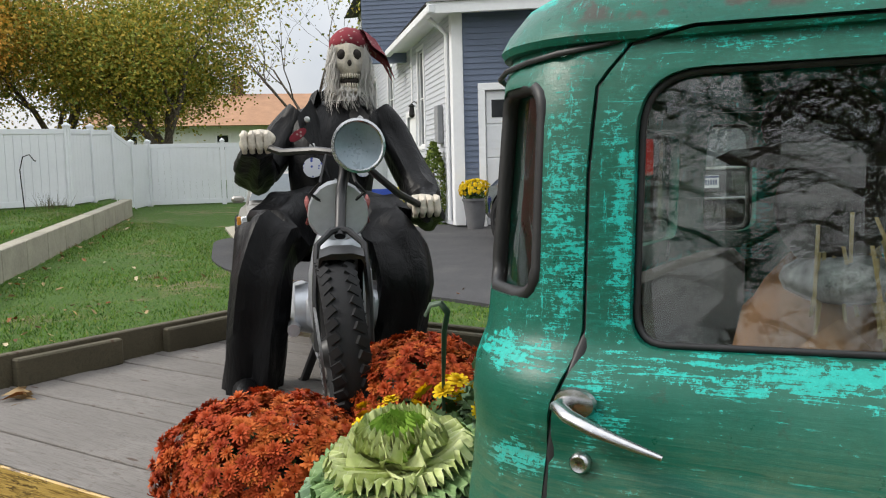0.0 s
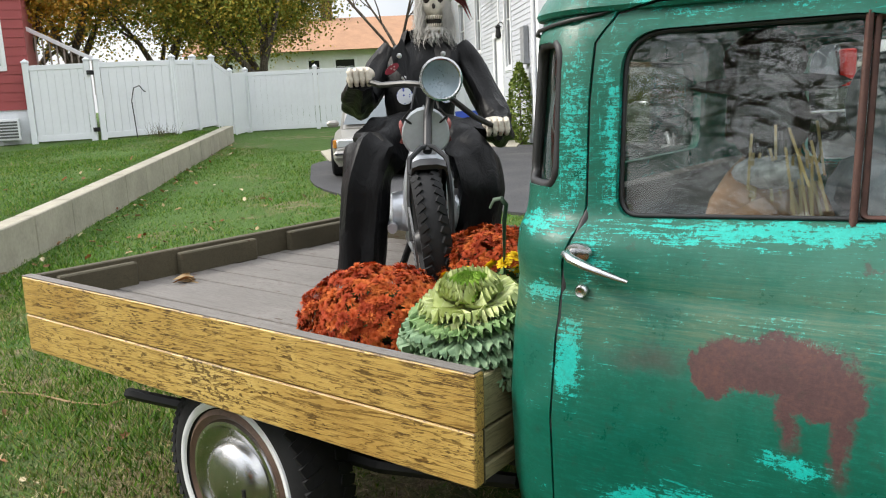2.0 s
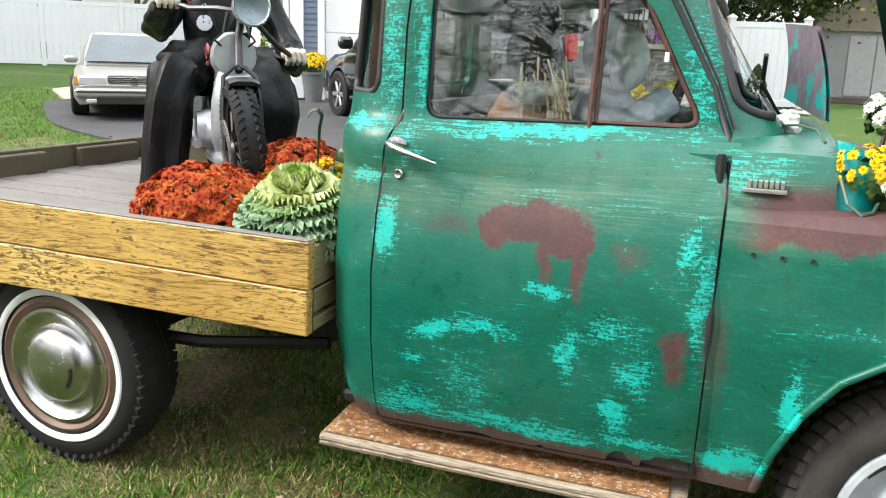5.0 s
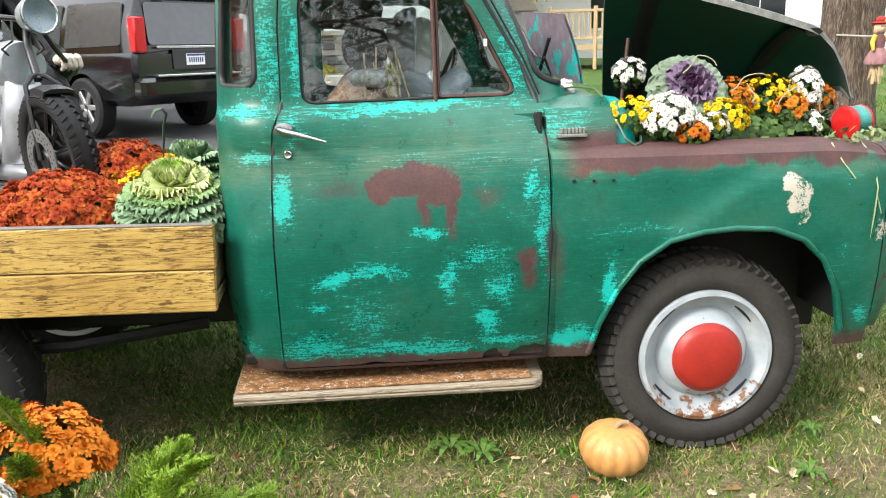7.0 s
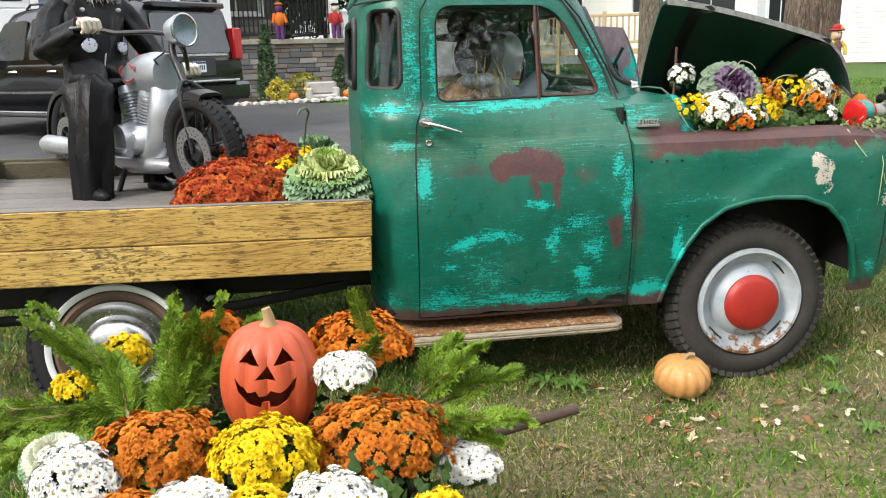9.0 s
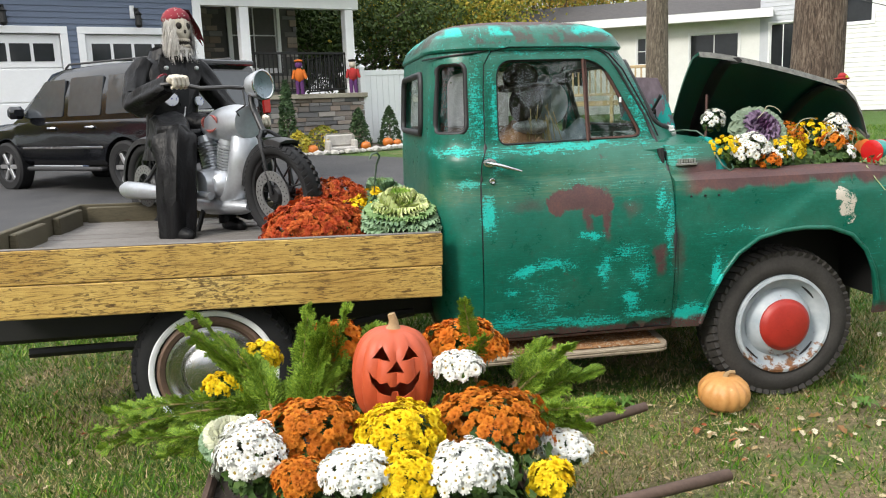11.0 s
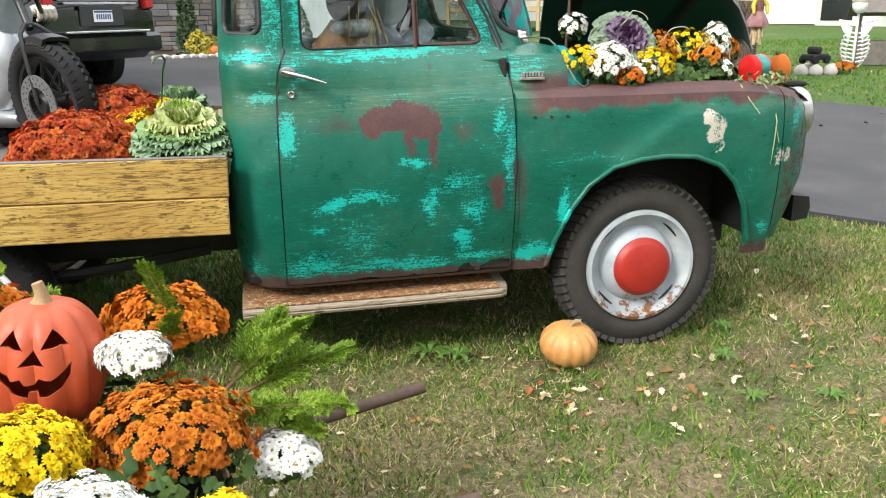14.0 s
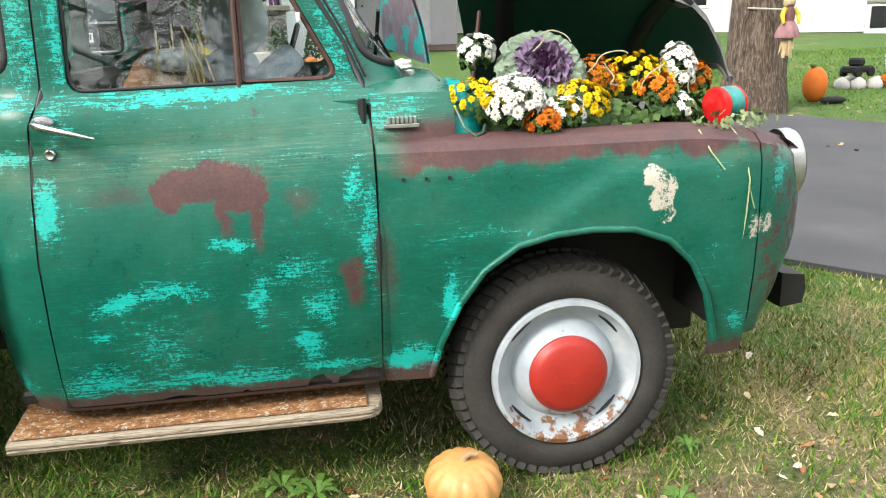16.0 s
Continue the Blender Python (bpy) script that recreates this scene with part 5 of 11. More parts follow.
loft(bm, [[(x, y, z + 0.004) for y, z in ((-0.014, 0.2808), (0.24, 0.2998), (0.24, 0.303), (-0.014, 0.284))] for x in (-0.228, 0.3, 0.79)])
part("tread_plate", bm, RUST, board, "rusted steel tread plate")
# bumper
bm = bmesh.new()
loft(bm, [[(x, y, z) for x, z in ((2.20, 0.44), (2.28, 0.45), (2.29, 0.50), (2.28, 0.55), (2.20, 0.56))] for y in (0.10, 0.8, 1.5)])
part("bumper", bm, BLACKMETAL, truck, smooth=30)
boxpart("bumper_bracket", (1.95, 0.40, 0.46), (2.22, 0.48, 0.54), BLACKMETAL, truck, 0.01)

# hood propped open, hinged along the far side
def hood_skin(off):
    rows = []
    for i in range(19):
        u = i / 18
        near = Vector((1.115 + 1.03 * u, 0.31 + 0.13 * u, 1.672 - 0.235 * u ** 1.35))
        hinge_ = Vector((1.42 + 0.80 * u, 1.38 - 0.12 * u ** 2, 1.10 - 0.04 * u))
        if u > 0.8:
            k = (u - 0.8) / 0.2
            near += Vector((0.035 * k, 0.06 * k * k, -0.22 * k * k))
            hinge_ += Vector((0.0, -0.10 * k * k, 0))
        across = hinge_ - near
        bulge = Vector((0.0, across.z, -across.y)).normalized() * -1
        crown = 0.055 + 0.06 * math.sin(math.pi * u)
        row = []
        for j in range(17):
            v = j / 16
            p = near + across * v + bulge * (crown * (1 - abs(2 * v - 1) ** 2.4) - off)
            if v < 0.12:
                p += Vector((0, 0.0, -0.035 * (1 - v / 0.12)))
            row.append(p)
        rows.append(row)
    return rows


UNDER = plain("hood_underside_green", (0.006, 0.085, 0.060), 0.35, 0, 0.35, 5)
bm = bmesh.new()
A, Bk = hood_skin(0.0), hood_skin(0.014)
va = [[bm.verts.new(p) for p in row] for row in A]
vb = [[bm.verts.new(p) for p in row] for row in Bk]
for i in range(18):
    for j in range(16):
        bm.faces.new((va[i][j], va[i][j + 1], va[i + 1][j + 1], va[i + 1][j]))
        bm.faces.new((vb[i][j], vb[i + 1][j], vb[i + 1][j + 1], vb[i][j + 1])).material_index = 1
for i in range(18):
    bm.faces.new((va[i][0], va[i + 1][0], vb[i + 1][0], vb[i][0]))
    bm.faces.new((va[i][16], vb[i][16], vb[i + 1][16], va[i + 1][16]))
for j in range(16):
    bm.faces.new((va[0][j], vb[0][j], vb[0][j + 1], va[0][j + 1]))
    bm.faces.new((va[18][j], va[18][j + 1], vb[18][j + 1], vb[18][j]))
hood = part("hood", bm, [PAINT, UNDER], truck, smooth=40, label="green hood propped open, dark underside showing")
for u0 in (0.17, 0.80):
    bm = bmesh.new()
    rows = hood_skin(0.022)
    i = int(u0 * 18)
    tube(bm, [rows[i][j].lerp(rows[i + 1][j], 0.5) for j in range(17)], 0.035, 6, flat=0.5)
    part("hood_rib", bm, GASKET, hood, smooth=50)
# folded, worn edge with its bolts
WORN = plain("worn_grey_edge", (0.15, 0.15, 0.135), 0.7, 0.1, 0.6, 40, 0.4, 80)
bm = bmesh.new()
rows, inner = hood_skin(-0.004), hood_skin(0.022)
ring_ = [[rows[i][0] + Vector((0, -0.003, 0)), inner[i][0] + Vector((0, -0.004, -0.004)), inner[i][0].lerp(inner[i][1], 0.62), inner[i][0].lerp(inner[i][1], 0.60) + Vector((0, 0.002, 0.008))] for i in range(19)]
va = [[bm.verts.new(p) for p in row] for row in ring_]
for i in range(18):
    for j in range(3):
        bm.faces.new((va[i][j], va[i + 1][j], va[i + 1][j + 1], va[i][j + 1]))
tube(bm, [rows[18][j].lerp(inner[18][j], 0.5) for j in range(17)], 0.013, 7)
edge_ = part("hood_edge", bm, WORN, hood, "grey worn folded edge", smooth=50)
for i in (6, 7, 12, 13):
    bm = bmesh.new()
    lathe(bm, [(0.008, -0.002), (0.007, 0.004), (0, 0.006)], Matrix.Translation(inner[i][0].lerp(inner[i][1], 0.30)) @ Matrix.Rotation(radians(150), 4, "X"), 8)
    part("bolt", bm, CHROME, edge_)
bm = bmesh.new()
tube(bm, [(1.20, 0.40, 1.08), (1.27, 0.53, 1.43)], 0.007, 6)
part("hood_prop", bm, RUSTBAR, hood)
# rear corner of the hood's skin, bent over behind the opening
bm = bmesh.new()
rows = []
for i in range(7):
    u = i / 6
    rows.append([Vector((1.085 - 0.10 * v - 0.05 * u * u + 0.03 * v * u, 0.52 + 0.12 * u + 0.50 * v, 1.26 + 0.05 * v + (0.27 - 0.02 * v) * u)) for v in [k / 6 for k in range(7)]])
va = [[bm.verts.new(p) for p in row] for row in rows]
vb = [[bm.verts.new(p + Vector((0.012, 0.006, 0))) for p in row] for row in rows]
for i in range(6):
    for j in range(6):
        bm.faces.new((va[i][j], va[i][j + 1], va[i + 1][j + 1], va[i + 1][j]))
        bm.faces.new((vb[i][j], vb[i + 1][j], vb[i + 1][j + 1], vb[i][j + 1]))
PURPLE = mat("faded_primer", 0.6)
g_ = G(PURPLE)
x_, y_, z_ = g_.xyz()
g_.color(g_.mix(g_.step(g_.add(g_.noise(9, 7, 0.7), g_.mul(g_.step(z_, 1.55, 1.30), 0.14)), 0.60, 0.64), g_.ramp(g_.noise(20), (0.3, (0.16, 0.125, 0.15)), (0.7, (0.26, 0.21, 0.25))), (0.01, 0.42, 0.38)))
part("hood_corner", bm, PURPLE, hood, "hood skin faded to purple primer with turquoise flakes", smooth=40)

# ---- wheels ----
def wheel(name, at, R, style, parent, width=0.19):
    m = Matrix.Translation(at) @ Matrix.Rotation(radians(90), 4, "X")
    w = new(name)
    w.matrix_world = Matrix.Translation(at)
    w.parent = parent
    mi = Matrix.Rotation(radians(90), 4, "X")
    h = width / 2
    rim_r = R * 0.64
    bm = bmesh.new()
    lathe(bm, [(rim_r, -h + 0.02), (R * 0.80, -h - 0.006), (R * 0.93, -h + 0.012), (R * 0.975, -h + 0.035), (R * 0.99, 0.0), (R * 0.975, h - 0.035), (R * 0.93, h - 0.012), (R * 0.80, h + 0.006), (rim_r + 0.02, h + 0.002), (rim_r, h - 0.02)], mi, 64)
    part("tyre", bm, RUBBER if style == "white" else RUBBER_OLD, w, smooth=50)
    bm = bmesh.new()
    for k in range(56):
        a = 2 * math.pi * k / 56
        for s in (-1, 1):
            mm = mi @ Matrix.Rotation(a + (0.03 if s > 0 else 0), 4, "Z") @ Matrix.Translation((R * 0.962, 0, s * h * 0.62)) @ Matrix.Rotation(s * 0.35, 4, "X") @ Matrix.Rotation(s * -0.25, 4, "Y")
            top_ = 0.0105 if style != "white" else 0.004
            box(bm, (-0.012, -R * 0.042, -h * 0.36), (top_, R * 0.042, h * 0.36), mm)
    tagged(part("tread", bm, RUBBER if style == "white" else RUBBER_OLD, w, fix=False), kind="stuff")
    if style == "white":
        bm = bmesh.new()
        lathe(bm, [(rim_r + 0.018, h + 0.0035), (rim_r + 0.024, h + 0.009), (rim_r + 0.040, h + 0.010), (rim_r + 0.044, h + 0.005)], mi, 64)
        part("white_band", bm, WHITETRIM, w, "white sidewall ring", smooth=50)
        bm = bmesh.new()
        lathe(bm, [(rim_r + 0.012, h - 0.004), (rim_r - 0.004, h + 0.008), (rim_r - 0.02, h - 0.004), (rim_r - 0.035, h - 0.025)], mi, 64)
        part("rim", bm, plain("rim_brown", (0.16, 0.10, 0.07), 0.6, 0.2, 0.3, 12), w, "rusty rim edge", smooth=50)
        bm = bmesh.new()
        lathe(bm, [(rim_r - 0.02, h - 0.012), (rim_r - 0.028, h + 0.004), (rim_r - 0.040, h + 0.006), (R * 0.47, h - 0.016), (R * 0.40, h - 0.018), (R * 0.375, h - 0.004), (R * 0.35, h + 0.014), (R * 0.28, h + 0.030), (R * 0.15, h + 0.042), (0, h + 0.046)], mi, 64)
        cap = part("hubcap", bm, CHROME, w, "full chrome hubcap", smooth=50)
        for k in range(5):
            a = -0.5 + k * 0.14
            bm = bmesh.new()
            box(bm, (-0.012, -0.006, 0), (0.012, 0.006, 0.004), mi @ Matrix.Rotation(a - 1.6, 4, "Z") @ Matrix.Translation((0, R * 0.24, h + 0.034)))
            part("hubcap_bar", bm, BLACKMETAL, cap)
    else:
        bm = bmesh.new()
        lathe(bm, [(rim_r + 0.008, h - 0.012), (rim_r + 0.004, h + 0.008), (rim_r - 0.010, h + 0.010), (rim_r - 0.018, h - 0.004), (rim_r - 0.030, h - 0.03), (R * 0.46, h - 0.05), (R * 0.43, h - 0.03), (R * 0.36, h + 0.004), (R * 0.31, h + 0.012), (R * 0.25, h + 0.0), (0, h - 0.01)], mi, 64)
        mr = mat("rim_paint_rusty", 0.5)
        gg = G(mr)
        xx, yy, zz = gg.xyz()
        gg.color(gg.mix(gg.step(gg.add(gg.noise(14, 6, 0.7), gg.mul(gg.step(zz, 0.0, -0.24), 0.20)), 0.65, 0.72), gg.ramp(gg.noise(10), (0.3, (0.28, 0.33, 0.37)), (0.7, (0.46, 0.49, 0.51))), gg.ramp(gg.noise(40), (0.3, (0.10, 0.04, 0.018)), (0.7, (0.26, 0.12, 0.05)))))
        gg.rough(0.5)
        rim = part("rim", bm, mr, w, "pale grey steel rim with rust", smooth=50)
        for k in range(4):
            a = radians(45 + 90 * k)
            bm = bmesh.new()
            pts = [mi @ Vector((R * 0.555 * math.cos(a + d), R * 0.555 * math.sin(a + d), h - 0.034)) for d in (-0.22, -0.1, 0, 0.1, 0.22)]
            tube(bm, pts, [0.004, 0.007, 0.008, 0.007, 0.004], 6)
            part("rim_slot", bm, GASKET, rim)
        bm = bmesh.new()
        lathe(bm, [(R * 0.345, h + 0.004), (R * 0.345, h + 0.016), (R * 0.325, h + 0.022), (R * 0.315, h + 0.030), (R * 0.27, h + 0.038), (R * 0.11, h + 0.046), (0, h + 0.048)], mi, 48)
        cap = part("hubcap", bm, REDCAP, w, "faded red dog-dish hubcap", smooth=40)
        bm = bmesh.new()
        tube(bm, [mi @ Vector((R * 0.26 * math.cos(a), R * 0.05 * math.sin(3 * a), h + 0.046 - 0.01 * abs(math.cos(a)))) for a in np.linspace(math.pi, 0, 9)], 0.003, 5)
        part("hubcap_ridge", bm, REDCAP, cap)
    return w


wheel("front_wheel", (1.427, 0.105, 0.318), 0.371, "red", truck)
wheel("rear_wheel", (-1.262, 0.085, 0.322), 0.366, "white", truck, 0.20)
wheel("front_wheel", (1.425, 1.50, 0.328), 0.371, "red", truck)
wheel("rear_wheel", (-1.262, 1.50, 0.322), 0.366, "white", truck, 0.20)

# ---- wooden flatbed ----
BED = Matrix.Translation((-0.252, -0.068, 0.600)) @ Matrix.Rotation(radians(1.9), 4, "Z") @ Matrix.Rotation(radians(1.4), 4, "Y")
BL, BW = 2.02, 1.74


REAR = BED @ Matrix.Translation((-BL, 0.034, 0)) @ Matrix.Rotation(radians(-3.3), 4, "Z") @ Matrix.Translation((BL, -0.034, 0))


def bed_box(name, lo, hi, material, parent, bevel=0.004, label="", m=None):
    return boxpart(name, lo, hi, material, parent, bevel, m or BED, label)


near_side = bed_box("bed_side", (-BL, 0.03, 0.0), (0.0, 0.034, 0.28), DARKWOOD, truck, 0, "varnished yellow pine bed side of two planks")
bed_box("plank", (-BL, -0.008, 0.141), (0.004, 0.03, 0.283), PINE, near_side)
bed_box("plank", (-BL, -0.008, 0.0), (0.0, 0.03, 0.138), PINE, near_side)
bed_box("edge_strip", (-BL, -0.006, 0.283), (0.0, 0.030, 0.287), GREYWOOD, near_side, 0.001)
fr_side = bed_box("bed_front", (-0.055, 0.034, 0.02), (-0.037, BW, 0.26), DARKWOOD, truck, 0.004, "weathered bed front board")
OLIVEWOOD = m_wood("greenish_weathered_pine", (0.17, 0.145, 0.07), (0.30, 0.265, 0.14), (0.42, 0.38, 0.22), along=(0, 1, 0), dark=0.5, rough=0.7)
bed_box("plank", (-0.036, 0.034, 0.135), (-0.006, BW, 0.262), OLIVEWOOD, fr_side)
bed_box("plank", (-0.036, 0.034, 0.055), (-0.006, BW, 0.128), OLIVEWOOD, fr_side)
bed_box("plank", (-0.030, 0.034, 0.0), (-0.004, BW, 0.040), OLIVEWOOD, fr_side)
rear_side = bed_box("bed_rear", (-BL, 0.034, 0.0), (-BL + 0.035, BW, 0.283), DARKWOOD, truck, 0.004, "dark weathered tailboard with cleats", REAR)
far_side = bed_box("bed_side", (-BL + 0.10, BW, 0.0), (0.0, BW + 0.035, 0.283), DARKWOOD, truck, 0.004, "dark weathered bed side with cleats")
for a, b in ((0.10, 0.42), (0.62, 1.02), (1.22, 1.62)):
    bed_box("cleat", (-BL + 0.036, a, 0.17), (-BL + 0.075, b, 0.268), DARKWOOD, rear_side, 0.006, "", REAR)
for a, b in ((-1.85, -1.35), (-1.10, -0.60), (-0.4, -0.1)):
    bed_box("cleat", (a, BW - 0.04, 0.17), (b, BW - 0.001, 0.268), DARKWOOD, far_side, 0.006)
floor = new("bed_floor")
floor.parent = truck
y = 0.036
k = 0
while y < BW - 0.02:
    y2 = min(y + 0.142, BW)
    bed_box("plank", (-BL + 0.03 + 0.058 * y, y + 0.003, 0.148 + 0.002 * (k % 3)), (-0.056, y2 - 0.003, 0.172 + 0.002 * (k % 3)), GREYWOOD, floor, 0.003)
    y, k = y2, k + 1
for x in (-0.3, -0.9, -1.5, -1.95):
    bed_box("crossmember", (x - 0.04, 0.06, 0.03), (x + 0.04, BW - 0.05, 0.147), BLACKMETAL, truck, 0.004)
bm = bmesh.new()
tube(bm, [(-2.05, 0.10, 0.44), (-1.7, 0.18, 0.42), (-1.27, 0.2, 0.40), (-0.8, 0.18, 0.42), (-0.35, 0.25, 0.46)], 0.022, 6)
part("leaf_spring", bm, BLACKMETAL, truck)
boxpart("rear_frame", (-2.3, 0.30, 0.44), (-1.2, 0.36, 0.58), BLACKMETAL, truck, 0.01)


# ---- motorcycle on the flatbed ----
VINYL = plain("black_vinyl", (0.0045, 0.0045, 0.005), 0.44, 0, 0.3, 6)
g_ = G(VINYL)
g_.bump(g_.add(g_.noise(16, 4, 0.6, g_.scaled((1.0, 1.0, 0.45)), 0.8), g_.mul(g_.noise(90, 3), 0.05)), 0.40, 0.025)
VINYL.node_tree.nodes["Principled BSDF"].inputs["Specular IOR Level"].default_value = 0.20
BONE = plain("aged_bone_plastic", (0.50, 0.45, 0.37), 0.6, 0, 0.35, 14, 0.4, 60)
SILVER = plain("silver_paint", (0.46, 0.48, 0.51), 0.34, 0.6, 0.15, 6)
SATIN = plain("satin_black", (0.014, 0.014, 0.015), 0.4, 0.1, 0.3, 12)
RIDE = Matrix.Translation((-1.392, 1.147, 0.772)) @ Matrix.Rotation(radians(-50), 4, "Z")
BIKE = Matrix.Translation((-1.352, 1.147, 0.772)) @ Matrix.Rotation(radians(-50), 4, "Z")
bike = thing("motorcycle", "silver prop motorcycle with black spoked wheels standing on the flatbed", "motorcycle", at=BIKE)


def bpart(name, bm, material, parent=None, label="", smooth=40):
    return part(name, bm, material, parent or bike, label, smooth)


def bike_wheel(x, r, turn, name, lean=0):
    w = new(name)
    w.parent = bike
    w.matrix_local = Matrix.Translation((x, 0, r)) @ Matrix.Rotation(radians(turn), 4, "Z") @ Matrix.Rotation(radians(lean), 4, "X")
    mi = Matrix.Rotation(radians(90), 4, "X")
    bm = bmesh.new()
    lathe(bm, [(r * 0.79, -0.036), (r * 0.87, -0.050), (r * 0.95, -0.049), (r * 0.985, -0.028), (r, 0), (r * 0.985, 0.028), (r * 0.95, 0.049), (r * 0.87, 0.050), (r * 0.79, 0.036), (r * 0.77, 0)], mi, 48)
    part("tyre", bm, RUBBER, w, smooth=50)
    bm = bmesh.new()
    for k in range(46):
        for s in (-1, 1):
            box(bm, (-0.008, -r * 0.040, -0.015), (0.0045, r * 0.040, 0.015), mi @ Matrix.Rotation(2 * math.pi * (k + (0.5 if s > 0 else 0)) / 46, 4, "Z") @ Matrix.Translation((r * 0.985, 0, s * 0.034)) @ Matrix.Rotation(s * 0.5, 4, "X") @ Matrix.Rotation(-s * 0.5, 4, "Y"))
    tagged(part("tread", bm, RUBBER, w, fix=False), kind="stuff")
    bm = bmesh.new()
    lathe(bm, [(r * 0.80, -0.034), (r * 0.74, -0.028), (r * 0.74, 0.028), (r * 0.80, 0.034)], mi, 40)
    part("rim", bm, SATIN, w, smooth=50)
    bm = bmesh.new()
    lathe(bm, [(0, -0.06), (0.035, -0.06), (0.05, -0.04), (0.028, 0), (0.05, 0.04), (0.035, 0.06), (0, 0.06)], mi, 16)
    part("hub", bm, SATIN, w, smooth=50)
    for k in range(20):
        a = 2 * math.pi * k / 20
        s = 1 if k % 2 else -1
        bm = bmesh.new()
        tube(bm, [mi @ Vector((0.03 * math.cos(a + 0.5 * s), 0.03 * math.sin(a + 0.5 * s), 0.034 * s)), mi @ Vector((r * 0.77 * math.cos(a), r * 0.77 * math.sin(a), 0.014 * s))], 0.0055, 5)
        part("spoke", bm, SATIN, w)
    bm = bmesh.new()
    lathe(bm, [(r * 0.30, 0.062), (r * 0.50, 0.062), (r * 0.50, 0.069), (r * 0.30, 0.069), (r * 0.30, 0.062)], mi, 40)
    disc = part("brake_disc", bm, plain("disc_steel", (0.20, 0.20, 0.20), 0.45, 0.5, 0.3, 60) if "disc_steel" not in bpy.data.materials else bpy.data.materials["disc_steel"], w, "drilled steel disc", smooth=30)
    for k in range(22):
        for q in range(2):
            a = 2 * math.pi * (k + 0.5 * q) / 22
            bm = bmesh.new()
            lathe(bm, [(0.0042, 0.066), (0.0042, 0.0702), (0, 0.0702)], mi @ Matrix.Translation((r * (0.36 + 0.08 * q) * math.cos(a), r * (0.36 + 0.08 * q) * math.sin(a), 0)), 6)
            part("disc_hole", bm, GASKET, disc)
    return w


RW = 0.252
TURN = 3
bike_wheel(0.63, RW, TURN, "front_wheel", 5)
bike_wheel(-0.62, RW, 0, "rear_wheel")


def mudguard(x, a0, a1, r, name):
    bm = bmesh.new()
    rows = []
    for i in range(15):
        a = radians(a0 + (a1 - a0) * i / 14)
        row = []
        for s, d in ((-0.062, -0.03), (-0.057, 0.002), (-0.028, 0.012), (0.028, 0.012), (0.057, 0.002), (0.062, -0.03), (0.048, -0.005), (-0.048, -0.005)):
            row.append((x + (r + d) * math.cos(a), s, RW + (r + d) * math.sin(a)))
        rows.append(row)
    loft(bm, rows)
    return bpart(name, bm, SATIN)


mudguard(0.63, 72, 172, RW + 0.018, "front_mudguard")
mudguard(-0.62, 25, 185, RW + 0.03, "rear_mudguard")
for s in (-1, 1):
    bm = bmesh.new()
    tube(bm, [(0.63, 0.070 * s, RW), (0.60, 0.072 * s, 0.40), (0.555, 0.064 * s, 0.53), (0.52, 0.025 * s, 0.565), (0.51, 0.0, 0.57)], 0.010, 8)
    bpart("fork_leg", bm, SATIN)
    bm = bmesh.new()
    tube(bm, [(-0.62, 0.075 * s, RW), (-0.40, 0.07 * s, 0.42), (-0.18, 0.05 * s, 0.50)], 0.014, 8)
    bpart("rear_stay", bm, SATIN)
LAMP = Matrix.Translation((0.427, 0.058, 0.80)) @ Matrix.Rotation(radians(10), 4, "Z") @ Matrix.Rotation(radians(86), 4, "Y") @ Matrix.Scale(0.69, 4)
bm = bmesh.new()
lathe(bm, [(0.0, -0.13), (0.045, -0.125), (0.085, -0.08), (0.108, 0.0), (0.112, 0.03), (0.104, 0.038)], LAMP, 32)
lamp = bpart("headlamp", bm, SILVER, label="large silver headlamp bucket")
bm = bmesh.new()
lathe(bm, [(0.112, 0.026), (0.114, 0.04), (0.104, 0.042), (0.098, 0.036)], LAMP, 32)
part("lamp_ring", bm, CHROME, lamp, smooth=50)
bm = bmesh.new()
lathe(bm, [(0.10, 0.034), (0.07, 0.02), (0.03, 0.008), (0, 0.004)], LAMP, 32)
part("lamp_lens", bm, plain("lamp_reflector", (0.20, 0.25, 0.28), 0.3, 0.3, 0.2, 12), lamp, "blue-grey reflector", smooth=50)
R_GRIP, L_GRIP = Vector((0.129, -0.246, 0.825)), Vector((0.069, 0.294, 0.605))
bm = bmesh.new()
tube(bm, [R_GRIP + Vector((-0.06, -0.05, -0.005)), R_GRIP, (0.22, -0.16, 0.795), (0.34, -0.06, 0.795), (0.385, 0.01, 0.785), (0.375, 0.09, 0.74), (0.24, 0.19, 0.66), L_GRIP, L_GRIP + Vector((-0.06, 0.06, -0.01))], 0.0115, 8)
bpart("handlebar", bm, SATIN)
bm = bmesh.new()
tube(bm, [(0.395, 0.03, 0.80), (0.395, 0.02, 0.72), (0.42, 0.01, 0.68), (0.515, 0.0, 0.55)], 0.016, 10)
bpart("steering_head", bm, SATIN)
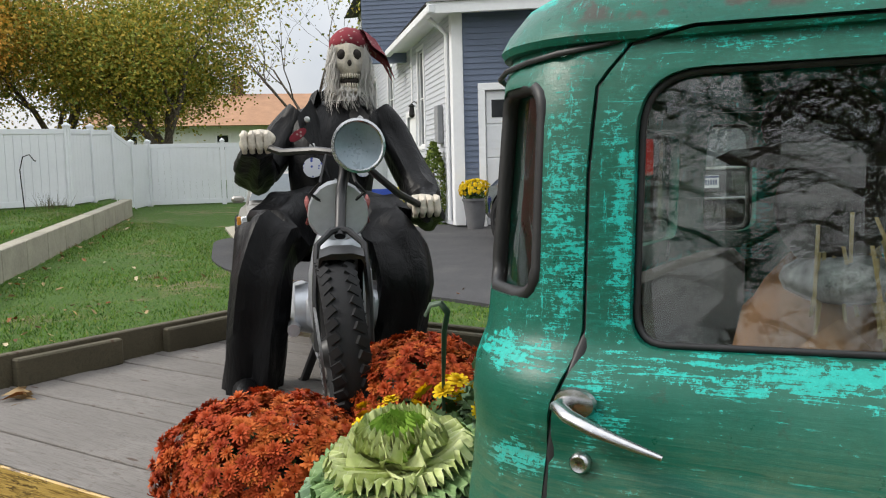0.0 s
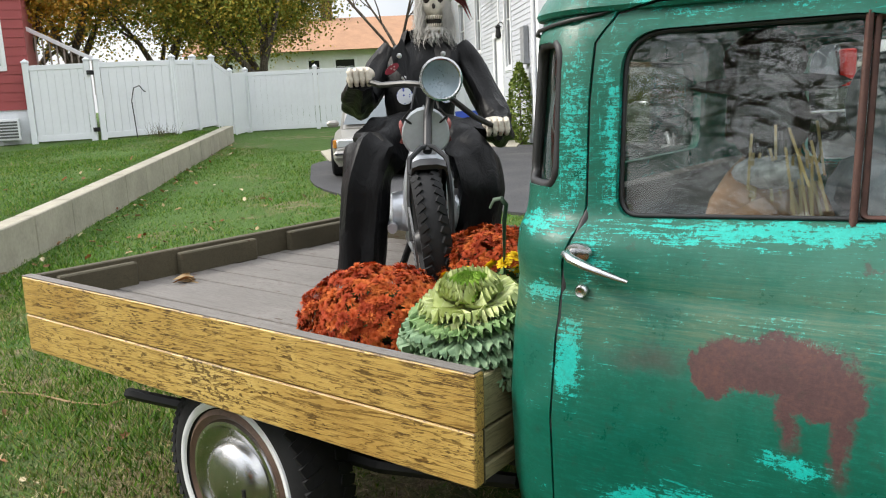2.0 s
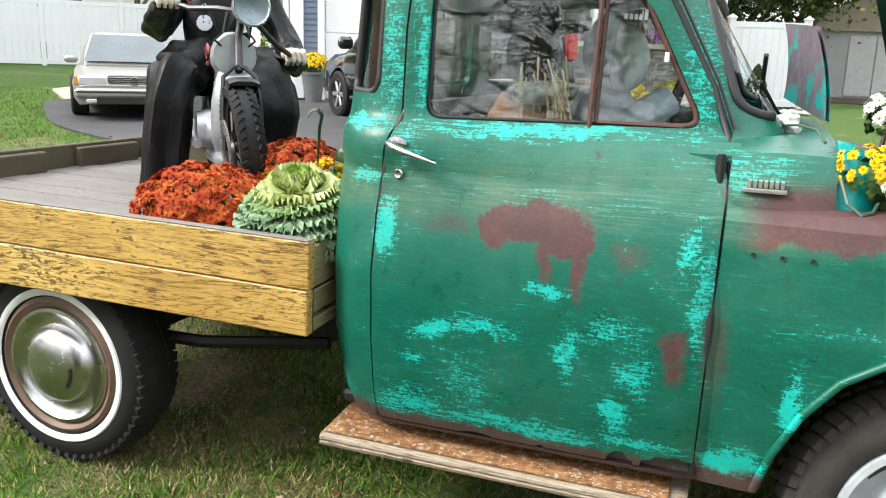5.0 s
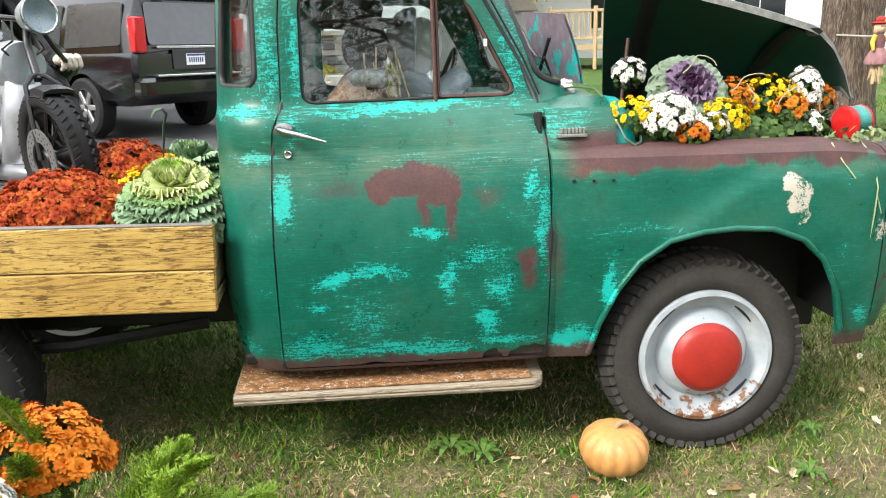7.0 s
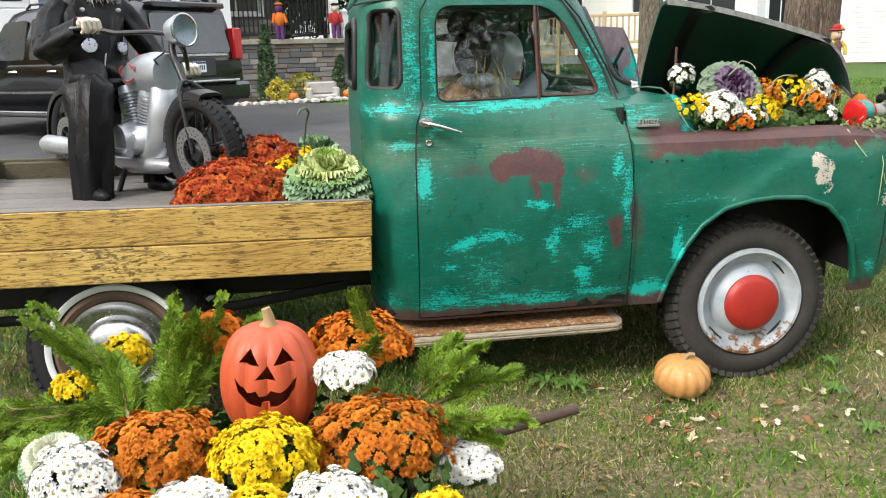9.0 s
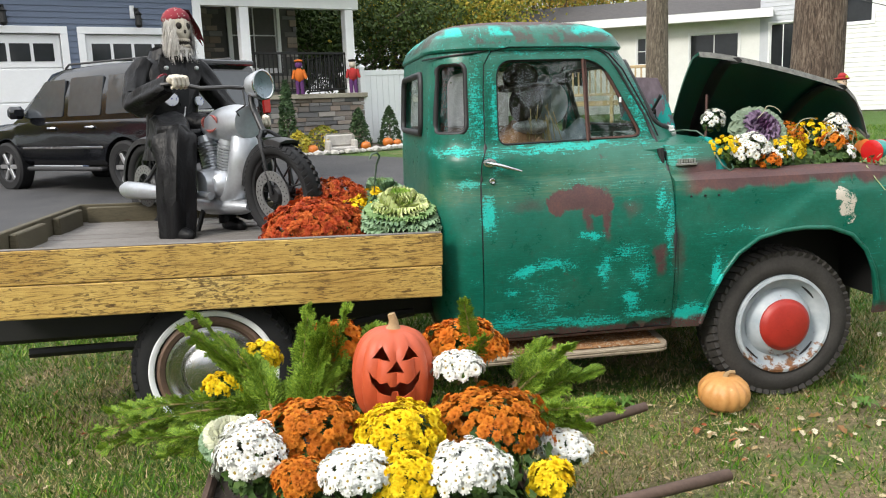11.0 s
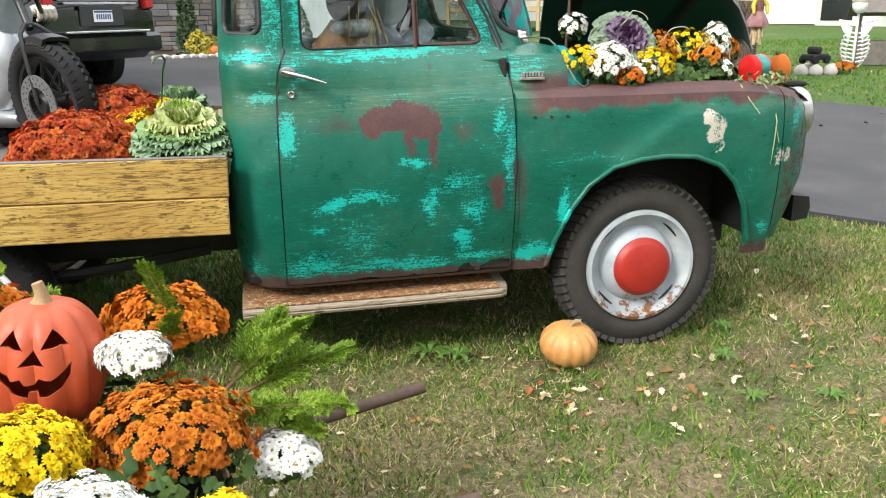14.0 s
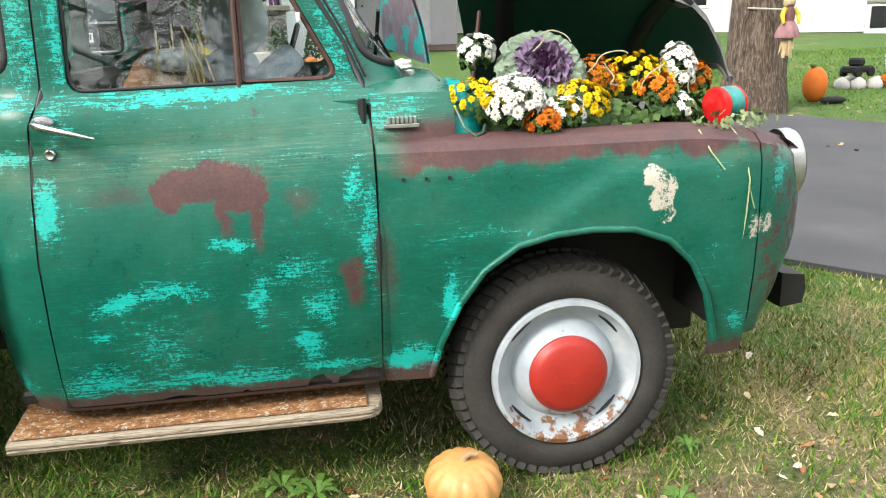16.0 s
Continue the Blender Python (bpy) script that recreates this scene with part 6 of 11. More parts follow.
# tank: a teardrop
bm = bmesh.new()
rings = []
for i in range(13):
    u = i / 12
    x = 0.385 - 0.45 * u
    w = 0.098 * math.sin(math.pi * min(1, (u * 0.70 + 0.30))) ** 0.62 * (1 - 0.25 * u)
    h = 0.108 * math.sin(math.pi * min(1, (u * 0.72 + 0.28))) ** 0.6
    rings.append([(x, w * math.cos(a), 0.605 - 0.02 * u + h * math.sin(a) * (1.0 if math.sin(a) > 0 else 0.8)) for a in np.linspace(0, 2 * math.pi, 20, endpoint=False)])
loft(bm, rings)
tank = bpart("fuel_tank", bm, SILVER, label="silver teardrop tank", smooth=60)
DECAL = plain("tank_decal_red", (0.26, 0.06, 0.05), 0.5, 0, 0.3, 40)
for s in (-1, 1):
    bm = bmesh.new()
    for a0, sw in ((0, 1), (2.2, 1), (4.1, 1)):
        tube(bm, [(0.17 + 0.045 * math.cos(a0 + t) * 1.5, s * 0.094, 0.615 + 0.042 * math.sin(a0 + t)) for t in np.linspace(0, 1.5, 6)], [0.002, 0.006, 0.009, 0.007, 0.004, 0.002], 5)
    part("tank_decal", bm, DECAL, tank)
# engine
bm = bmesh.new()
box(bm, (-0.06, -0.11, 0.22), (0.24, 0.11, 0.36), None, 0.035)
lathe(bm, [(0, -0.15), (0.075, -0.145), (0.085, -0.10), (0.085, 0.10), (0.075, 0.145), (0, 0.15)], Matrix.Translation((0.10, 0, 0.29)) @ Matrix.Rotation(radians(90), 4, "X"), 20)
engine = bpart("engine", bm, SILVER, label="silver single-cylinder engine")
for x, tilt in ((0.16, 14), (0.03, -14)):
    mm = Matrix.Translation((x, 0, 0.36)) @ Matrix.Rotation(radians(tilt), 4, "Y")
    bm = bmesh.new()
    fins = []
    for k in range(9):
        fins += [(0.045, 0.016 * k), (0.062, 0.016 * k), (0.062, 0.016 * k + 0.007), (0.045, 0.016 * k + 0.007)]
    lathe(bm, fins + [(0.045, 0.15), (0.058, 0.15), (0.05, 0.19), (0.0, 0.20)], mm, 18)
    part("cylinder", bm, SILVER, engine, smooth=35)
bm = bmesh.new()
lathe(bm, [(0, -0.13), (0.05, -0.13), (0.05, -0.10), (0, -0.10)], Matrix.Translation((-0.01, 0, 0.45)) @ Matrix.Rotation(radians(90), 4, "X"), 16)
part("air_cleaner", bm, SILVER, engine, smooth=40)
bm = bmesh.new()
tube(bm, [(0.315, 0, 0.575), (0.335, 0, 0.51), (0.335, 0, 0.43), (0.315, 0, 0.34), (0.26, 0, 0.255), (0.17, 0, 0.205), (0.05, 0, 0.19)], [0.04, 0.058, 0.070, 0.074, 0.068, 0.056, 0.035], 16)
for v in bm.verts:
    v.co.y *= 1.35
bpart("front_cowl", bm, SILVER, smooth=60)
bm = bmesh.new()
lathe(bm, [(0, -0.26), (0.05, -0.25), (0.062, -0.15), (0.05, 0.10), (0.025, 0.20), (0.0, 0.20)], Matrix.Translation((0.16, 0.0, 0.17)) @ Matrix.Rotation(radians(90), 4, "Y") @ Matrix.Diagonal((1, 1.7, 1, 1)), 20)
bpart("belly_pan", bm, SILVER, smooth=50)
bm = bmesh.new()
lathe(bm, [(0, -0.52), (0.035, -0.51), (0.052, -0.46), (0.05, -0.30), (0.035, -0.05), (0.024, 0.25), (0.02, 0.42), (0, 0.42)], Matrix.Translation((-0.21, -0.15, 0.235)) @ Matrix.Rotation(radians(90), 4, "Y"), 20)
bpart("muffler", bm, SILVER, label="silver tapered muffler", smooth=50)
bm = bmesh.new()
tube(bm, [(0.33, 0, 0.62), (0.30, 0, 0.40), (0.22, 0, 0.20), (-0.05, 0, 0.18), (-0.30, 0, 0.22), (-0.62, 0, RW)], 0.02, 8)
bpart("frame_tube", bm, SATIN)
bm = bmesh.new()
box(bm, (-0.48, -0.11, 0.53), (-0.04, 0.11, 0.585), None, 0.02)
bpart("saddle", bm, VINYL)
for y in (-0.13, 0.13):
    bm = bmesh.new()
    tube(bm, [(0.02, y * 0.4, 0.22), (0.02, y, 0.03), (-0.02, y * 1.3, 0.006)], 0.015, 6)
    tube(bm, [(0.05, y, 0.02), (-0.22, y, 0.02)], 0.008, 6)
    bpart("stand_leg", bm, BLACKMETAL)
bm = bmesh.new()
for s in (-1, 1):
    tube(bm, [(0.40, 0.03 * s, 0.78), (0.44, 0.05 * s, 0.70), (0.40, 0.08 * s, 0.67), (0.36, 0.02 * s, 0.62)], 0.005, 5)
bpart("cable", bm, SATIN)

# ---- skeleton figure riding it: one mesh ----
REDCLOTH = mat("red_paisley_cloth", 0.9)
g_ = G(REDCLOTH)
g_.color(g_.mix(g_.step(g_.voronoi(55), 0.28, 0.22), g_.ramp(g_.noise(8), (0.3, (0.12, 0.008, 0.016)), (0.7, (0.22, 0.018, 0.03))), (0.30, 0.22, 0.20)))
HAIR = plain("grey_wispy_hair", (0.44, 0.42, 0.39), 0.9, 0, 0.25, 20)
PATCH = mat("round_blue_patch", 0.8)
g_ = G(PATCH)
g_.color(g_.mix(g_.step(g_.voronoi(60), 0.35, 0.25), (0.55, 0.57, 0.62), (0.04, 0.07, 0.30)))
ZIP = plain("zip_metal", (0.5, 0.5, 0.5), 0.35, 0.8)
SOCKET = plain("dark_socket", (0.02, 0.015, 0.012), 0.9)
bm = bmesh.new()
r = rng(11)


def limb(pts, rad, mi, n=14, wob=0.05, flat=1.0):
    """A sleeve or trouser leg with folds."""
    P = [Vector(p) for p in pts]
    fine, rr = [], []
    for i in range(len(P) - 1):
        for k in range(5):
            t = k / 5
            fine.append(P[i].lerp(P[i + 1], t))
            rr.append(rad[i] + (rad[i + 1] - rad[i]) * t)
    fine.append(P[-1])
    rr.append(rad[-1])
    first = len(bm.faces)
    rings = tube(bm, fine, rr, n, flat=flat)
    bm.faces.ensure_lookup_table()
    for f in bm.faces[first:]:
        f.material_index = mi
    for i, ring_ in enumerate(rings):
        c = fine[i]
        for k, v in enumerate(ring_):
            d = v.co - c
            v.co = c + d * (1 + wob * 2.4 * noise.noise(v.co * 7.0 + Vector((i * 0.35, 0, 0))) + wob * 1.2 * math.sin(k * 2.1 + i * 0.9))


def blob_mesh(c, rad, mi, n=16, m=10, fn=None):
    c = Vector(c)
    first = len(bm.faces)
    rings = []
    for i in range(m + 1):
        th = math.pi * i / m
        ring_ = []
        for k in range(n):
            ph = 2 * math.pi * k / n
            d = Vector((math.sin(th) * math.cos(ph), math.sin(th) * math.sin(ph), math.cos(th)))
            s = fn(d) if fn else 1.0
            ring_.append(c + Vector((d.x * rad[0], d.y * rad[1], d.z * rad[2])) * s)
        rings.append(ring_)
    loft(bm, rings)
    bm.faces.ensure_lookup_table()
    for f in bm.faces[first:]:
        f.material_index = mi


# trousers, coat, sleeves
def cloth(pts, rad, flats, mi=0, n=26, folds=0.10, sub=7):
    """A draped sleeve or trouser leg: hanging folds that run along it."""
    P = [Vector(p) for p in pts]
    rings = []
    for i in range((len(P) - 1) * sub + 1):
        k, t = min(i // sub, len(P) - 2), 0
        t = i / sub - k
        c = P[k].lerp(P[k + 1], t)
        a, b = P[max(k - 1, 0)], P[min(k + 2, len(P) - 1)]
        d = ((P[k + 1] - P[k]) * 1.0 + (P[k] - a) * (1 - t) * 0.8 + (b - P[k + 1]) * t * 0.8).normalized()
        u = d.cross(Vector((1, 0, 0)) if abs(d.x) < 0.8 else Vector((0, 0, 1))).normalized()
        v = d.cross(u)
        rr_ = rad[k] + (rad[k + 1] - rad[k]) * t
        fl = flats[k] + (flats[k + 1] - flats[k]) * t
        ring_ = []
        for q in range(n):
            th = 2 * math.pi * q / n
            f = 1 + folds * math.sin(th * 5 + 2.2 * noise.noise(c * 3 + Vector((th, 0, 0)))) * (0.4 + 0.6 * (i / ((len(P) - 1) * sub))) + folds * 1.6 * noise.noise(Vector((math.cos(th) * 1.3, math.sin(th) * 1.3, i * 0.16)) + c * 4)
            ring_.append(c + u * math.cos(th) * rr_ * f + v * math.sin(th) * rr_ * fl * f)
        rings.append(ring_)
    first = len(bm.faces)
    loft(bm, rings)
    bm.faces.ensure_lookup_table()
    for f in bm.faces[first:]:
        f.material_index = mi


cloth([(-0.24, -0.06, 0.545), (-0.08, -0.13, 0.55), (0.06, -0.19, 0.50), (0.11, -0.225, 0.38), (0.125, -0.255, 0.20), (0.135, -0.275, 0.005)], [0.108, 0.110, 0.104, 0.098, 0.094, 0.090], [1.1, 1.1, 1.1, 1.0, 1.0, 1.0], folds=0.17)
cloth([(-0.24, 0.08, 0.545), (-0.06, 0.16, 0.55), (0.08, 0.23, 0.46), (0.11, 0.235, 0.36), (0.085, 0.205, 0.22), (0.06, 0.17, 0.09)], [0.108, 0.112, 0.106, 0.102, 0.102, 0.104], [1.1, 1.1, 1.1, 1.1, 1.2, 1.2], folds=0.18)
rings = []
for z, cx, cy, wx, wy in ((0.42, -0.25, 0.01, 0.17, 0.205), (0.48, -0.265, 0.01, 0.15, 0.185), (0.55, -0.285, 0.01, 0.125, 0.160), (0.60, -0.292, 0.012, 0.115, 0.150), (0.66, -0.298, 0.016, 0.112, 0.150), (0.73, -0.302, 0.022, 0.112, 0.156), (0.80, -0.308, 0.032, 0.114, 0.164), (0.86, -0.318, 0.042, 0.112, 0.174), (0.91, -0.330, 0.050, 0.106, 0.180), (0.95, -0.342, 0.056, 0.094, 0.170), (0.98, -0.350, 0.060, 0.078, 0.135), (1.0, -0.352, 0.064, 0.058, 0.085)):
    ring_ = []
    for a in np.linspace(0, 2 * math.pi, 44, endpoint=False):
        q = Vector((math.cos(a) * 2.2, math.sin(a) * 2.2, z * 9))
        f = 1 + 0.10 * noise.noise(q) + 0.05 * math.sin(5 * a + 3 * noise.noise(q * 0.5)) * max(0, 0.75 - z) * 2.5
        ring_.append((cx + wx * math.cos(a) * f, cy + wy * math.sin(a) * f, z))
    rings.append(ring_)
loft(bm, rings)
cloth([(-0.36, -0.085, 0.945), (-0.345, -0.150, 0.88), (-0.27, -0.225, 0.755), (-0.19, -0.250, 0.725), (-0.04, -0.240, 0.775), (0.105, -0.216, 0.822)], [0.068, 0.066, 0.062, 0.068, 0.060, 0.046], [1, 1, 1, 1, 1, 1], folds=0.16)
cloth([(-0.36, 0.205, 0.945), (-0.32, 0.265, 0.86), (-0.21, 0.335, 0.69), (-0.13, 0.352, 0.615), (-0.03, 0.345, 0.585), (0.055, 0.330, 0.60)], [0.068, 0.066, 0.062, 0.066, 0.058, 0.044], [1, 1, 1, 1, 1, 1], folds=0.16)
# stand-up collar, open at the throat, and broad lapels
for k in range(16):
    a0, a1 = radians(48 + k * 16.5), radians(48 + (k + 1) * 16.5)
    def cp(a, rr_, z): return Vector((-0.352 + rr_ * math.cos(a), 0.064 + rr_ * 1.15 * math.sin(a), z + 0.018 * math.cos(a * 2)))
    for q in ((cp(a0, 0.075, 0.975), cp(a1, 0.075, 0.975), cp(a1, 0.096, 1.045), cp(a0, 0.096, 1.045)), (cp(a0, 0.096, 1.045), cp(a1, 0.096, 1.045), cp(a1, 0.118, 0.985), cp(a0, 0.118, 0.985))):
        bm.faces.new([bm.verts.new(p) for p in q])
for s, cy in ((-1, 0.03), (1, 0.04)):
    pts = [(-0.186, 0.012 * s, 0.70), (-0.176, 0.075 * s, 0.83), (-0.186, 0.115 * s, 0.875), (-0.205, 0.125 * s, 0.935), (-0.262, 0.075 * s, 1.005), (-0.225, 0.03 * s, 0.88)]
    up_ = [bm.verts.new(Vector((x, y + cy, z))) for x, y, z in pts]
    dn_ = [bm.verts.new(Vector((x - 0.014, y + cy, z))) for x, y, z in pts]
    bm.faces.new(up_)
    for k in range(6):
        bm.faces.new((up_[k], up_[(k + 1) % 6], dn_[(k + 1) % 6], dn_[k]))
first = len(bm.faces)
tube(bm, [(-0.165, -0.01, 0.50), (-0.172, 0.0, 0.58), (-0.180, 0.02, 0.66), (-0.186, 0.035, 0.71)], 0.005, 5)
for y_, z_ in ((-0.06, 0.925), (0.13, 0.925), (-0.045, 0.83)):
    lathe(bm, [(0.011, -0.01), (0.011, 0.006), (0, 0.010)], Matrix.Translation((-0.188, y_, z_)) @ Matrix.Rotation(radians(90), 4, "Y"), 10)
bm.faces.ensure_lookup_table()
for f in bm.faces[first:]:
    f.material_index = 4
first = len(bm.faces)
lathe(bm, [(0.036, -0.02), (0.036, 0.006), (0, 0.008)], Matrix.Translation((-0.186, -0.045, 0.752)) @ Matrix.Rotation(radians(90), 4, "Y") @ Matrix.Rotation(radians(12), 4, "X"), 22)
lathe(bm, [(0.026, -0.02), (0.026, 0.006), (0, 0.008)], Matrix.Translation((-0.200, 0.135, 0.74)) @ Matrix.Rotation(radians(90), 4, "Y"), 20)
bm.faces.ensure_lookup_table()
for f in bm.faces[first:]:
    f.material_index = 5
first = len(bm.faces)
lathe(bm, [(0.036, -0.012), (0.036, 0.006), (0, 0.008)], Matrix.Translation((-0.186, -0.095, 0.870)) @ Matrix.Rotation(radians(90), 4, "Y") @ Matrix.Rotation(radians(35), 4, "Z") @ Matrix.Diagonal((0.45, 1.0, 1, 1)), 18)
bm.faces.ensure_lookup_table()
for f in bm.faces[first:]:
    f.material_index = 2
# neck and skull
limb([(-0.345, 0.07, 0.98), (-0.325, 0.09, 1.07)], [0.026, 0.026], 1, 8)
HEADC = Vector((-0.305, 0.100, 1.150))


def skull(d):
    s = 1.0
    if d.z < -0.2:
        s *= 1 - 0.18 * (-d.z - 0.2)
    for sy in (-1, 1):
        e = (d - Vector((0.80, 0.42 * sy, 0.12)).normalized()).length
        s *= 1 - 0.20 * math.exp(-(e / 0.24) ** 2)
    e = (d - Vector((0.95, 0, -0.18)).normalized()).length
    s *= 1 - 0.12 * math.exp(-(e / 0.15) ** 2)
    for sy in (-1, 1):
        e = (d - Vector((0.65, 0.75 * sy, -0.12)).normalized()).length
        s *= 1 + 0.06 * math.exp(-(e / 0.2) ** 2)
    return s


blob_mesh(HEADC, (0.086, 0.068, 0.108), 1, 36, 28, skull)
for s in (-1, 1):
    blob_mesh(HEADC + Vector((0.063, 0.026 * s, 0.012)), (0.014, 0.019, 0.020), 6, 12, 8)
blob_mesh(HEADC + Vector((0.080, 0, -0.02)), (0.006, 0.008, 0.012), 6, 8, 6)
blob_mesh(HEADC + Vector((0.050, 0, -0.082)), (0.030, 0.034, 0.020), 6, 12, 8)
blob_mesh(HEADC + Vector((0.036, 0, -0.118)), (0.046, 0.048, 0.020), 1, 16, 8)
for k in range(9):
    y = -0.034 + k * 0.0085
    for zz in (-0.066, -0.100):
        blob_mesh(HEADC + Vector((0.080 - 14 * y * y, y, zz)), (0.006, 0.0042, 0.010), 1, 6, 4)
# bandana with a hanging tail
blob_mesh(HEADC + Vector((-0.014, 0.004, 0.052)), (0.090, 0.076, 0.070), 2, 28, 16, lambda d: (1.0 if d.z > 0.0 else max(0.80, 1.0 + 0.4 * d.z)) + 0.04 * noise.noise(d * 5))
fl = [Vector(p) for p in ((0.045, 0.050, 0.100), (-0.05, 0.03, 0.118), (-0.085, 0.06, 0.06), (-0.03, 0.100, 0.078), (0.0, 0.138, 0.010), (-0.05, 0.135, -0.005), (-0.01, 0.172, -0.085), (0.050, 0.082, 0.040))]
first = len(bm.faces)
for off in (Vector((0.006, 0.004, 0.004)), Vector((-0.006, -0.004, -0.004))):
    v = [bm.verts.new(HEADC + p + off) for p in fl]
    for q in ((0, 1, 3, 7), (1, 2, 3), (3, 2, 5), (7, 3, 4), (3, 5, 4), (4, 5, 6)):
        bm.faces.new([v[k] for k in q])
bm.faces.ensure_lookup_table()
for f in bm.faces[first:]:
    f.material_index = 2
# long wavy hair and beard
for k in range(900):
    a = r.choice((-1, 1)) * r.uniform(0.75, 2.9) if k % 14 else r.uniform(-0.9, 0.9)
    chin = abs(a) < 0.75
    base = HEADC + Vector((0.074 * math.cos(a), 0.070 * math.sin(a), r.uniform(-0.02, 0.055) if not chin else r.uniform(-0.118, -0.095)))
    ln = r.uniform(0.10, 0.25) if not chin else r.uniform(0.03, 0.09)
    if not chin and math.cos(a) > 0.25:
        ln *= 0.8
    out = Vector((math.cos(a), math.sin(a), 0))
    drift = out * r.uniform(0.0, 0.020) + Vector((r.uniform(-0.01, 0.035), r.uniform(-0.025, 0.025), 0))
    w = Vector((-math.sin(a), math.cos(a), 0)) * r.uniform(0.0012, 0.0032)
    ph, prev = r.uniform(0, 6.3), None
    for q in range(6):
        f = q / 5
        c = base + drift * f ** 0.7 + Vector((0.006 * math.sin(ph + 7 * f), 0.007 * math.cos(ph + 8 * f), -ln * f))
        pair = [bm.verts.new(c - w * (1 - 0.8 * f)), bm.verts.new(c + w * (1 - 0.8 * f))]
        if prev:
            bm.faces.new((prev[0], prev[1], pair[1], pair[0])).material_index = 3
        prev = pair
# skeletal gloves on the grips
for c, s in ((R_GRIP + Vector((0.026, 0.031, 0)), -1), (L_GRIP + Vector((0.026, 0.031, 0)), 1)):
    blob_mesh(c + Vector((-0.015, 0.01 * -s, 0.018)), (0.045, 0.05, 0.030), 1, 12, 8)
    for k in range(4):
        y = (-0.036 + k * 0.024)
        limb([c + Vector((0.01, y, 0.035)), c + Vector((0.042, y, 0.022)), c + Vector((0.044, y, -0.012)), c + Vector((0.020, y, -0.026))], [0.011, 0.013, 0.012, 0.009], 1, 7, 0.1)
# boots
for x, y in ((0.09, 0.075), (0.145, -0.28)):
    limb([(x - 0.02, y, 0.24), (x - 0.02, y, 0.14), (x - 0.01, y, 0.06)], [0.052, 0.050, 0.052], 0, 12, 0.06)
    blob_mesh((x + 0.045, y, 0.044), (0.105, 0.042, 0.044), 0, 16, 8)
    for q in range(6):
        limb([(x + 0.020 + 0.004 * (5 - q), y - 0.03, 0.075 + 0.024 * q), (x + 0.034 + 0.004 * (5 - q), y + 0.028, 0.082 + 0.024 * q)], [0.005, 0.005], 0, 5, 0.0)
me = bpy.data.meshes.new("skeleton_figure")
bmesh.ops.recalc_face_normals(bm, faces=bm.faces)
bm.to_mesh(me)
bm.free()
for m_ in (VINYL, BONE, REDCLOTH, HAIR, ZIP, PATCH, SOCKET):
    me.materials.append(m_)
me.polygons.foreach_set("use_smooth", [True] * len(me.polygons))
me.set_sharp_from_angle(angle=radians(50))
rider = tagged(new("skeleton_figure", me), "skeleton figure in black vinyl suit and red bandana riding motorcycle", "halloween figure")
rider.matrix_world = RIDE

# ---- dressed dummies and seat inside the cab ----
BROWN = plain("brown_burlap", (0.27, 0.145, 0.08), 0.95, 0, 0.35, 12, 0.5, 60)
PALE = plain("pale_blue_cloth", (0.42, 0.47, 0.54), 0.8, 0, 0.35, 7, 0.3, 30)
STRAW = plain("straw", (0.42, 0.31, 0.14), 0.8, 0, 0.3, 20)
SEAT = plain("worn_dark_seat_vinyl", (0.045, 0.034, 0.028), 0.6, 0, 0.3, 9)
boxpart("bench_seat", (-0.14, 0.14, 0.75), (0.34, 1.46, 0.90), SEAT, truck, 0.03)
boxpart("seat_back", (-0.19, 0.20, 0.88), (-0.07, 1.40, 1.26), SEAT, truck, 0.03)
boxpart("dashboard", (0.72, 0.10, 1.06), (0.90, 1.50, 1.22), PAINT, truck, 0.03)
bm = bmesh.new()
tube(bm, [(0.60 + 0.06 * math.cos(a), 1.12 + 0.19 * math.sin(a), 1.22 + 0.18 * math.cos(a)) for a in np.linspace(0, 2 * math.pi, 24, endpoint=False)], 0.012, 6, closed=True, caps=False)
tube(bm, [(0.60, 0.93, 1.22), (0.60, 1.31, 1.22)], 0.009, 6)
part("steering_wheel", bm, GASKET, truck, smooth=50)
bm = bmesh.new()
blob_mesh((0.24, 0.44, 1.09), (0.15, 0.20, 0.26), 0, 16, 10, lambda d: 1 + 0.12 * noise.noise(d * 4))
blob_mesh((0.26, 0.38, 1.42), (0.085, 0.08, 0.10), 3, 14, 10)
blob_mesh((0.25, 0.40, 1.50), (0.17, 0.17, 0.022), 3, 16, 6)
blob_mesh((0.24, 0.40, 1.55), (0.09, 0.09, 0.07), 3, 14, 8)
limb([(0.24, 0.24, 1.22), (0.36, 0.22, 1.10), (0.46, 0.26, 1.02)], [0.07, 0.06, 0.05], 0, 10)
first = len(bm.faces)
blob_mesh((0.28, 0.37, 1.31), (0.095, 0.10, 0.04), 1, 16, 8)
for k in range(34):
    y, x = r.uniform(0.26, 0.40), r.uniform(0.24, 0.38)
    p = Vector((x, y, r.uniform(1.30, 1.42)))
    w = Vector((0.0026, 0.0014, 0))
    e = p + Vector((r.uniform(-0.03, 0.05), r.uniform(-0.05, 0.05), -r.uniform(0.10, 0.19)))
    bm.faces.new([bm.verts.new(q) for q in (p - w, p + w, e + w, e - w)]).material_index = 2
dummy = part("scarecrow_dummy", bm, [BROWN, plain("striped_scarf", (0.35, 0.35, 0.36), 0.8, 0, 0.9, 40), STRAW, SOCKET], None, smooth=60)
tagged(dummy, "scarecrow dummy in brown burlap with straw hair on the truck seat", "halloween figure")
bm = bmesh.new()
blob_mesh((0.42, 0.74, 1.10), (0.15, 0.20, 0.25), 0, 16, 10, lambda d: 1 + 0.15 * noise.noise(d * 5))
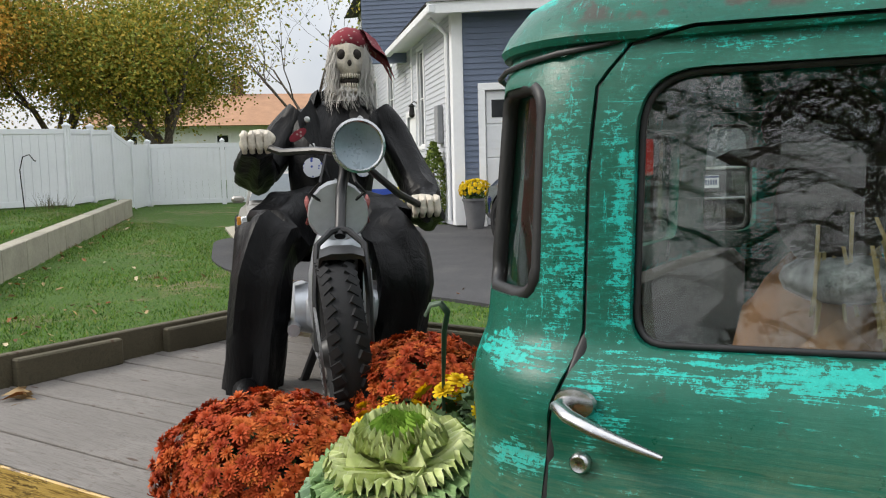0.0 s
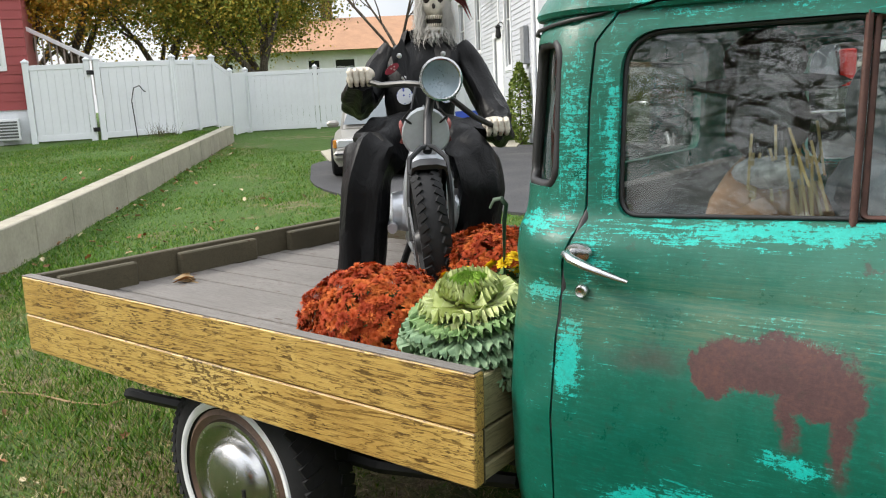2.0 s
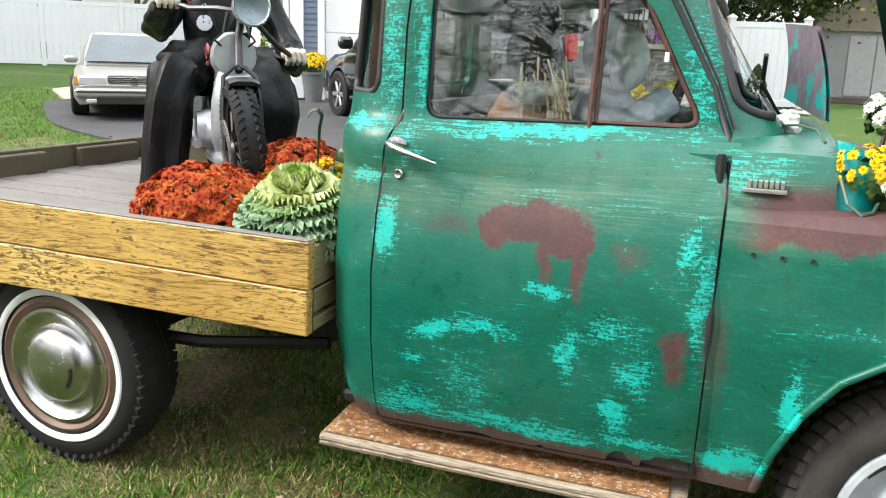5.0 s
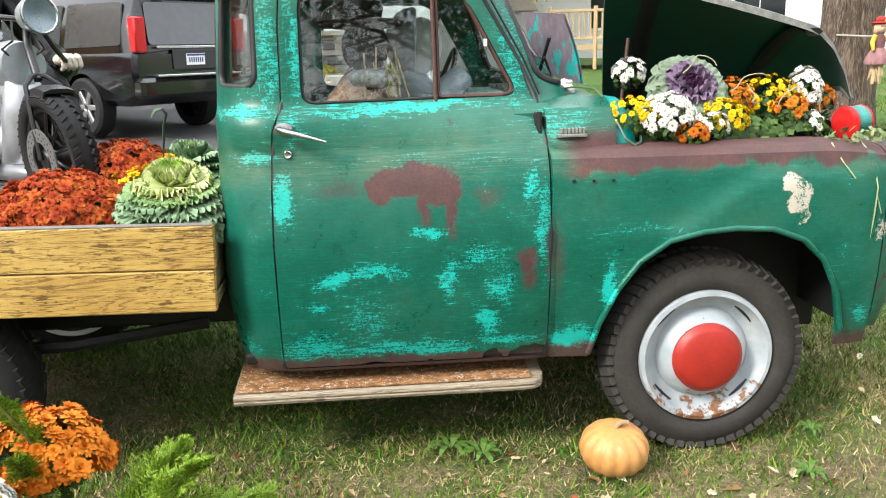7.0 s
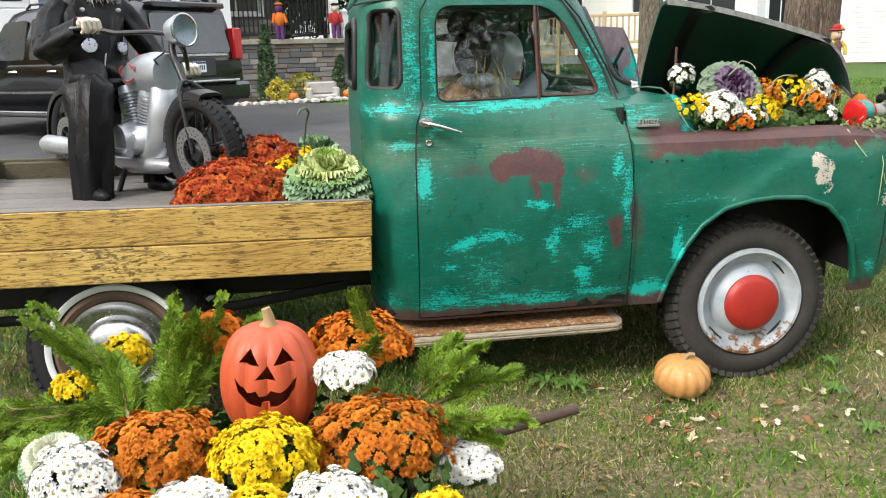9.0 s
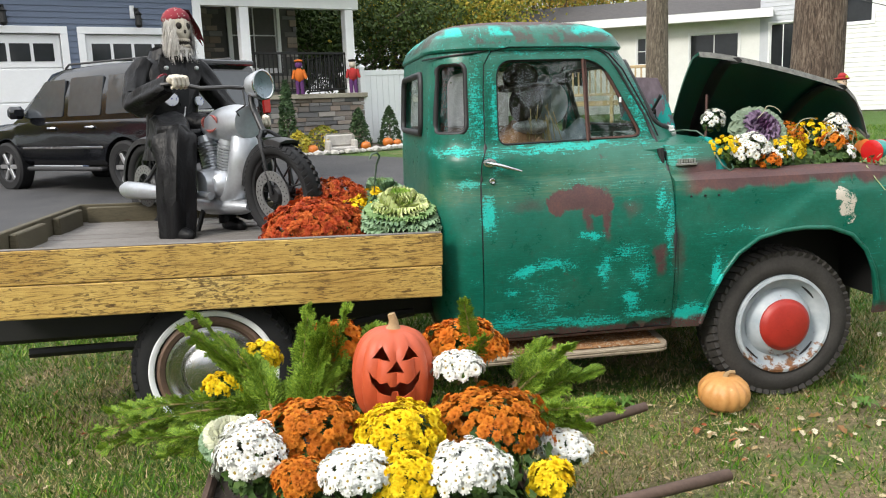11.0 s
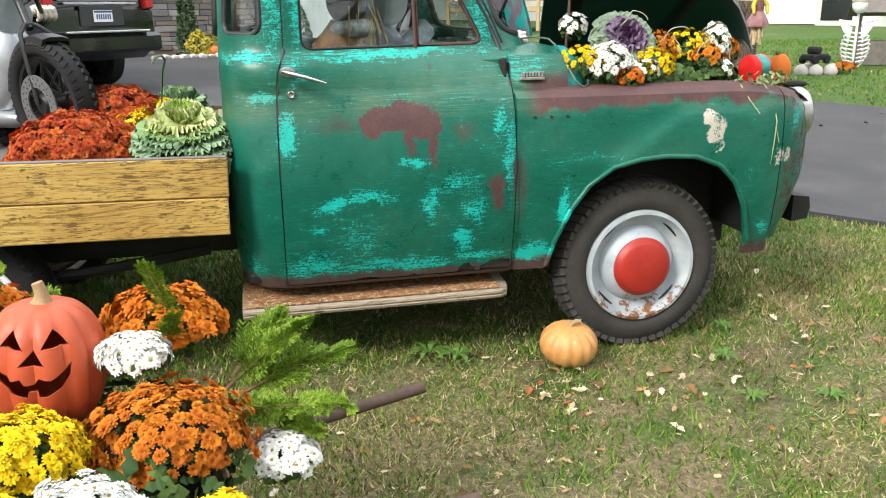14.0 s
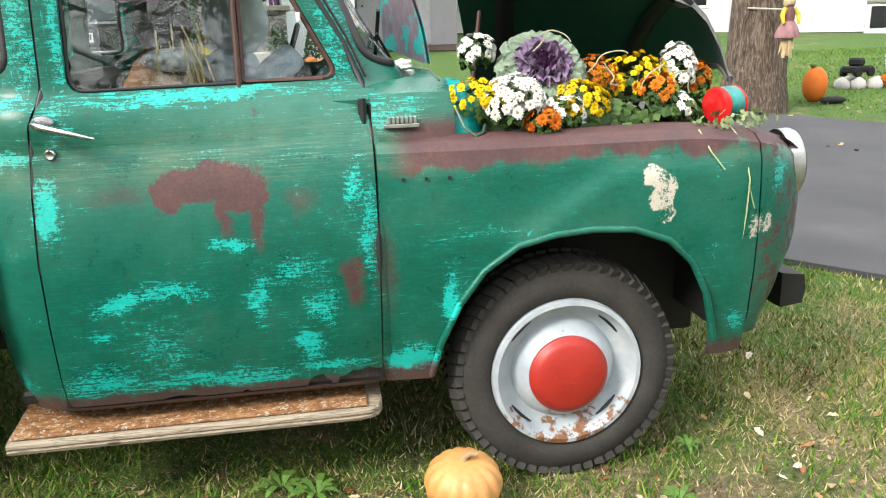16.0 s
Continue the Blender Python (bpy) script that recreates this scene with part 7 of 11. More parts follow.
blob_mesh((0.48, 0.69, 1.42), (0.085, 0.08, 0.11), 1, 16, 10)
blob_mesh((0.45, 0.71, 1.44), (0.11, 0.11, 0.13), 0, 16, 10, lambda d: 1.0 if d.x < 0.2 else 0.6)
limb([(0.38, 0.62, 1.26), (0.52, 0.58, 1.20), (0.64, 0.66, 1.30)], [0.07, 0.06, 0.05], 0, 10)
dummy2 = part("ghost_dummy", bm, [PALE, WHITETRIM], None, smooth=60)
tagged(dummy2, "pale ghost dummy in blue-white gauze at the steering wheel", "halloween figure")


# ---- flowers and pumpkins ----
def m_petal(name, a, b, c):
    m = mat(name, 0.75)
    g = G(m)
    base = g.ramp(g.rand(), (0.0, a), (0.5, b), (1.0, c))
    x, y, z = g.xyz()
    g.color(g.mix(g.mul(g.noise(90), 0.35), base, tuple(v * 0.55 for v in a)))
    g.b.inputs["Specular IOR Level"].default_value = 0.2
    return m


P_RUST = m_petal("rust_red_petals", (0.30, 0.034, 0.010), (0.46, 0.072, 0.015), (0.58, 0.15, 0.028))
P_ORANGE = m_petal("orange_petals", (0.50, 0.115, 0.006), (0.60, 0.17, 0.010), (0.66, 0.22, 0.02))
P_BURNT = m_petal("burnt_orange_petals", (0.44, 0.115, 0.010), (0.55, 0.165, 0.012), (0.62, 0.215, 0.018))
P_YELLOW = m_petal("yellow_petals", (0.70, 0.44, 0.004), (0.78, 0.55, 0.006), (0.80, 0.60, 0.02))
P_WHITE = m_petal("white_petals", (0.74, 0.74, 0.68), (0.80, 0.80, 0.75), (0.82, 0.82, 0.79))
EYE_Y = plain("flower_eye", (0.30, 0.22, 0.03), 0.9, 0, 0.3, 60)
LEAFY = m_leaf("mum_foliage", (0.022, 0.050, 0.012), (0.045, 0.09, 0.020), (0.08, 0.14, 0.03))
POT = plain("black_plastic_pot", (0.012, 0.012, 0.012), 0.5, 0, 0.2, 10)


def blossom_mesh(name, rings, r, material, eye=False, cup=0.6, wide=0.19):
    """A many-petalled head facing +z: rings of (petals, length, tilt degrees)."""
    bm = bmesh.new()
    rr = rng(len(name) * 7 + int(r * 1000))
    for n, ln, tilt in rings:
        for k in range(n):
            a = 2 * math.pi * (k + rr.uniform(-0.25, 0.25)) / n
            t = radians(tilt + rr.uniform(-10, 10))
            L_, w = r * ln * rr.uniform(0.85, 1.1), r * wide
            d, s = Vector((math.cos(a), math.sin(a), 0)), Vector((-math.sin(a), math.cos(a), 0))
            up = Vector((0, 0, 1))
            p0 = d * r * 0.06
            p1 = p0 + (d * math.cos(t) + up * math.sin(t)) * L_ * 0.6
            t2 = t - radians(35 * cup)
            p2 = p1 + (d * math.cos(t2) + up * math.sin(t2)) * L_ * 0.4
            v = [bm.verts.new(p) for p in (p0 - s * w * 0.4, p0 + s * w * 0.4, p1 + s * w, p1 - s * w, p2 + s * w * 0.55, p2 - s * w * 0.55)]
            bm.faces.new((v[0], v[1], v[2], v[3]))
            bm.faces.new((v[3], v[2], v[4], v[5]))
    if eye:
        f0 = len(bm.faces)
        lathe(bm, [(r * 0.2, r * 0.10), (r * 0.16, r * 0.2), (0, r * 0.24)], None, 8, 1)
    me = bpy.data.meshes.new(name)
    bm.to_mesh(me)
    bm.free()
    me.materials.append(material)
    if eye:
        me.materials.append(EYE_Y)
    return me


MUM = [(13, 1.0, 12), (11, 0.82, 36), (8, 0.6, 60), (5, 0.4, 78)]
SPIKY = [(15, 1.0, 14), (11, 0.86, 40), (7, 0.6, 66)]
DAISY = [(14, 1.0, 8), (11, 0.72, 28)]
BLOOM = {
    "rust": blossom_mesh("rust_bloom", SPIKY, 0.019, P_RUST, wide=0.135),
    "orange": blossom_mesh("orange_bloom", MUM, 0.024, P_ORANGE),
    "burnt": blossom_mesh("burnt_bloom", MUM, 0.018, P_BURNT),
    "yellow": blossom_mesh("yellow_bloom", MUM, 0.017, P_YELLOW),
    "white": blossom_mesh("white_bloom", DAISY, 0.020, P_WHITE, True),
    "marigold": blossom_mesh("marigold_bloom", MUM, 0.024, P_YELLOW),
}


def aim(n):
    return Vector(n).to_track_quat("Z", "Y").to_matrix().to_4x4()


def foliage(parent, c, rad, count, size, seed, material=None, name="foliage"):
    """Lobed leaves round a mound, in one mesh."""
    rr = rng(seed)
    V, F = [], []
    for _ in range(count):
        d = Vector((rr.gauss(0, 1), rr.gauss(0, 1), rr.gauss(0.1, 0.8))).normalized()
        p = Vector(c) + Vector((d.x * rad[0], d.y * rad[1], d.z * rad[2])) * rr.uniform(0.75, 1.03)
        m = Matrix.Translation(p) @ aim(d + Vector((rr.uniform(-.7, .7), rr.uniform(-.7, .7), rr.uniform(-.2, .9)))) @ Matrix.Rotation(rr.uniform(0, 6.3), 4, "Z") @ Matrix.Scale(size * rr.uniform(0.6, 1.2), 4)
        i = len(V)
        V += [m @ Vector(q) for q in ((0, -0.5, 0), (0.32, -0.15, 0.05), (0.16, 0.02, 0.0), (0.26, 0.3, 0.03), (0, 0.55, -0.08), (-0.26, 0.3, 0.03), (-0.16, 0.02, 0.0), (-0.32, -0.15, 0.05))]
        F += [(i, i + 1, i + 2, i + 6, i + 7), (i + 2, i + 3, i + 4, i + 5, i + 6)]
    ob = meshed(name, V, F, material or LEAFY, parent)
    return tagged(ob, kind="stuff")


def mum(kind, c, rad, count, label, seed, leaves=160, leaf=0.045, up=0.15, pot=None, spread=1.0, rough=0.12):
    """A mounded plant: a dome of single blossoms over foliage."""
    rr = rng(seed)
    t = thing("chrysanthemum", label, "flower plant", "potted autumn flowers")
    c = Vector(c)
    foliage(t, c - Vector((0, 0, rad[2] * 0.18)), (rad[0] * 0.93, rad[1] * 0.93, rad[2] * 0.86), leaves, leaf, seed + 1)
    ga = math.pi * (3 - math.sqrt(5))
    for k in range(count):
        zz = 1 - (1 - (-0.30)) * (k + 0.5) / count
        ph = k * ga + rr.uniform(-0.25, 0.25)
        zz = max(-0.4, min(1, zz + rr.uniform(-0.06, 0.06)))
        s = math.sqrt(max(0, 1 - zz * zz))
        d = Vector((s * math.cos(ph), s * math.sin(ph), zz))
        if noise.noise(d * 2.2 + Vector((seed, 0, 0))) > 0.58:
            continue
        bump_ = 1 + rough * noise.noise(d * 2.6 + Vector((0, seed, 0))) + 0.6 * rough * noise.noise(d * 6 + Vector((seed, 0, 3))) + rr.uniform(-0.05, 0.04)
        p = c + Vector((d.x * rad[0], d.y * rad[1], d.z * rad[2])) * bump_
        ob = new("blossom", BLOOM[kind])
        ob.parent = t
        ob.matrix_local = Matrix.Translation(p) @ aim(d + Vector((rr.uniform(-.35, .35), rr.uniform(-.35, .35), up + rr.uniform(0, .3)))) @ Matrix.Rotation(rr.uniform(0, 6.3), 4, "Z") @ Matrix.Scale(rr.uniform(0.8, 1.15) * spread, 4)
    if pot:
        bm = bmesh.new()
        z0, z1, pr_ = pot
        lathe(bm, [(0, 0), (pr_ * 0.75, 0), (pr_, z1 - z0), (pr_ * 1.06, z1 - z0), (pr_ * 1.06, z1 - z0 + 0.02), (pr_ * 0.95, z1 - z0 + 0.02), (pr_ * 0.93, z1 - z0 - 0.02), (0, z1 - z0 - 0.02)], Matrix.Translation((c.x, c.y, z0)), 24)
        part("pot", bm, POT, t, "black plastic nursery pot", smooth=40)
    return t


def kale(c, R, tilt, tones, label, seed, layers=((13, 1.0, 2), (12, 0.95, 14), (11, 0.86, 26), (10, 0.74, 38), (9, 0.58, 52), (8, 0.42, 64), (6, 0.28, 76), (5, 0.18, 84)), drop=0.0, wide=0.46, curl=1.0):
    """An ornamental cabbage of ruffled leaves, each its own part."""
    rr = rng(seed)
    t = thing("ornamental_kale", label, "plant", "potted autumn flowers")
    base = Matrix.Translation(c) @ tilt
    for li, (n, ln, el) in enumerate(layers):
        meshes = []
        for variant in range(3):
            V, F = [], []
            nu, nv = 6, 45
            ruff = rr.uniform(0, 6)
            for i in range(nu + 1):
                u = i / nu
                for j in range(nv):
                    v = j / (nv - 1) * 2 - 1
                    wid = R * ln * wide * (0.25 + 0.75 * math.sin(math.pi * min(1, u * 0.62 + 0.06)) ** 0.8)
                    edge = (abs(v) ** 3 * 0.6 + u ** 3 * 0.7)
                    out = R * ln * u * (1 - 0.12 * v * v * u) * (1 + 0.022 * math.sin(v * 24 * curl + ruff))
                    zz = R * (0.048 if el < 20 else 0.075) * edge / curl ** 0.5 * (math.sin(v * 21 * curl + u * 3 + ruff) + 0.5 * math.sin(v * 37 * curl - ruff)) + R * 0.10 * (v * v) * (1 - u) + R * ln * (0.20 * u * u * (1 if el > 30 else -1.0))
                    V.append((out, wid * v, zz))
            for i in range(nu):
                for j in range(nv - 1):
                    F.append((i * nv + j, i * nv + j + 1, (i + 1) * nv + j + 1, (i + 1) * nv + j))
            me = bpy.data.meshes.new("kale_leaf")
            me.from_pydata(V, [], F)
            me.materials.append(tones[min(li * len(tones) // len(layers), len(tones) - 1)])
            me.polygons.foreach_set("use_smooth", [True] * len(me.polygons))
            meshes.append(me)
        for k in range(n):
            ob = new("leaf", meshes[k % 3])
            ob.parent = t
            a = 2 * math.pi * (k + 0.5 * (li % 2) + rr.uniform(-0.15, 0.15)) / n
            ob.matrix_local = base @ Matrix.Translation((0, 0, -drop * (1 - li / len(layers)) ** 1.0)) @ Matrix.Rotation(a, 4, "Z") @ Matrix.Rotation(radians(-el + rr.uniform(-6, 6) * (1 if el < 20 else 2.2)), 4, "Y")
    return t


def m_kale(name, blade, rim, vein=(0.30, 0.42, 0.22)):
    m = mat(name, 0.6)
    g = G(m)
    x, y, z = g.xyz()
    ax = g.math("ABSOLUTE", y)
    ve = g.step(g.add(ax, g.mul(g.noise(60), 0.006)), 0.006, 0.002)
    v2 = g.step(g.math("FRACT", g.mul(g.add(g.mul(x, 1.0), g.mul(ax, -0.9)), 32.0)), 0.90, 0.97)
    base = g.ramp(g.noise(35, 4), (0.3, blade), (0.7, rim))
    base = g.mix(g.mul(g.rand(), 0.25), base, tuple(v * 0.6 for v in blade))
    g.color(g.mix(g.math("MAXIMUM", g.mul(ve, 0.7), g.mul(v2, 0.35)), base, vein))
    g.bump(g.noise(70), 0.4, 0.004)
    return m


K_OUT = m_kale("kale_outer", (0.13, 0.23, 0.12), (0.26, 0.38, 0.21), (0.40, 0.50, 0.32))
K_MID = m_kale("kale_mid", (0.10, 0.20, 0.06), (0.22, 0.34, 0.12), (0.45, 0.52, 0.28))
K_CREAM = m_kale("kale_cream", (0.42, 0.50, 0.16), (0.62, 0.66, 0.33), (0.7, 0.72, 0.5))
K_HEART = m_kale("kale_heart", (0.20, 0.38, 0.04), (0.34, 0.52, 0.08), (0.4, 0.5, 0.12))
K_PURP = m_kale("kale_purple", (0.12, 0.075, 0.14), (0.23, 0.16, 0.25), (0.25, 0.18, 0.24))
K_PURPIN = m_kale("kale_purple_heart", (0.07, 0.022, 0.075), (0.12, 0.045, 0.12), (0.2, 0.1, 0.2))
K_GREYG = m_kale("kale_grey_green", (0.10, 0.15, 0.095), (0.20, 0.26, 0.17), (0.3, 0.34, 0.26))
K_WHITE = m_kale("kale_white", (0.58, 0.60, 0.42), (0.72, 0.72, 0.56), (0.75, 0.75, 0.6))
UP = Matrix.Identity(4)

BEDZ = 0.775
mum("rust", (-0.79, 0.20, 0.87), (0.235, 0.20, 0.155), 900, "mounded rust-red chrysanthemum in bloom on the flatbed", 21, 220, 0.04, pot=(BEDZ, 0.85, 0.12), spread=1.0)
mum("rust", (-0.70, 0.66, 0.93), (0.20, 0.18, 0.15), 560, "dark red chrysanthemum mound behind the others on the flatbed", 22, 160, 0.04, pot=(BEDZ, 0.90, 0.11), spread=1.0)
kale((-0.40, 0.13, 1.0), 0.205, Matrix.Rotation(radians(12), 4, "X"), [K_OUT, K_OUT, K_OUT, K_OUT, K_MID, K_CREAM, K_CREAM, K_HEART, K_HEART, K_HEART], "layered green ornamental kale with cream heart beside the cab", 31, layers=((16, 1.0, -22), (16, 1.0, -10), (15, 0.98, 2), (14, 0.90, 14), (13, 0.80, 18), (13, 0.66, 27), (12, 0.54, 37), (12, 0.44, 47), (11, 0.36, 57), (9, 0.27, 68)), drop=0.085)
bm = bmesh.new()
lathe(bm, [(0, 0), (0.09, 0), (0.115, 0.10), (0.125, 0.10), (0.125, 0.115), (0.11, 0.115), (0.10, 0.09), (0, 0.09)], Matrix.Translation((-0.37, 0.13, BEDZ)), 24)
tagged(part("flower_pot", bm, POT, None, smooth=40), "black plastic nursery pot under the kale", "pot")
kale((-0.45, 0.66, 1.02), 0.145, UP, [K_OUT, K_OUT, K_MID, K_MID, K_HEART], "dark green ornamental kale at the back of the flatbed", 32, drop=0.06)
bm = bmesh.new()
lathe(bm, [(0, 0), (0.09, 0), (0.115, 0.16), (0, 0.16)], Matrix.Translation((-0.45, 0.66, BEDZ)), 24)
tagged(part("flower_pot", bm, POT, None, smooth=40), "black plastic nursery pot under the far kale", "pot")
mum("marigold", (-0.58, 0.36, 0.91), (0.10, 0.09, 0.10), 22, "small yellow marigold plant between the kale and the mums", 23, 120, 0.04, pot=(BEDZ, 0.85, 0.08))
mum("marigold", (-0.50, 0.48, 0.95), (0.09, 0.07, 0.09), 12, "few-flowered yellow marigold behind the kale", 24, 90, 0.04)
# little flat hook standing in the pots
bm = bmesh.new()
tube(bm, [(-0.50, 0.44, 0.90), (-0.495, 0.435, 1.05), (-0.48, 0.42, 1.16), (-0.465, 0.41, 1.20), (-0.475, 0.40, 1.22), (-0.50, 0.40, 1.215), (-0.515, 0.40, 1.19)], [0.006, 0.006, 0.010, 0.010, 0.008, 0.007, 0.005], 6, flat=0.5)
tagged(part("plant_hook", bm, plain("green_metal_hook", (0.05, 0.08, 0.05), 0.5, 0.3), None, smooth=50), "small curved green plant hook among the flower pots", "hook")

# hood bouquet
HB = [("yellow", (1.18, 0.14, 1.17), (0.10, 0.07, 0.06), 46, "bright yellow daisies spilling over the wing", 41),
      ("white", (1.28, 0.10, 1.16), (0.09, 0.08, 0.085), 62, "dense white chrysanthemums on the wing edge", 42),
      ("white", (1.22, 0.36, 1.30), (0.06, 0.05, 0.06), 18, "small white blooms by the hood prop", 43),
      ("burnt", (1.60, 0.32, 1.20), (0.085, 0.08, 0.075), 60, "orange chrysanthemum mound under the hood", 44),
      ("yellow", (1.50, 0.16, 1.14), (0.09, 0.08, 0.075), 60, "yellow chrysanthemums over the engine bay edge", 45),
      ("yellow", (1.76, 0.36, 1.19), (0.13, 0.10, 0.09), 60, "loose yellow blooms under the open hood", 46),
      ("orange", (1.36, 0.06, 1.105), (0.05, 0.04, 0.04), 10, "few orange blooms on the wing edge", 47),
      ("orange", (1.77, 0.20, 1.17), (0.06, 0.05, 0.05), 12, "orange blooms among yellow daisies", 48),
      ("white", (1.95, 0.44, 1.21), (0.06, 0.06, 0.10), 34, "white chrysanthemum spray by the hood tip", 49),
      ("white", (1.43, 0.10, 1.125), (0.07, 0.05, 0.05), 18, "white blooms at the wing edge", 50),
      ("white", (1.84, 0.19, 1.115), (0.05, 0.05, 0.05), 10, "small white buds by the red lamp", 51),
      ("orange", (2.05, 0.50, 1.17), (0.05, 0.05, 0.07), 16, "orange blooms at the front of the engine bay", 52)]
for kind, c, rad, n, lab, sd in HB:
    small = {"burnt": 0.52, "yellow": 0.78, "orange": 0.8, "white": 0.88}[kind]
    mum(kind, c, rad, int(n / small ** 1.6), lab, sd, 60, 0.035, up=0.0, spread=small)
kale((1.405, 0.235, 1.255), 0.142, Matrix.Rotation(radians(50), 4, "X"), [K_GREYG, K_GREYG, K_GREYG, K_PURP, K_PURP, K_PURPIN, K_PURPIN, K_PURPIN], "purple ornamental kale with grey-green outer leaves under the hood", 33, layers=((8, 1.0, -6), (8, 0.98, 6), (7, 0.86, 16), (7, 0.66, 26), (7, 0.54, 38), (6, 0.40, 50), (6, 0.28, 62), (5, 0.18, 74)), wide=0.62, curl=0.5)
bed_leaves = thing("bouquet_foliage", "dark green foliage filling the engine bay", "foliage")
foliage(bed_leaves, (1.55, 0.36, 1.07), (0.48, 0.26, 0.10), 420, 0.07, 77)
bm = bmesh.new()
for k, (p, q, w) in enumerate([((1.36, 0.20, 1.30), (1.47, 0.16, 1.33), 0.05), ((1.52, 0.16, 1.24), (1.66, 0.15, 1.29), 0.03), ((1.60, 0.12, 1.20), (1.57, 0.10, 1.27), -0.02), ((1.70, 0.16, 1.18), (1.80, 0.15, 1.24), 0.04), ((1.88, 0.18, 1.16), (1.80, 0.14, 1.20), 0.05)]):
    p, q = Vector(p), Vector(q)
    tube(bm, [p.lerp(q, f) + Vector((0.01 * math.sin(9 * f + k), -0.01 * math.sin(5 * f), w * math.sin(math.pi * f))) for f in [n_ / 10 for n_ in range(11)]], 0.0022, 5)
part("dry_stem", bm, plain("pale_dry_stem", (0.36, 0.35, 0.24), 0.8), bed_leaves, smooth=60)
# trailing vine down the wing
bm = bmesh.new()
for pts in ([(1.93, 0.02, 1.075), (1.955, -0.03, 1.02), (1.965, -0.058, 0.92), (1.96, -0.06, 0.82), (1.955, -0.055, 0.74), (1.93, -0.045, 0.66)], [(1.965, -0.055, 0.90), (1.99, -0.05, 0.83), (2.03, -0.02, 0.80)], [(1.82, 0.0, 1.07), (1.84, -0.045, 1.01), (1.88, -0.062, 0.955)]):
    tube(bm, pts, 0.0028, 4)
vine = part("vine_stem", bm, plain("pale_vine", (0.30, 0.36, 0.18), 0.7), None)
tagged(vine, "thin pale vine trailing down the front wing", "vine")
foliage(vine, (1.97, 0.06, 1.085), (0.14, 0.08, 0.03), 60, 0.03, 78, m_leaf("vine_leaf", (0.09, 0.14, 0.05), (0.17, 0.22, 0.09), (0.26, 0.28, 0.14)))

# red warning lamp on the wing
siren = thing("warning_lamp", "round red-lensed lamp in a worn turquoise housing on the wing", "lamp", at=Matrix.Translation((1.985, 0.16, 1.122)))
m90 = Matrix.Rotation(radians(90), 4, "Y") @ Matrix.Rotation(radians(-24), 4, "X")
bm = bmesh.new()
lathe(bm, [(0, -0.035), (0.052, -0.035), (0.056, -0.03), (0.056, 0.03), (0.052, 0.035), (0, 0.035)], m90, 28)
part("housing", bm, plain("worn_turquoise", (0.03, 0.24, 0.21), 0.45, 0.1, 0.6, 25), siren, smooth=40)
REDLENS = plain("red_lens", (0.45, 0.012, 0.012), 0.15, 0, 0.15, 30)
for s in (-1, 1):
    bm = bmesh.new()
    lathe(bm, [(0.055, 0.0), (0.058, 0.006), (0.050, 0.010), (0.03, 0.013), (0, 0.014)], m90 @ Matrix.Translation((0, 0, 0.032 * s)) @ (Matrix.Identity(4) if s > 0 else Matrix.Rotation(math.pi, 4, "X")), 28)
    part("lens", bm, REDLENS, siren, "red glass lens", smooth=50)
bm = bmesh.new()
tube(bm, [(0, 0, -0.05), (0, 0, -0.075)], 0.018, 8)
part("foot", bm, BLACKMETAL, siren)

# ---- pumpkins ----
def m_pumpkin(name, lo, hi, groove):
    m = mat(name, 0.5)
    g = G(m)
    f = g.add(g.mul(g.noise(6), 0.6), g.mul(g.noise(50), 0.4))
    g.color(g.mix(g.step(g.noise(14, 5, 0.7), 0.66, 0.72), g.ramp(f, (0.3, lo), (0.7, hi)), groove))
    g.bump(g.noise(60), 0.15, 0.004)
    return m


def pumpkin_shell(R, H, ribs, depth, n=72, m=30, thick=0.0, pinch=0.75):
    """A ribbed shell; rings from bottom to top."""
    rings = []
    for i in range(m + 1):
        th = math.pi * (0.02 + 0.96 * i / m)
        ring_ = []
        for k in range(n):
            ph = 2 * math.pi * k / n
            rib = 1 - depth * (abs(math.cos(ph * ribs / 2)) ** 6) * math.sin(th) ** 0.5
            s = math.sin(th) ** pinch
            ring_.append(((R - thick) * s * rib * math.cos(ph), (R - thick) * s * rib * math.sin(ph), H / 2 - (H / 2 - thick) * math.cos(th) * (1 - 0.0 * s)))
        rings.append(ring_)
    return rings


PUMPK = m_pumpkin("small_pumpkin_skin", (0.46, 0.20, 0.055), (0.60, 0.33, 0.115), (0.66, 0.45, 0.22))
STEM = plain("dry_pumpkin_stem", (0.30, 0.20, 0.10), 0.85, 0, 0.3, 20)
pk = thing("pumpkin", "small pale orange pumpkin lying on the grass by the front wheel", "pumpkin", at=Matrix.Translation((1.062, -0.10, -0.035)) @ Matrix.Rotation(radians(8), 4, "X"))
bm = bmesh.new()
loft(bm, pumpkin_shell(0.120, 0.168, 14, 0.08))
part("pumpkin_body", bm, PUMPK, pk, smooth=60)
bm = bmesh.new()
tube(bm, [(0, 0, 0.150), (0.005, 0, 0.178), (0.02, -0.005, 0.190), (0.04, -0.01, 0.188)], [0.02, 0.011, 0.009, 0.010], 8)
part("stem", bm, STEM, pk, smooth=50)

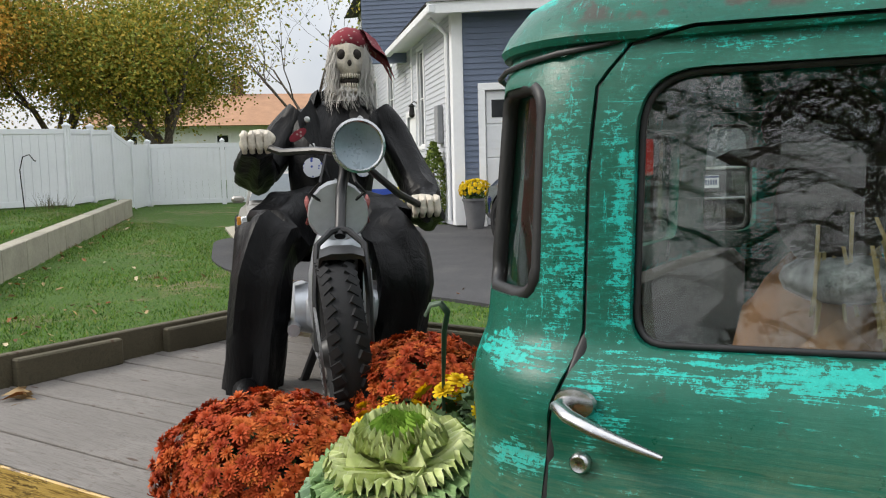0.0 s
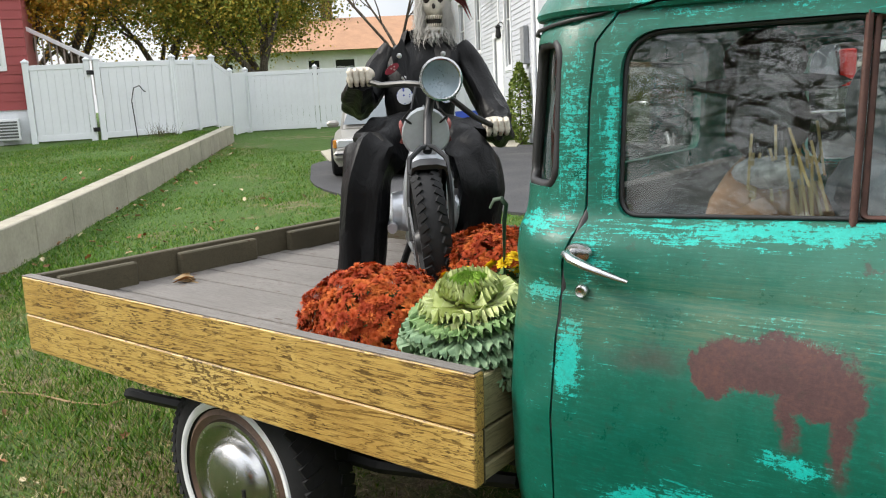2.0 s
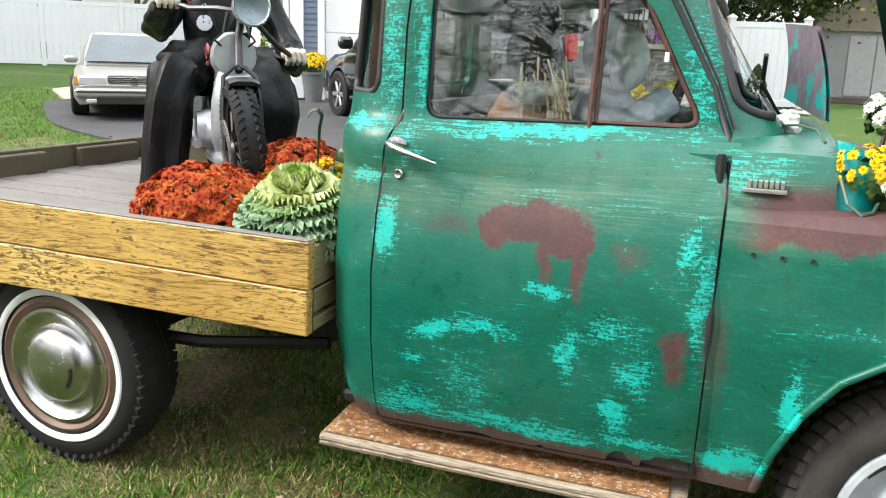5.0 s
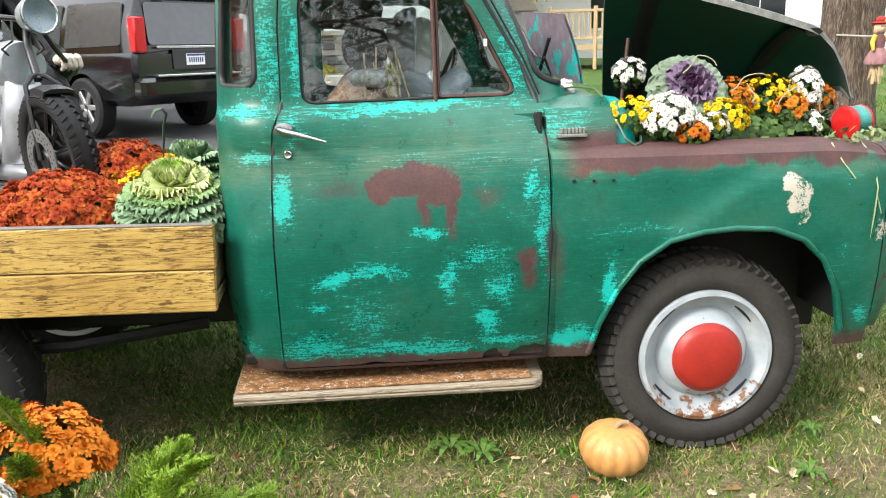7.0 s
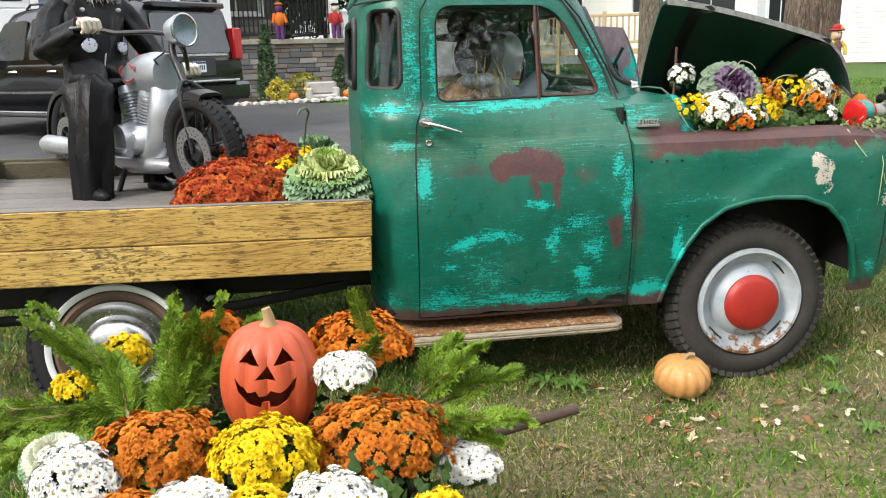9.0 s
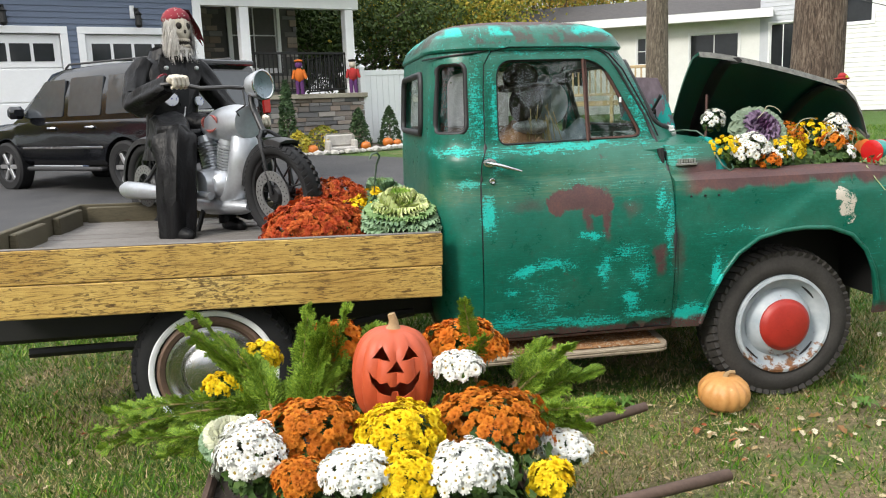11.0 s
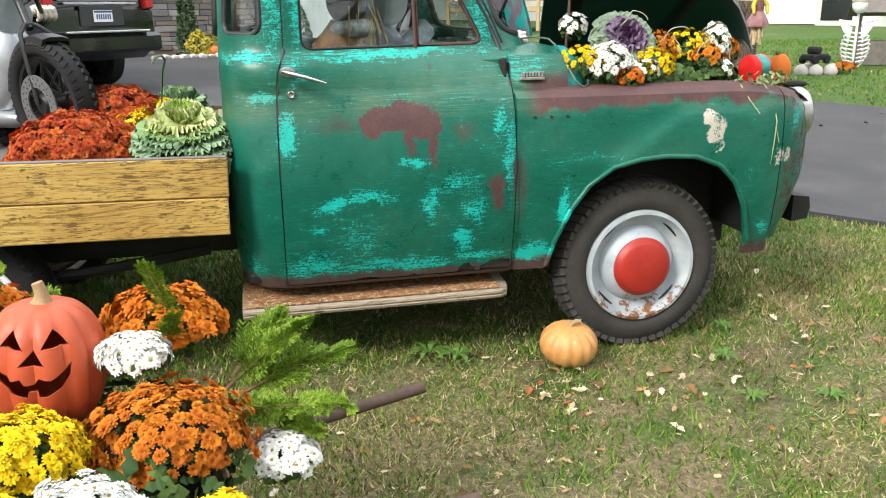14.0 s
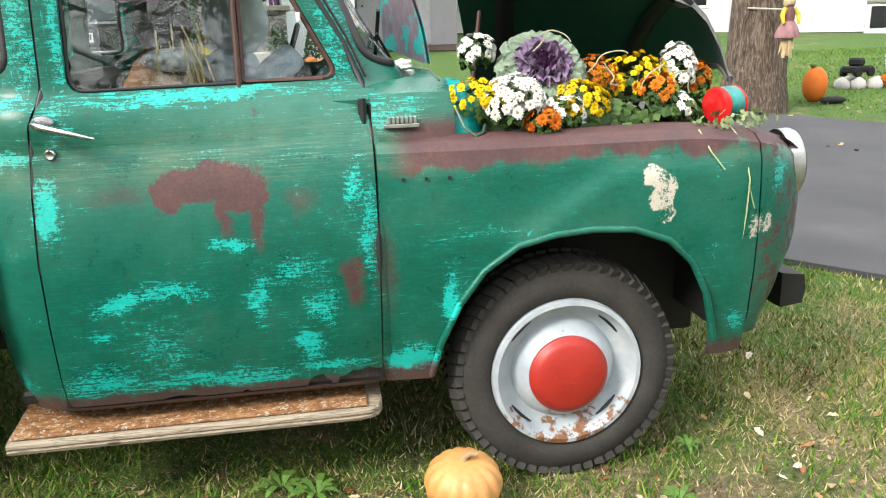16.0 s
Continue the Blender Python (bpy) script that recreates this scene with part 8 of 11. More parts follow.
JACK = m_pumpkin("jack_skin", (0.40, 0.062, 0.020), (0.50, 0.090, 0.033), (0.44, 0.085, 0.035))
jk = thing("jack_o_lantern", "carved orange plastic pumpkin with a grinning face among flowers", "pumpkin", at=Matrix.Translation((-0.588, -1.36, 0.562)) @ Matrix.Rotation(radians(3), 4, "Y"))
ob_ = bmesh.new()
loft(ob_, pumpkin_shell(0.116, 0.265, 12, 0.10, pinch=0.6))
ib = bmesh.new()
loft(ib, pumpkin_shell(0.116, 0.265, 12, 0.10, thick=0.005, pinch=0.6))
EYE_L, EYE_R = [(-0.064, 0.203), (-0.017, 0.200), (-0.036, 0.235)], [(0.014, 0.200), (0.062, 0.203), (0.034, 0.235)]
NOSE_O = [(-0.028, 0.170), (0.020, 0.168), (0.001, 0.199)]
GRIN = [(-0.074, 0.170), (-0.062, 0.152), (-0.045, 0.139), (-0.026, 0.145), (-0.018, 0.132), (-0.002, 0.131), (0.008, 0.144), (0.030, 0.139), (0.052, 0.152), (0.066, 0.170),
        (0.061, 0.142), (0.045, 0.118), (0.022, 0.105), (0.006, 0.103), (0.004, 0.116), (-0.012, 0.117), (-0.015, 0.105), (-0.047, 0.113), (-0.066, 0.136)]
face = [pr(o, "y", -0.2, 0.0) for o in (EYE_L, EYE_R, NOSE_O, GRIN)]
part("pumpkin_shell", cut(cut(ob_, [ib]), face, hollow=True), JACK, jk, smooth=50)
bm = bmesh.new()
tube(bm, [(0, 0, 0.252), (0, 0, 0.264), (0.001, 0, 0.272), (0.0, 0.0, 0.286), (-0.006, 0.0, 0.305)], [0.030, 0.022, 0.016, 0.013, 0.011], 10)
part("stem", bm, STEM, jk, smooth=50)

# ---- old wheelbarrow filled with flowers ----
RUSTY = plain("rusty_barrow_steel", (0.10, 0.065, 0.05), 0.8, 0.3, 0.4, 8, 0.4, 60)
barrow = thing("wheelbarrow", "rusty old wheelbarrow with pipe handles resting on the grass", "wheelbarrow")
bm = bmesh.new()
tr0 = rounded([(-0.92, -1.70), (-0.92, -1.20), (-0.36, -1.15), (-0.36, -1.68)], 0.10, 4)
tr1 = rounded([(-1.10, -1.82), (-1.10, -1.06), (-0.26, -1.04), (-0.26, -1.80)], 0.14, 4)
loft(bm, [[(x, y, 0.16) for x, y in tr0], [(x, y, 0.43) for x, y in tr1], [(x * 1.0 - 0.01 if x < -0.6 else x + 0.01, y - 0.01 if y < -1.4 else y + 0.01, 0.435) for x, y in tr1], [(x, y, 0.415) for x, y in tr1], [(x, y, 0.18) for x, y in tr0]])
part("tray", bm, RUSTY, barrow, smooth=30)
bm = bmesh.new()
tube(bm, [(x, y, 0.435) for x, y in tr1], 0.012, 6, closed=True, caps=False)
part("tray_rim", bm, RUSTY, barrow, smooth=50)
for y0, y1, z0 in ((-1.154, -1.23, 0.442), (-1.707, -1.69, 0.463)):
    bm = bmesh.new()
    tube(bm, [(0.25, y0, z0), (0.245, y0, z0 - 0.001), (-0.10, (y0 + y1) / 2, z0 - 0.055), (-0.60, y1, 0.30)], [0.0135, 0.0155, 0.0155, 0.0155], 12)
    part("handle", bm, RUSTY, barrow, "rusty round pipe handle", smooth=50)
bm = bmesh.new()
lathe(bm, [(0.10, -0.03), (0.15, -0.025), (0.16, 0), (0.15, 0.025), (0.10, 0.03)], Matrix.Translation((-1.15, -1.45, 0.11)) @ Matrix.Rotation(radians(90), 4, "X"), 24)
part("wheel", bm, RUBBER, barrow, smooth=50)
for x, y in ((-0.3, -1.0), (-0.3, -1.6)):
    bm = bmesh.new()
    tube(bm, [(x, y, 0.30), (x + 0.03, y, -0.05)], 0.014, 6)
    part("leg", bm, RUSTY, barrow)
SOIL = plain("potting_soil", (0.02, 0.014, 0.01), 0.95, 0, 0.4, 30, 0.6, 60)
bm = bmesh.new()
loft(bm, [[(x, y, 0.41) for x, y in tr1], [(-0.6 + (x + 0.6) * 0.5, -1.4 + (y + 1.4) * 0.5, 0.46) for x, y in tr1]])
part("soil", bm, SOIL, barrow)
BP = [("orange", (-0.72, -1.04, 0.645), (0.085, 0.07, 0.07), 30, "orange chrysanthemum behind the carved pumpkin", 61),
      ("orange", (-0.345, -1.12, 0.63), (0.125, 0.085, 0.075), 40, "large orange chrysanthemum beside the carved pumpkin", 62),
      ("white", (-0.385, -1.30, 0.635), (0.068, 0.05, 0.038), 24, "white daisy mum tucked below orange blooms", 63),
      ("burnt", (-0.345, -1.50, 0.555), (0.155, 0.11, 0.10), 120, "burnt-orange chrysanthemum mound in the wheelbarrow", 64),
      ("burnt", (-0.82, -1.55, 0.60), (0.13, 0.10, 0.09), 105, "burnt-orange mum mound at the barrow's front", 65),
      ("burnt", (-0.84, -1.75, 0.575), (0.058, 0.05, 0.05), 26, "small burnt-orange mum at the barrow's lip", 66),
      ("yellow", (-0.59, -1.60, 0.595), (0.110, 0.09, 0.085), 84, "vivid yellow chrysanthemum below the carved pumpkin", 67),
      ("yellow", (-0.60, -1.79, 0.565), (0.075, 0.06, 0.06), 44, "yellow chrysanthemum at the barrow's lip", 68),
      ("white", (-0.715, -1.80, 0.60), (0.078, 0.06, 0.055), 44, "white daisy mum beside yellow blooms", 69),
      ("white", (-0.450, -1.80, 0.58), (0.088, 0.06, 0.065), 54, "white daisy mum at the barrow's lip", 70),
      ("white", (-0.955, -1.66, 0.605), (0.075, 0.06, 0.085), 56, "tall white daisy mum by the white kale", 71),
      ("yellow", (-0.94, -1.02, 0.62), (0.055, 0.05, 0.045), 20, "yellow mum half hidden by juniper", 72),
      ("yellow", (-1.05, -1.10, 0.57), (0.05, 0.04, 0.035), 14, "small yellow mum at the juniper's edge", 73),
      ("marigold", (-0.235, -1.74, 0.50), (0.05, 0.04, 0.05), 12, "few large yellow blooms at the barrow's corner", 74),
      ("white", (-0.12, -1.46, 0.455), (0.07, 0.06, 0.05), 34, "white daisy mum hanging over the handles", 75)]
for kind, c, rad, n, lab, sd in BP:
    back = c[1] > -1.45
    mum(kind, (c[0] - 0.02 * back, c[1] - 0.11 * back, c[2] + (0.08 if back else 0.012)), rad, int(n * 3.3), lab, sd, 110, 0.034, up=0.25, spread=0.80, rough=0.26)
kale((-1.015, -1.57, 0.635), 0.072, Matrix.Rotation(radians(25), 4, "X"), [K_OUT, K_WHITE, K_WHITE, K_WHITE], "small cream-white ornamental kale at the barrow's edge", 34)
fill = thing("barrow_foliage", "dark green leaves filling the wheelbarrow", "foliage")
foliage(fill, (-0.62, -1.47, 0.51), (0.44, 0.38, 0.10), 700, 0.055, 79)
foliage(fill, (-0.62, -1.80, 0.48), (0.42, 0.07, 0.06), 200, 0.05, 80)

# juniper sprays
JT = [(-0.80, -1.20, 0.86), (-0.69, -1.20, 0.85), (-1.14, -1.20, 0.86), (-1.39, -1.20, 0.58), (-0.375, -1.36, 0.88), (-0.04, -1.31, 0.705), (0.02, -1.50, 0.58), (-0.97, -1.20, 0.71), (-0.76, -1.20, 0.76)]
JUN = m_leaf("juniper_needles", (0.055, 0.120, 0.008), (0.13, 0.23, 0.014), (0.26, 0.36, 0.035))


def juniper(base, tip, seed, width=0.10, dense=46):
    rr = rng(seed)
    t = thing("juniper_spray", "feathery green juniper spray stuck among the flowers", "foliage", "juniper sprays")
    b, e = Vector(base), Vector(tip)
    ax = (e - b)
    L_ = ax.length
    d = ax.normalized()
    s0 = d.cross(Vector((0, 0, 1))).normalized()
    u0 = s0.cross(d)
    pts = [b + d * L_ * k / 6 + u0 * 0.05 * L_ * math.sin(k / 6 * 2.6) for k in range(7)]
    bm = bmesh.new()
    tube(bm, pts, [0.006 - 0.0008 * k for k in range(7)], 5)
    part("twig", bm, STEM, t)
    V, F = [], []
    dense = int(dense * 0.9)
    for k in range(dense):
        f = 0.10 + 0.90 * k / dense
        i = min(5, int(f * 6))
        p = pts[i].lerp(pts[i + 1], f * 6 - i)
        sg = 1 if k % 2 else -1
        a = rr.gauss(0, 0.7)
        lat = s0 * math.cos(a) * sg + u0 * math.sin(a)
        out = (lat * 0.62 + d * rr.uniform(0.8, 1.2) + Vector((0, 0, 0.15))).normalized()
        bl = 0.72 * width * (1.12 - f) * rr.uniform(0.6, 1.2) + 0.018
        nrm = out.cross(d).normalized()
        side = nrm.cross(out).normalized()
        for q in range(8):
            c0 = p + out * bl * (q + 0.5) / 8
            sub = bl * 0.42 * (1 - q / 9.0) * rr.uniform(0.6, 1.2) + 0.006
            for s2 in (-1, 1):
                tw = (out * 0.9 + side * s2 * 0.8 + nrm * rr.uniform(-0.4, 0.4)).normalized()
                for h_ in range(4):
                    c = c0 + tw * sub * h_ / 4
                    for s3 in (-1, 1):
                        n_ = (tw + side * s3 * 0.45 + nrm * rr.uniform(-0.5, 0.5)).normalized()
                        w = tw.cross(nrm).normalized() * 0.0014
                        ln = sub * 0.34 + 0.003
                        j = len(V)
                        V += [c - w, c + w, c + n_ * ln]
                        F.append((j, j + 1, j + 2))
    tagged(meshed("needles", V, F, JUN, t), kind="stuff")


SPRAYS = [((-0.85, -1.15, 0.52), JT[3], 0.10, 60), ((-0.88, -1.12, 0.50), JT[2], 0.06, 50), ((-0.82, -1.12, 0.50), JT[0], 0.09, 60), ((-0.74, -1.10, 0.52), JT[1], 0.08, 56),
          ((-0.9, -1.2, 0.5), JT[7], 0.11, 60), ((-0.82, -1.2, 0.5), JT[8], 0.11, 60), ((-0.30, -1.10, 0.52), JT[4], 0.07, 46), ((-0.22, -1.18, 0.48), JT[5], 0.10, 60), ((-0.22, -1.25, 0.46), JT[6], 0.08, 56), ((-0.2, -1.15, 0.5), (-0.10, -1.22, 0.70), 0.10, 50), ((-0.95, -1.25, 0.45), (-1.30, -1.30, 0.54), 0.09, 50)]
jr = rng(199)
for k, (a, b_, w, n) in enumerate(SPRAYS):
    for q in range(4 if k < 6 else 2):
        j0 = Vector((jr.uniform(-0.06, 0.06), jr.uniform(-0.04, 0.06), 0)) if q else Vector()
        j1 = Vector((jr.uniform(-0.09, 0.09), jr.uniform(-0.08, 0.06), jr.uniform(-0.12, -0.04))) if q else Vector()
        juniper(Vector(a) + j0 + Vector((-0.02, -0.12, 0.08)), Vector(b_) + j1, 200 + k * 3 + q, w, n)


# ---- parked cars ----
BLACKPAINT = plain("black_car_paint", (0.005, 0.0055, 0.007), 0.14, 0, 0.2, 1.5)
BLACKPAINT.node_tree.nodes["Principled BSDF"].inputs["Coat Weight"].default_value = 0.6
BLACKPAINT.node_tree.nodes["Principled BSDF"].inputs["Coat Roughness"].default_value = 0.04
CHAMPAGNE = plain("silver_beige_car_paint", (0.31, 0.295, 0.27), 0.3, 0.4, 0.06, 2)
TINT = plain("tinted_car_glass", (0.045, 0.052, 0.060), 0.04, 0, 0.2, 1)
TINT.node_tree.nodes["Principled BSDF"].inputs["Specular IOR Level"].default_value = 1.0
DGREY = plain("dark_grey_plastic", (0.03, 0.03, 0.032), 0.6, 0, 0.2, 6)
ALLOY = plain("alloy_wheel", (0.50, 0.50, 0.51), 0.3, 0.8, 0.1, 8)
CLEARLAMP = plain("clear_lamp", (0.55, 0.56, 0.57), 0.15, 0.2, 0.1, 8)
AMBER = plain("amber_lamp", (0.5, 0.2, 0.03), 0.25)


def car_wheel(parent, x, y, r, side, spokes=6):
    w = new("wheel")
    w.parent = parent
    w.matrix_local = Matrix.Translation((x, y, r))
    mi = Matrix.Rotation(radians(-90 * side), 4, "X")
    bm = bmesh.new()
    lathe(bm, [(r * 0.66, -0.12), (r * 0.9, -0.13), (r, -0.10), (r, 0.10), (r * 0.9, 0.13), (r * 0.66, 0.12), (r * 0.62, 0.08)], mi, 36)
    part("tyre", bm, RUBBER, w, smooth=40)
    bm = bmesh.new()
    lathe(bm, [(r * 0.67, 0.11), (r * 0.62, 0.115), (r * 0.58, 0.06), (r * 0.2, 0.04), (0, 0.04)], mi, 36)
    part("rim", bm, DGREY, w, smooth=40)
    for k in range(spokes):
        bm = bmesh.new()
        a = 2 * math.pi * k / spokes
        box(bm, (r * 0.08, -r * 0.09, 0.06), (r * 0.62, r * 0.09, 0.10), mi @ Matrix.Rotation(a, 4, "Z"), 0.01)
        part("spoke", bm, ALLOY, w)


def car_body(parent, secs, arches, material, width, name="body"):
    """A body lofted from (x, [(half width share, z), ...]) sections, with wheel arches cut."""
    bm = bmesh.new()
    rings = []
    for x, pts in secs:
        half = [(width / 2 * w, z) for w, z in pts]
        rings.append([(x, y, z) for y, z in half] + [(x, -y, z) for y, z in half[::-1]])
    loft(bm, rings)
    cuts = []
    for ax, ar, az in arches:
        for s in (-1, 1):
            c = bmesh.new()
            lathe(c, [(0, 0), (ar, 0), (ar, 0.42), (0, 0.42)], Matrix.Translation((ax, s * (width / 2 + 0.1), az)) @ Matrix.Rotation(radians(90 * s), 4, "X"), 28)
            cuts.append(c)
    return part(name, cut(bm, cuts), material, parent, smooth=28)


def side_pane(parent, outline, y, lean, z0, material=TINT):
    bm = bmesh.new()
    o = rounded(outline, 0.05, 3)
    vs = [bm.verts.new((x, math.copysign(abs(y) - lean * (z - z0), y), z)) for x, z in o]
    ws = [bm.verts.new((x, math.copysign(abs(y) - lean * (z - z0) - 0.02, y), z)) for x, z in o]
    bm.faces.new(vs)
    bm.faces.new(ws[::-1])
    for k in range(len(vs)):
        bm.faces.new((vs[k], ws[k], ws[(k + 1) % len(vs)], vs[(k + 1) % len(vs)]))
    return part("side_window", bm, material, parent)


SUVM = Matrix.Translation((-2.95, 9.75, g_low(-3.2, 10.0) + 0.04)) @ Matrix.Rotation(radians(140.6), 4, "Z")
suv = thing("suv", "large black suv with chrome side trim parked on the driveway", "car", at=SUVM)
lowp = [(0.90, 0.42), (0.985, 0.50), (1.0, 0.75), (0.985, 1.02), (0.955, 1.10)]
car_body(suv, [(-1.13, [(0.80, 0.62), (0.88, 0.66), (0.90, 0.80), (0.90, 1.0), (0.88, 1.08)]), (-1.08, [(0.86, 0.52), (0.95, 0.58), (0.97, 0.80), (0.96, 1.03), (0.93, 1.10)]), (-0.9, lowp), (0.4, lowp), (1.6, lowp), (2.6, lowp), (2.75, [(0.90, 0.42), (0.98, 0.50), (0.99, 0.75), (0.96, 1.0), (0.88, 1.10)]), (3.5, [(0.88, 0.42), (0.95, 0.50), (0.96, 0.74), (0.92, 0.96), (0.80, 1.07)]), (3.9, [(0.80, 0.40), (0.86, 0.48), (0.87, 0.72), (0.82, 0.92), (0.66, 1.0)]), (3.98, [(0.7, 0.44), (0.76, 0.5), (0.78, 0.7), (0.74, 0.86), (0.6, 0.92)])], [(0.0, 0.47, 0.38), (2.95, 0.47, 0.38)], BLACKPAINT, 2.0)
bm = bmesh.new()
rings = []
for x, wb_, wt, zt in ((-1.10, 0.88, 0.80, 1.14), (-1.06, 0.93, 0.74, 1.50), (-0.98, 0.95, 0.73, 1.86), (-0.80, 0.95, 0.73, 1.905), (0.6, 0.95, 0.74, 1.925), (1.6, 0.95, 0.73, 1.90), (1.98, 0.95, 0.72, 1.84), (2.25, 0.95, 0.75, 1.62), (2.75, 0.94, 0.86, 1.14)):
    zb = 1.08
    p = [(wb_, zb), (wb_ - (wb_ - wt) * 0.35, zb + (zt - zb) * 0.45), (wt + 0.02, zb + (zt - zb) * 0.88), (wt - 0.06, zt)]
    rings.append([(x, y, z) for y, z in p] + [(x, -y, z) for y, z in p[::-1]])
loft(bm, rings)
part("cabin", bm, BLACKPAINT, suv, smooth=30)
for y in (-0.955, 0.955):
    for o in ([(1.42, 1.17), (1.42, 1.74), (1.95, 1.72), (2.40, 1.22), (2.40, 1.17)], [(0.52, 1.17), (0.52, 1.76), (1.30, 1.75), (1.30, 1.17)], [(-0.86, 1.20), (-0.80, 1.74), (0.40, 1.76), (0.40, 1.18)]):
        side_pane(suv, o, math.copysign(0.962, y), 0.235, 1.10)
    bm = bmesh.new()
    box(bm, (0.45, min(y * 1.055, y * 1.03), 0.68), (2.45, max(y * 1.055, y * 1.03), 0.715), None, 0.004)
    part("side_trim", bm, CHROME, suv)
    for x in (0.62, 1.55):
        bm = bmesh.new()
        tube(bm, [(x, y * 1.045, 1.0), (x + 0.06, y * 1.075, 1.0), (x + 0.14, y * 1.075, 1.0), (x + 0.2, y * 1.045, 1.0)], 0.018, 6)
        part("door_handle", bm, CHROME, suv)
    bm = bmesh.new()
    box(bm, (0.55, min(y * 0.9, y * 1.06), 0.34), (2.40, max(y * 0.9, y * 1.06), 0.40), None, 0.02)
    part("side_step", bm, DGREY, suv)
    bm = bmesh.new()
    box(bm, (2.32, min(y, y * 1.26), 1.16), (2.48, max(y, y * 1.26), 1.36), None, 0.05)
    part("wing_mirror", bm, BLACKPAINT, suv, smooth=40)
    for x0, x1 in ((-0.7, 1.6),):
        bm = bmesh.new()
        tube(bm, [(x0, y * 0.70, 1.91), (x0 + 0.1, y * 0.70, 1.965), (x1 - 0.1, y * 0.70, 1.965), (x1, y * 0.70, 1.90)], 0.018, 6)
        part("roof_rail", bm, DGREY, suv)
    for x in (0.0, 2.95):
        car_wheel(suv, x, y * 0.92, 0.395, 1 if y > 0 else -1)
    bm = bmesh.new()
    box(bm, (-1.165, min(y * 0.78, y * 0.965), 1.10), (-1.02, max(y * 0.78, y * 0.965), 1.55), None, 0.02)
    part("tail_lamp", bm, REDLENS, suv, "tall red tail lamp", smooth=40)
    bm = bmesh.new()
    box(bm, (3.80, min(y * 0.55, y * 0.86), 0.72), (3.95, max(y * 0.55, y * 0.86), 0.92), None, 0.03)
    part("headlamp", bm, CLEARLAMP, suv, smooth=40)
bm = bmesh.new()
o = rounded([(-0.70, 1.20), (-0.66, 1.74), (0.66, 1.74), (0.70, 1.20)], 0.06, 3)
A_ = [bm.verts.new((-1.125 + max(0, z - 1.2) * 0.19, y, z)) for y, z in o]
bm.faces.new(A_)
part("rear_window", bm, TINT, suv, fix=False)
boxpart("rear_bumper", (-1.26, -0.95, 0.52), (-1.02, 0.95, 0.78), BLACKPAINT, suv, 0.05)
boxpart("bumper_step", (-1.275, -0.70, 0.79), (-1.05, 0.70, 0.82), CHROME, suv, 0.008)
boxpart("plate_recess", (-1.155, -0.36, 0.88), (-1.125, 0.36, 1.14), DGREY, suv, 0.01)
plate = boxpart("number_plate", (-1.168, -0.155, 0.93), (-1.155, 0.155, 1.08), WHITETRIM, suv, 0.003, label="white number plate with plain dark bars")
BAR_BLUE = plain("plate_blue", (0.03, 0.05, 0.16), 0.5)
boxpart("plate_band", (-1.170, -0.15, 1.05), (-1.167, 0.15, 1.075), BAR_BLUE, plate, 0)
for k in range(7):
    boxpart("plate_bar", (-1.171, -0.12 + k * 0.036, 0.965), (-1.167, -0.10 + k * 0.036, 1.03), BAR_BLUE, plate, 0)
boxpart("chrome_strip", (-1.16, -0.60, 1.155), (-1.13, 0.60, 1.185), CHROME, suv, 0.005)
boxpart("roof_spoiler", (-1.12, -0.66, 1.82), (-0.9, 0.66, 1.90), BLACKPAINT, suv, 0.02)

CARM = Matrix.Translation((-8.10, 8.40, g_low(-8.4, 8.7) + 0.05)) @ Matrix.Rotation(radians(-47), 4, "Z")
car = thing("coupe", "silver-beige coupe parked on the driveway, front facing the lawn", "car", at=CARM)
cs = [(0.90, 0.20), (0.985, 0.32), (1.0, 0.55), (0.95, 0.72), (0.86, 0.78)]
car_body(car, [(-4.30, [(0.85, 0.40), (0.9, 0.5), (0.9, 0.65), (0.86, 0.75), (0.7, 0.80)]), (-3.9, cs), (-2.0, cs), (-1.6, cs), (-1.0, [(0.90, 0.20), (0.985, 0.32), (1.0, 0.55), (0.95, 0.70), (0.84, 0.76)]), (-0.35, [(0.90, 0.20), (0.97, 0.30), (0.98, 0.52), (0.93, 0.64), (0.80, 0.70)]), (-0.08, [(0.88, 0.20), (0.94, 0.30), (0.95, 0.46), (0.93, 0.58), (0.78, 0.66)]), (0.06, [(0.80, 0.22), (0.88, 0.30), (0.90, 0.44), (0.86, 0.48), (0.7, 0.50)])], [(-0.85, 0.36, 0.32), (-3.35, 0.36, 0.32)], CHAMPAGNE, 1.81)
bm = bmesh.new()
rings = []
for x, wb_, wt, zt in ((-1.08, 0.78, 0.74, 0.79), (-1.40, 0.80, 0.69, 1.02), (-1.80, 0.80, 0.60, 1.28), (-2.05, 0.80, 0.59, 1.32), (-2.6, 0.80, 0.59, 1.31), (-3.5, 0.76, 0.66, 0.82)):
    p = [(wb_, 0.74), (wb_ - 0.06, 0.74 + (zt - 0.74) * 0.5), (wt, zt - 0.03), (wt - 0.12, zt)]
    rings.append([(x, y, z) for y, z in p] + [(x, -y, z) for y, z in p[::-1]])
loft(bm, rings)
part("cabin", bm, CHAMPAGNE, car, smooth=30)
bm = bmesh.new()
vs = [bm.verts.new(p) for p in ((-1.12, -0.705, 0.822), (-1.12, 0.705, 0.822), (-1.76, 0.555, 1.255), (-1.76, -0.555, 1.255))]
for v in vs:
    v.co.x += 0.022
    v.co.z += 0.022
bm.faces.new(vs)
part("windscreen", bm, plain("windscreen_grey", (0.10, 0.12, 0.13), 0.06, 0, 0.2, 2), car, fix=False)
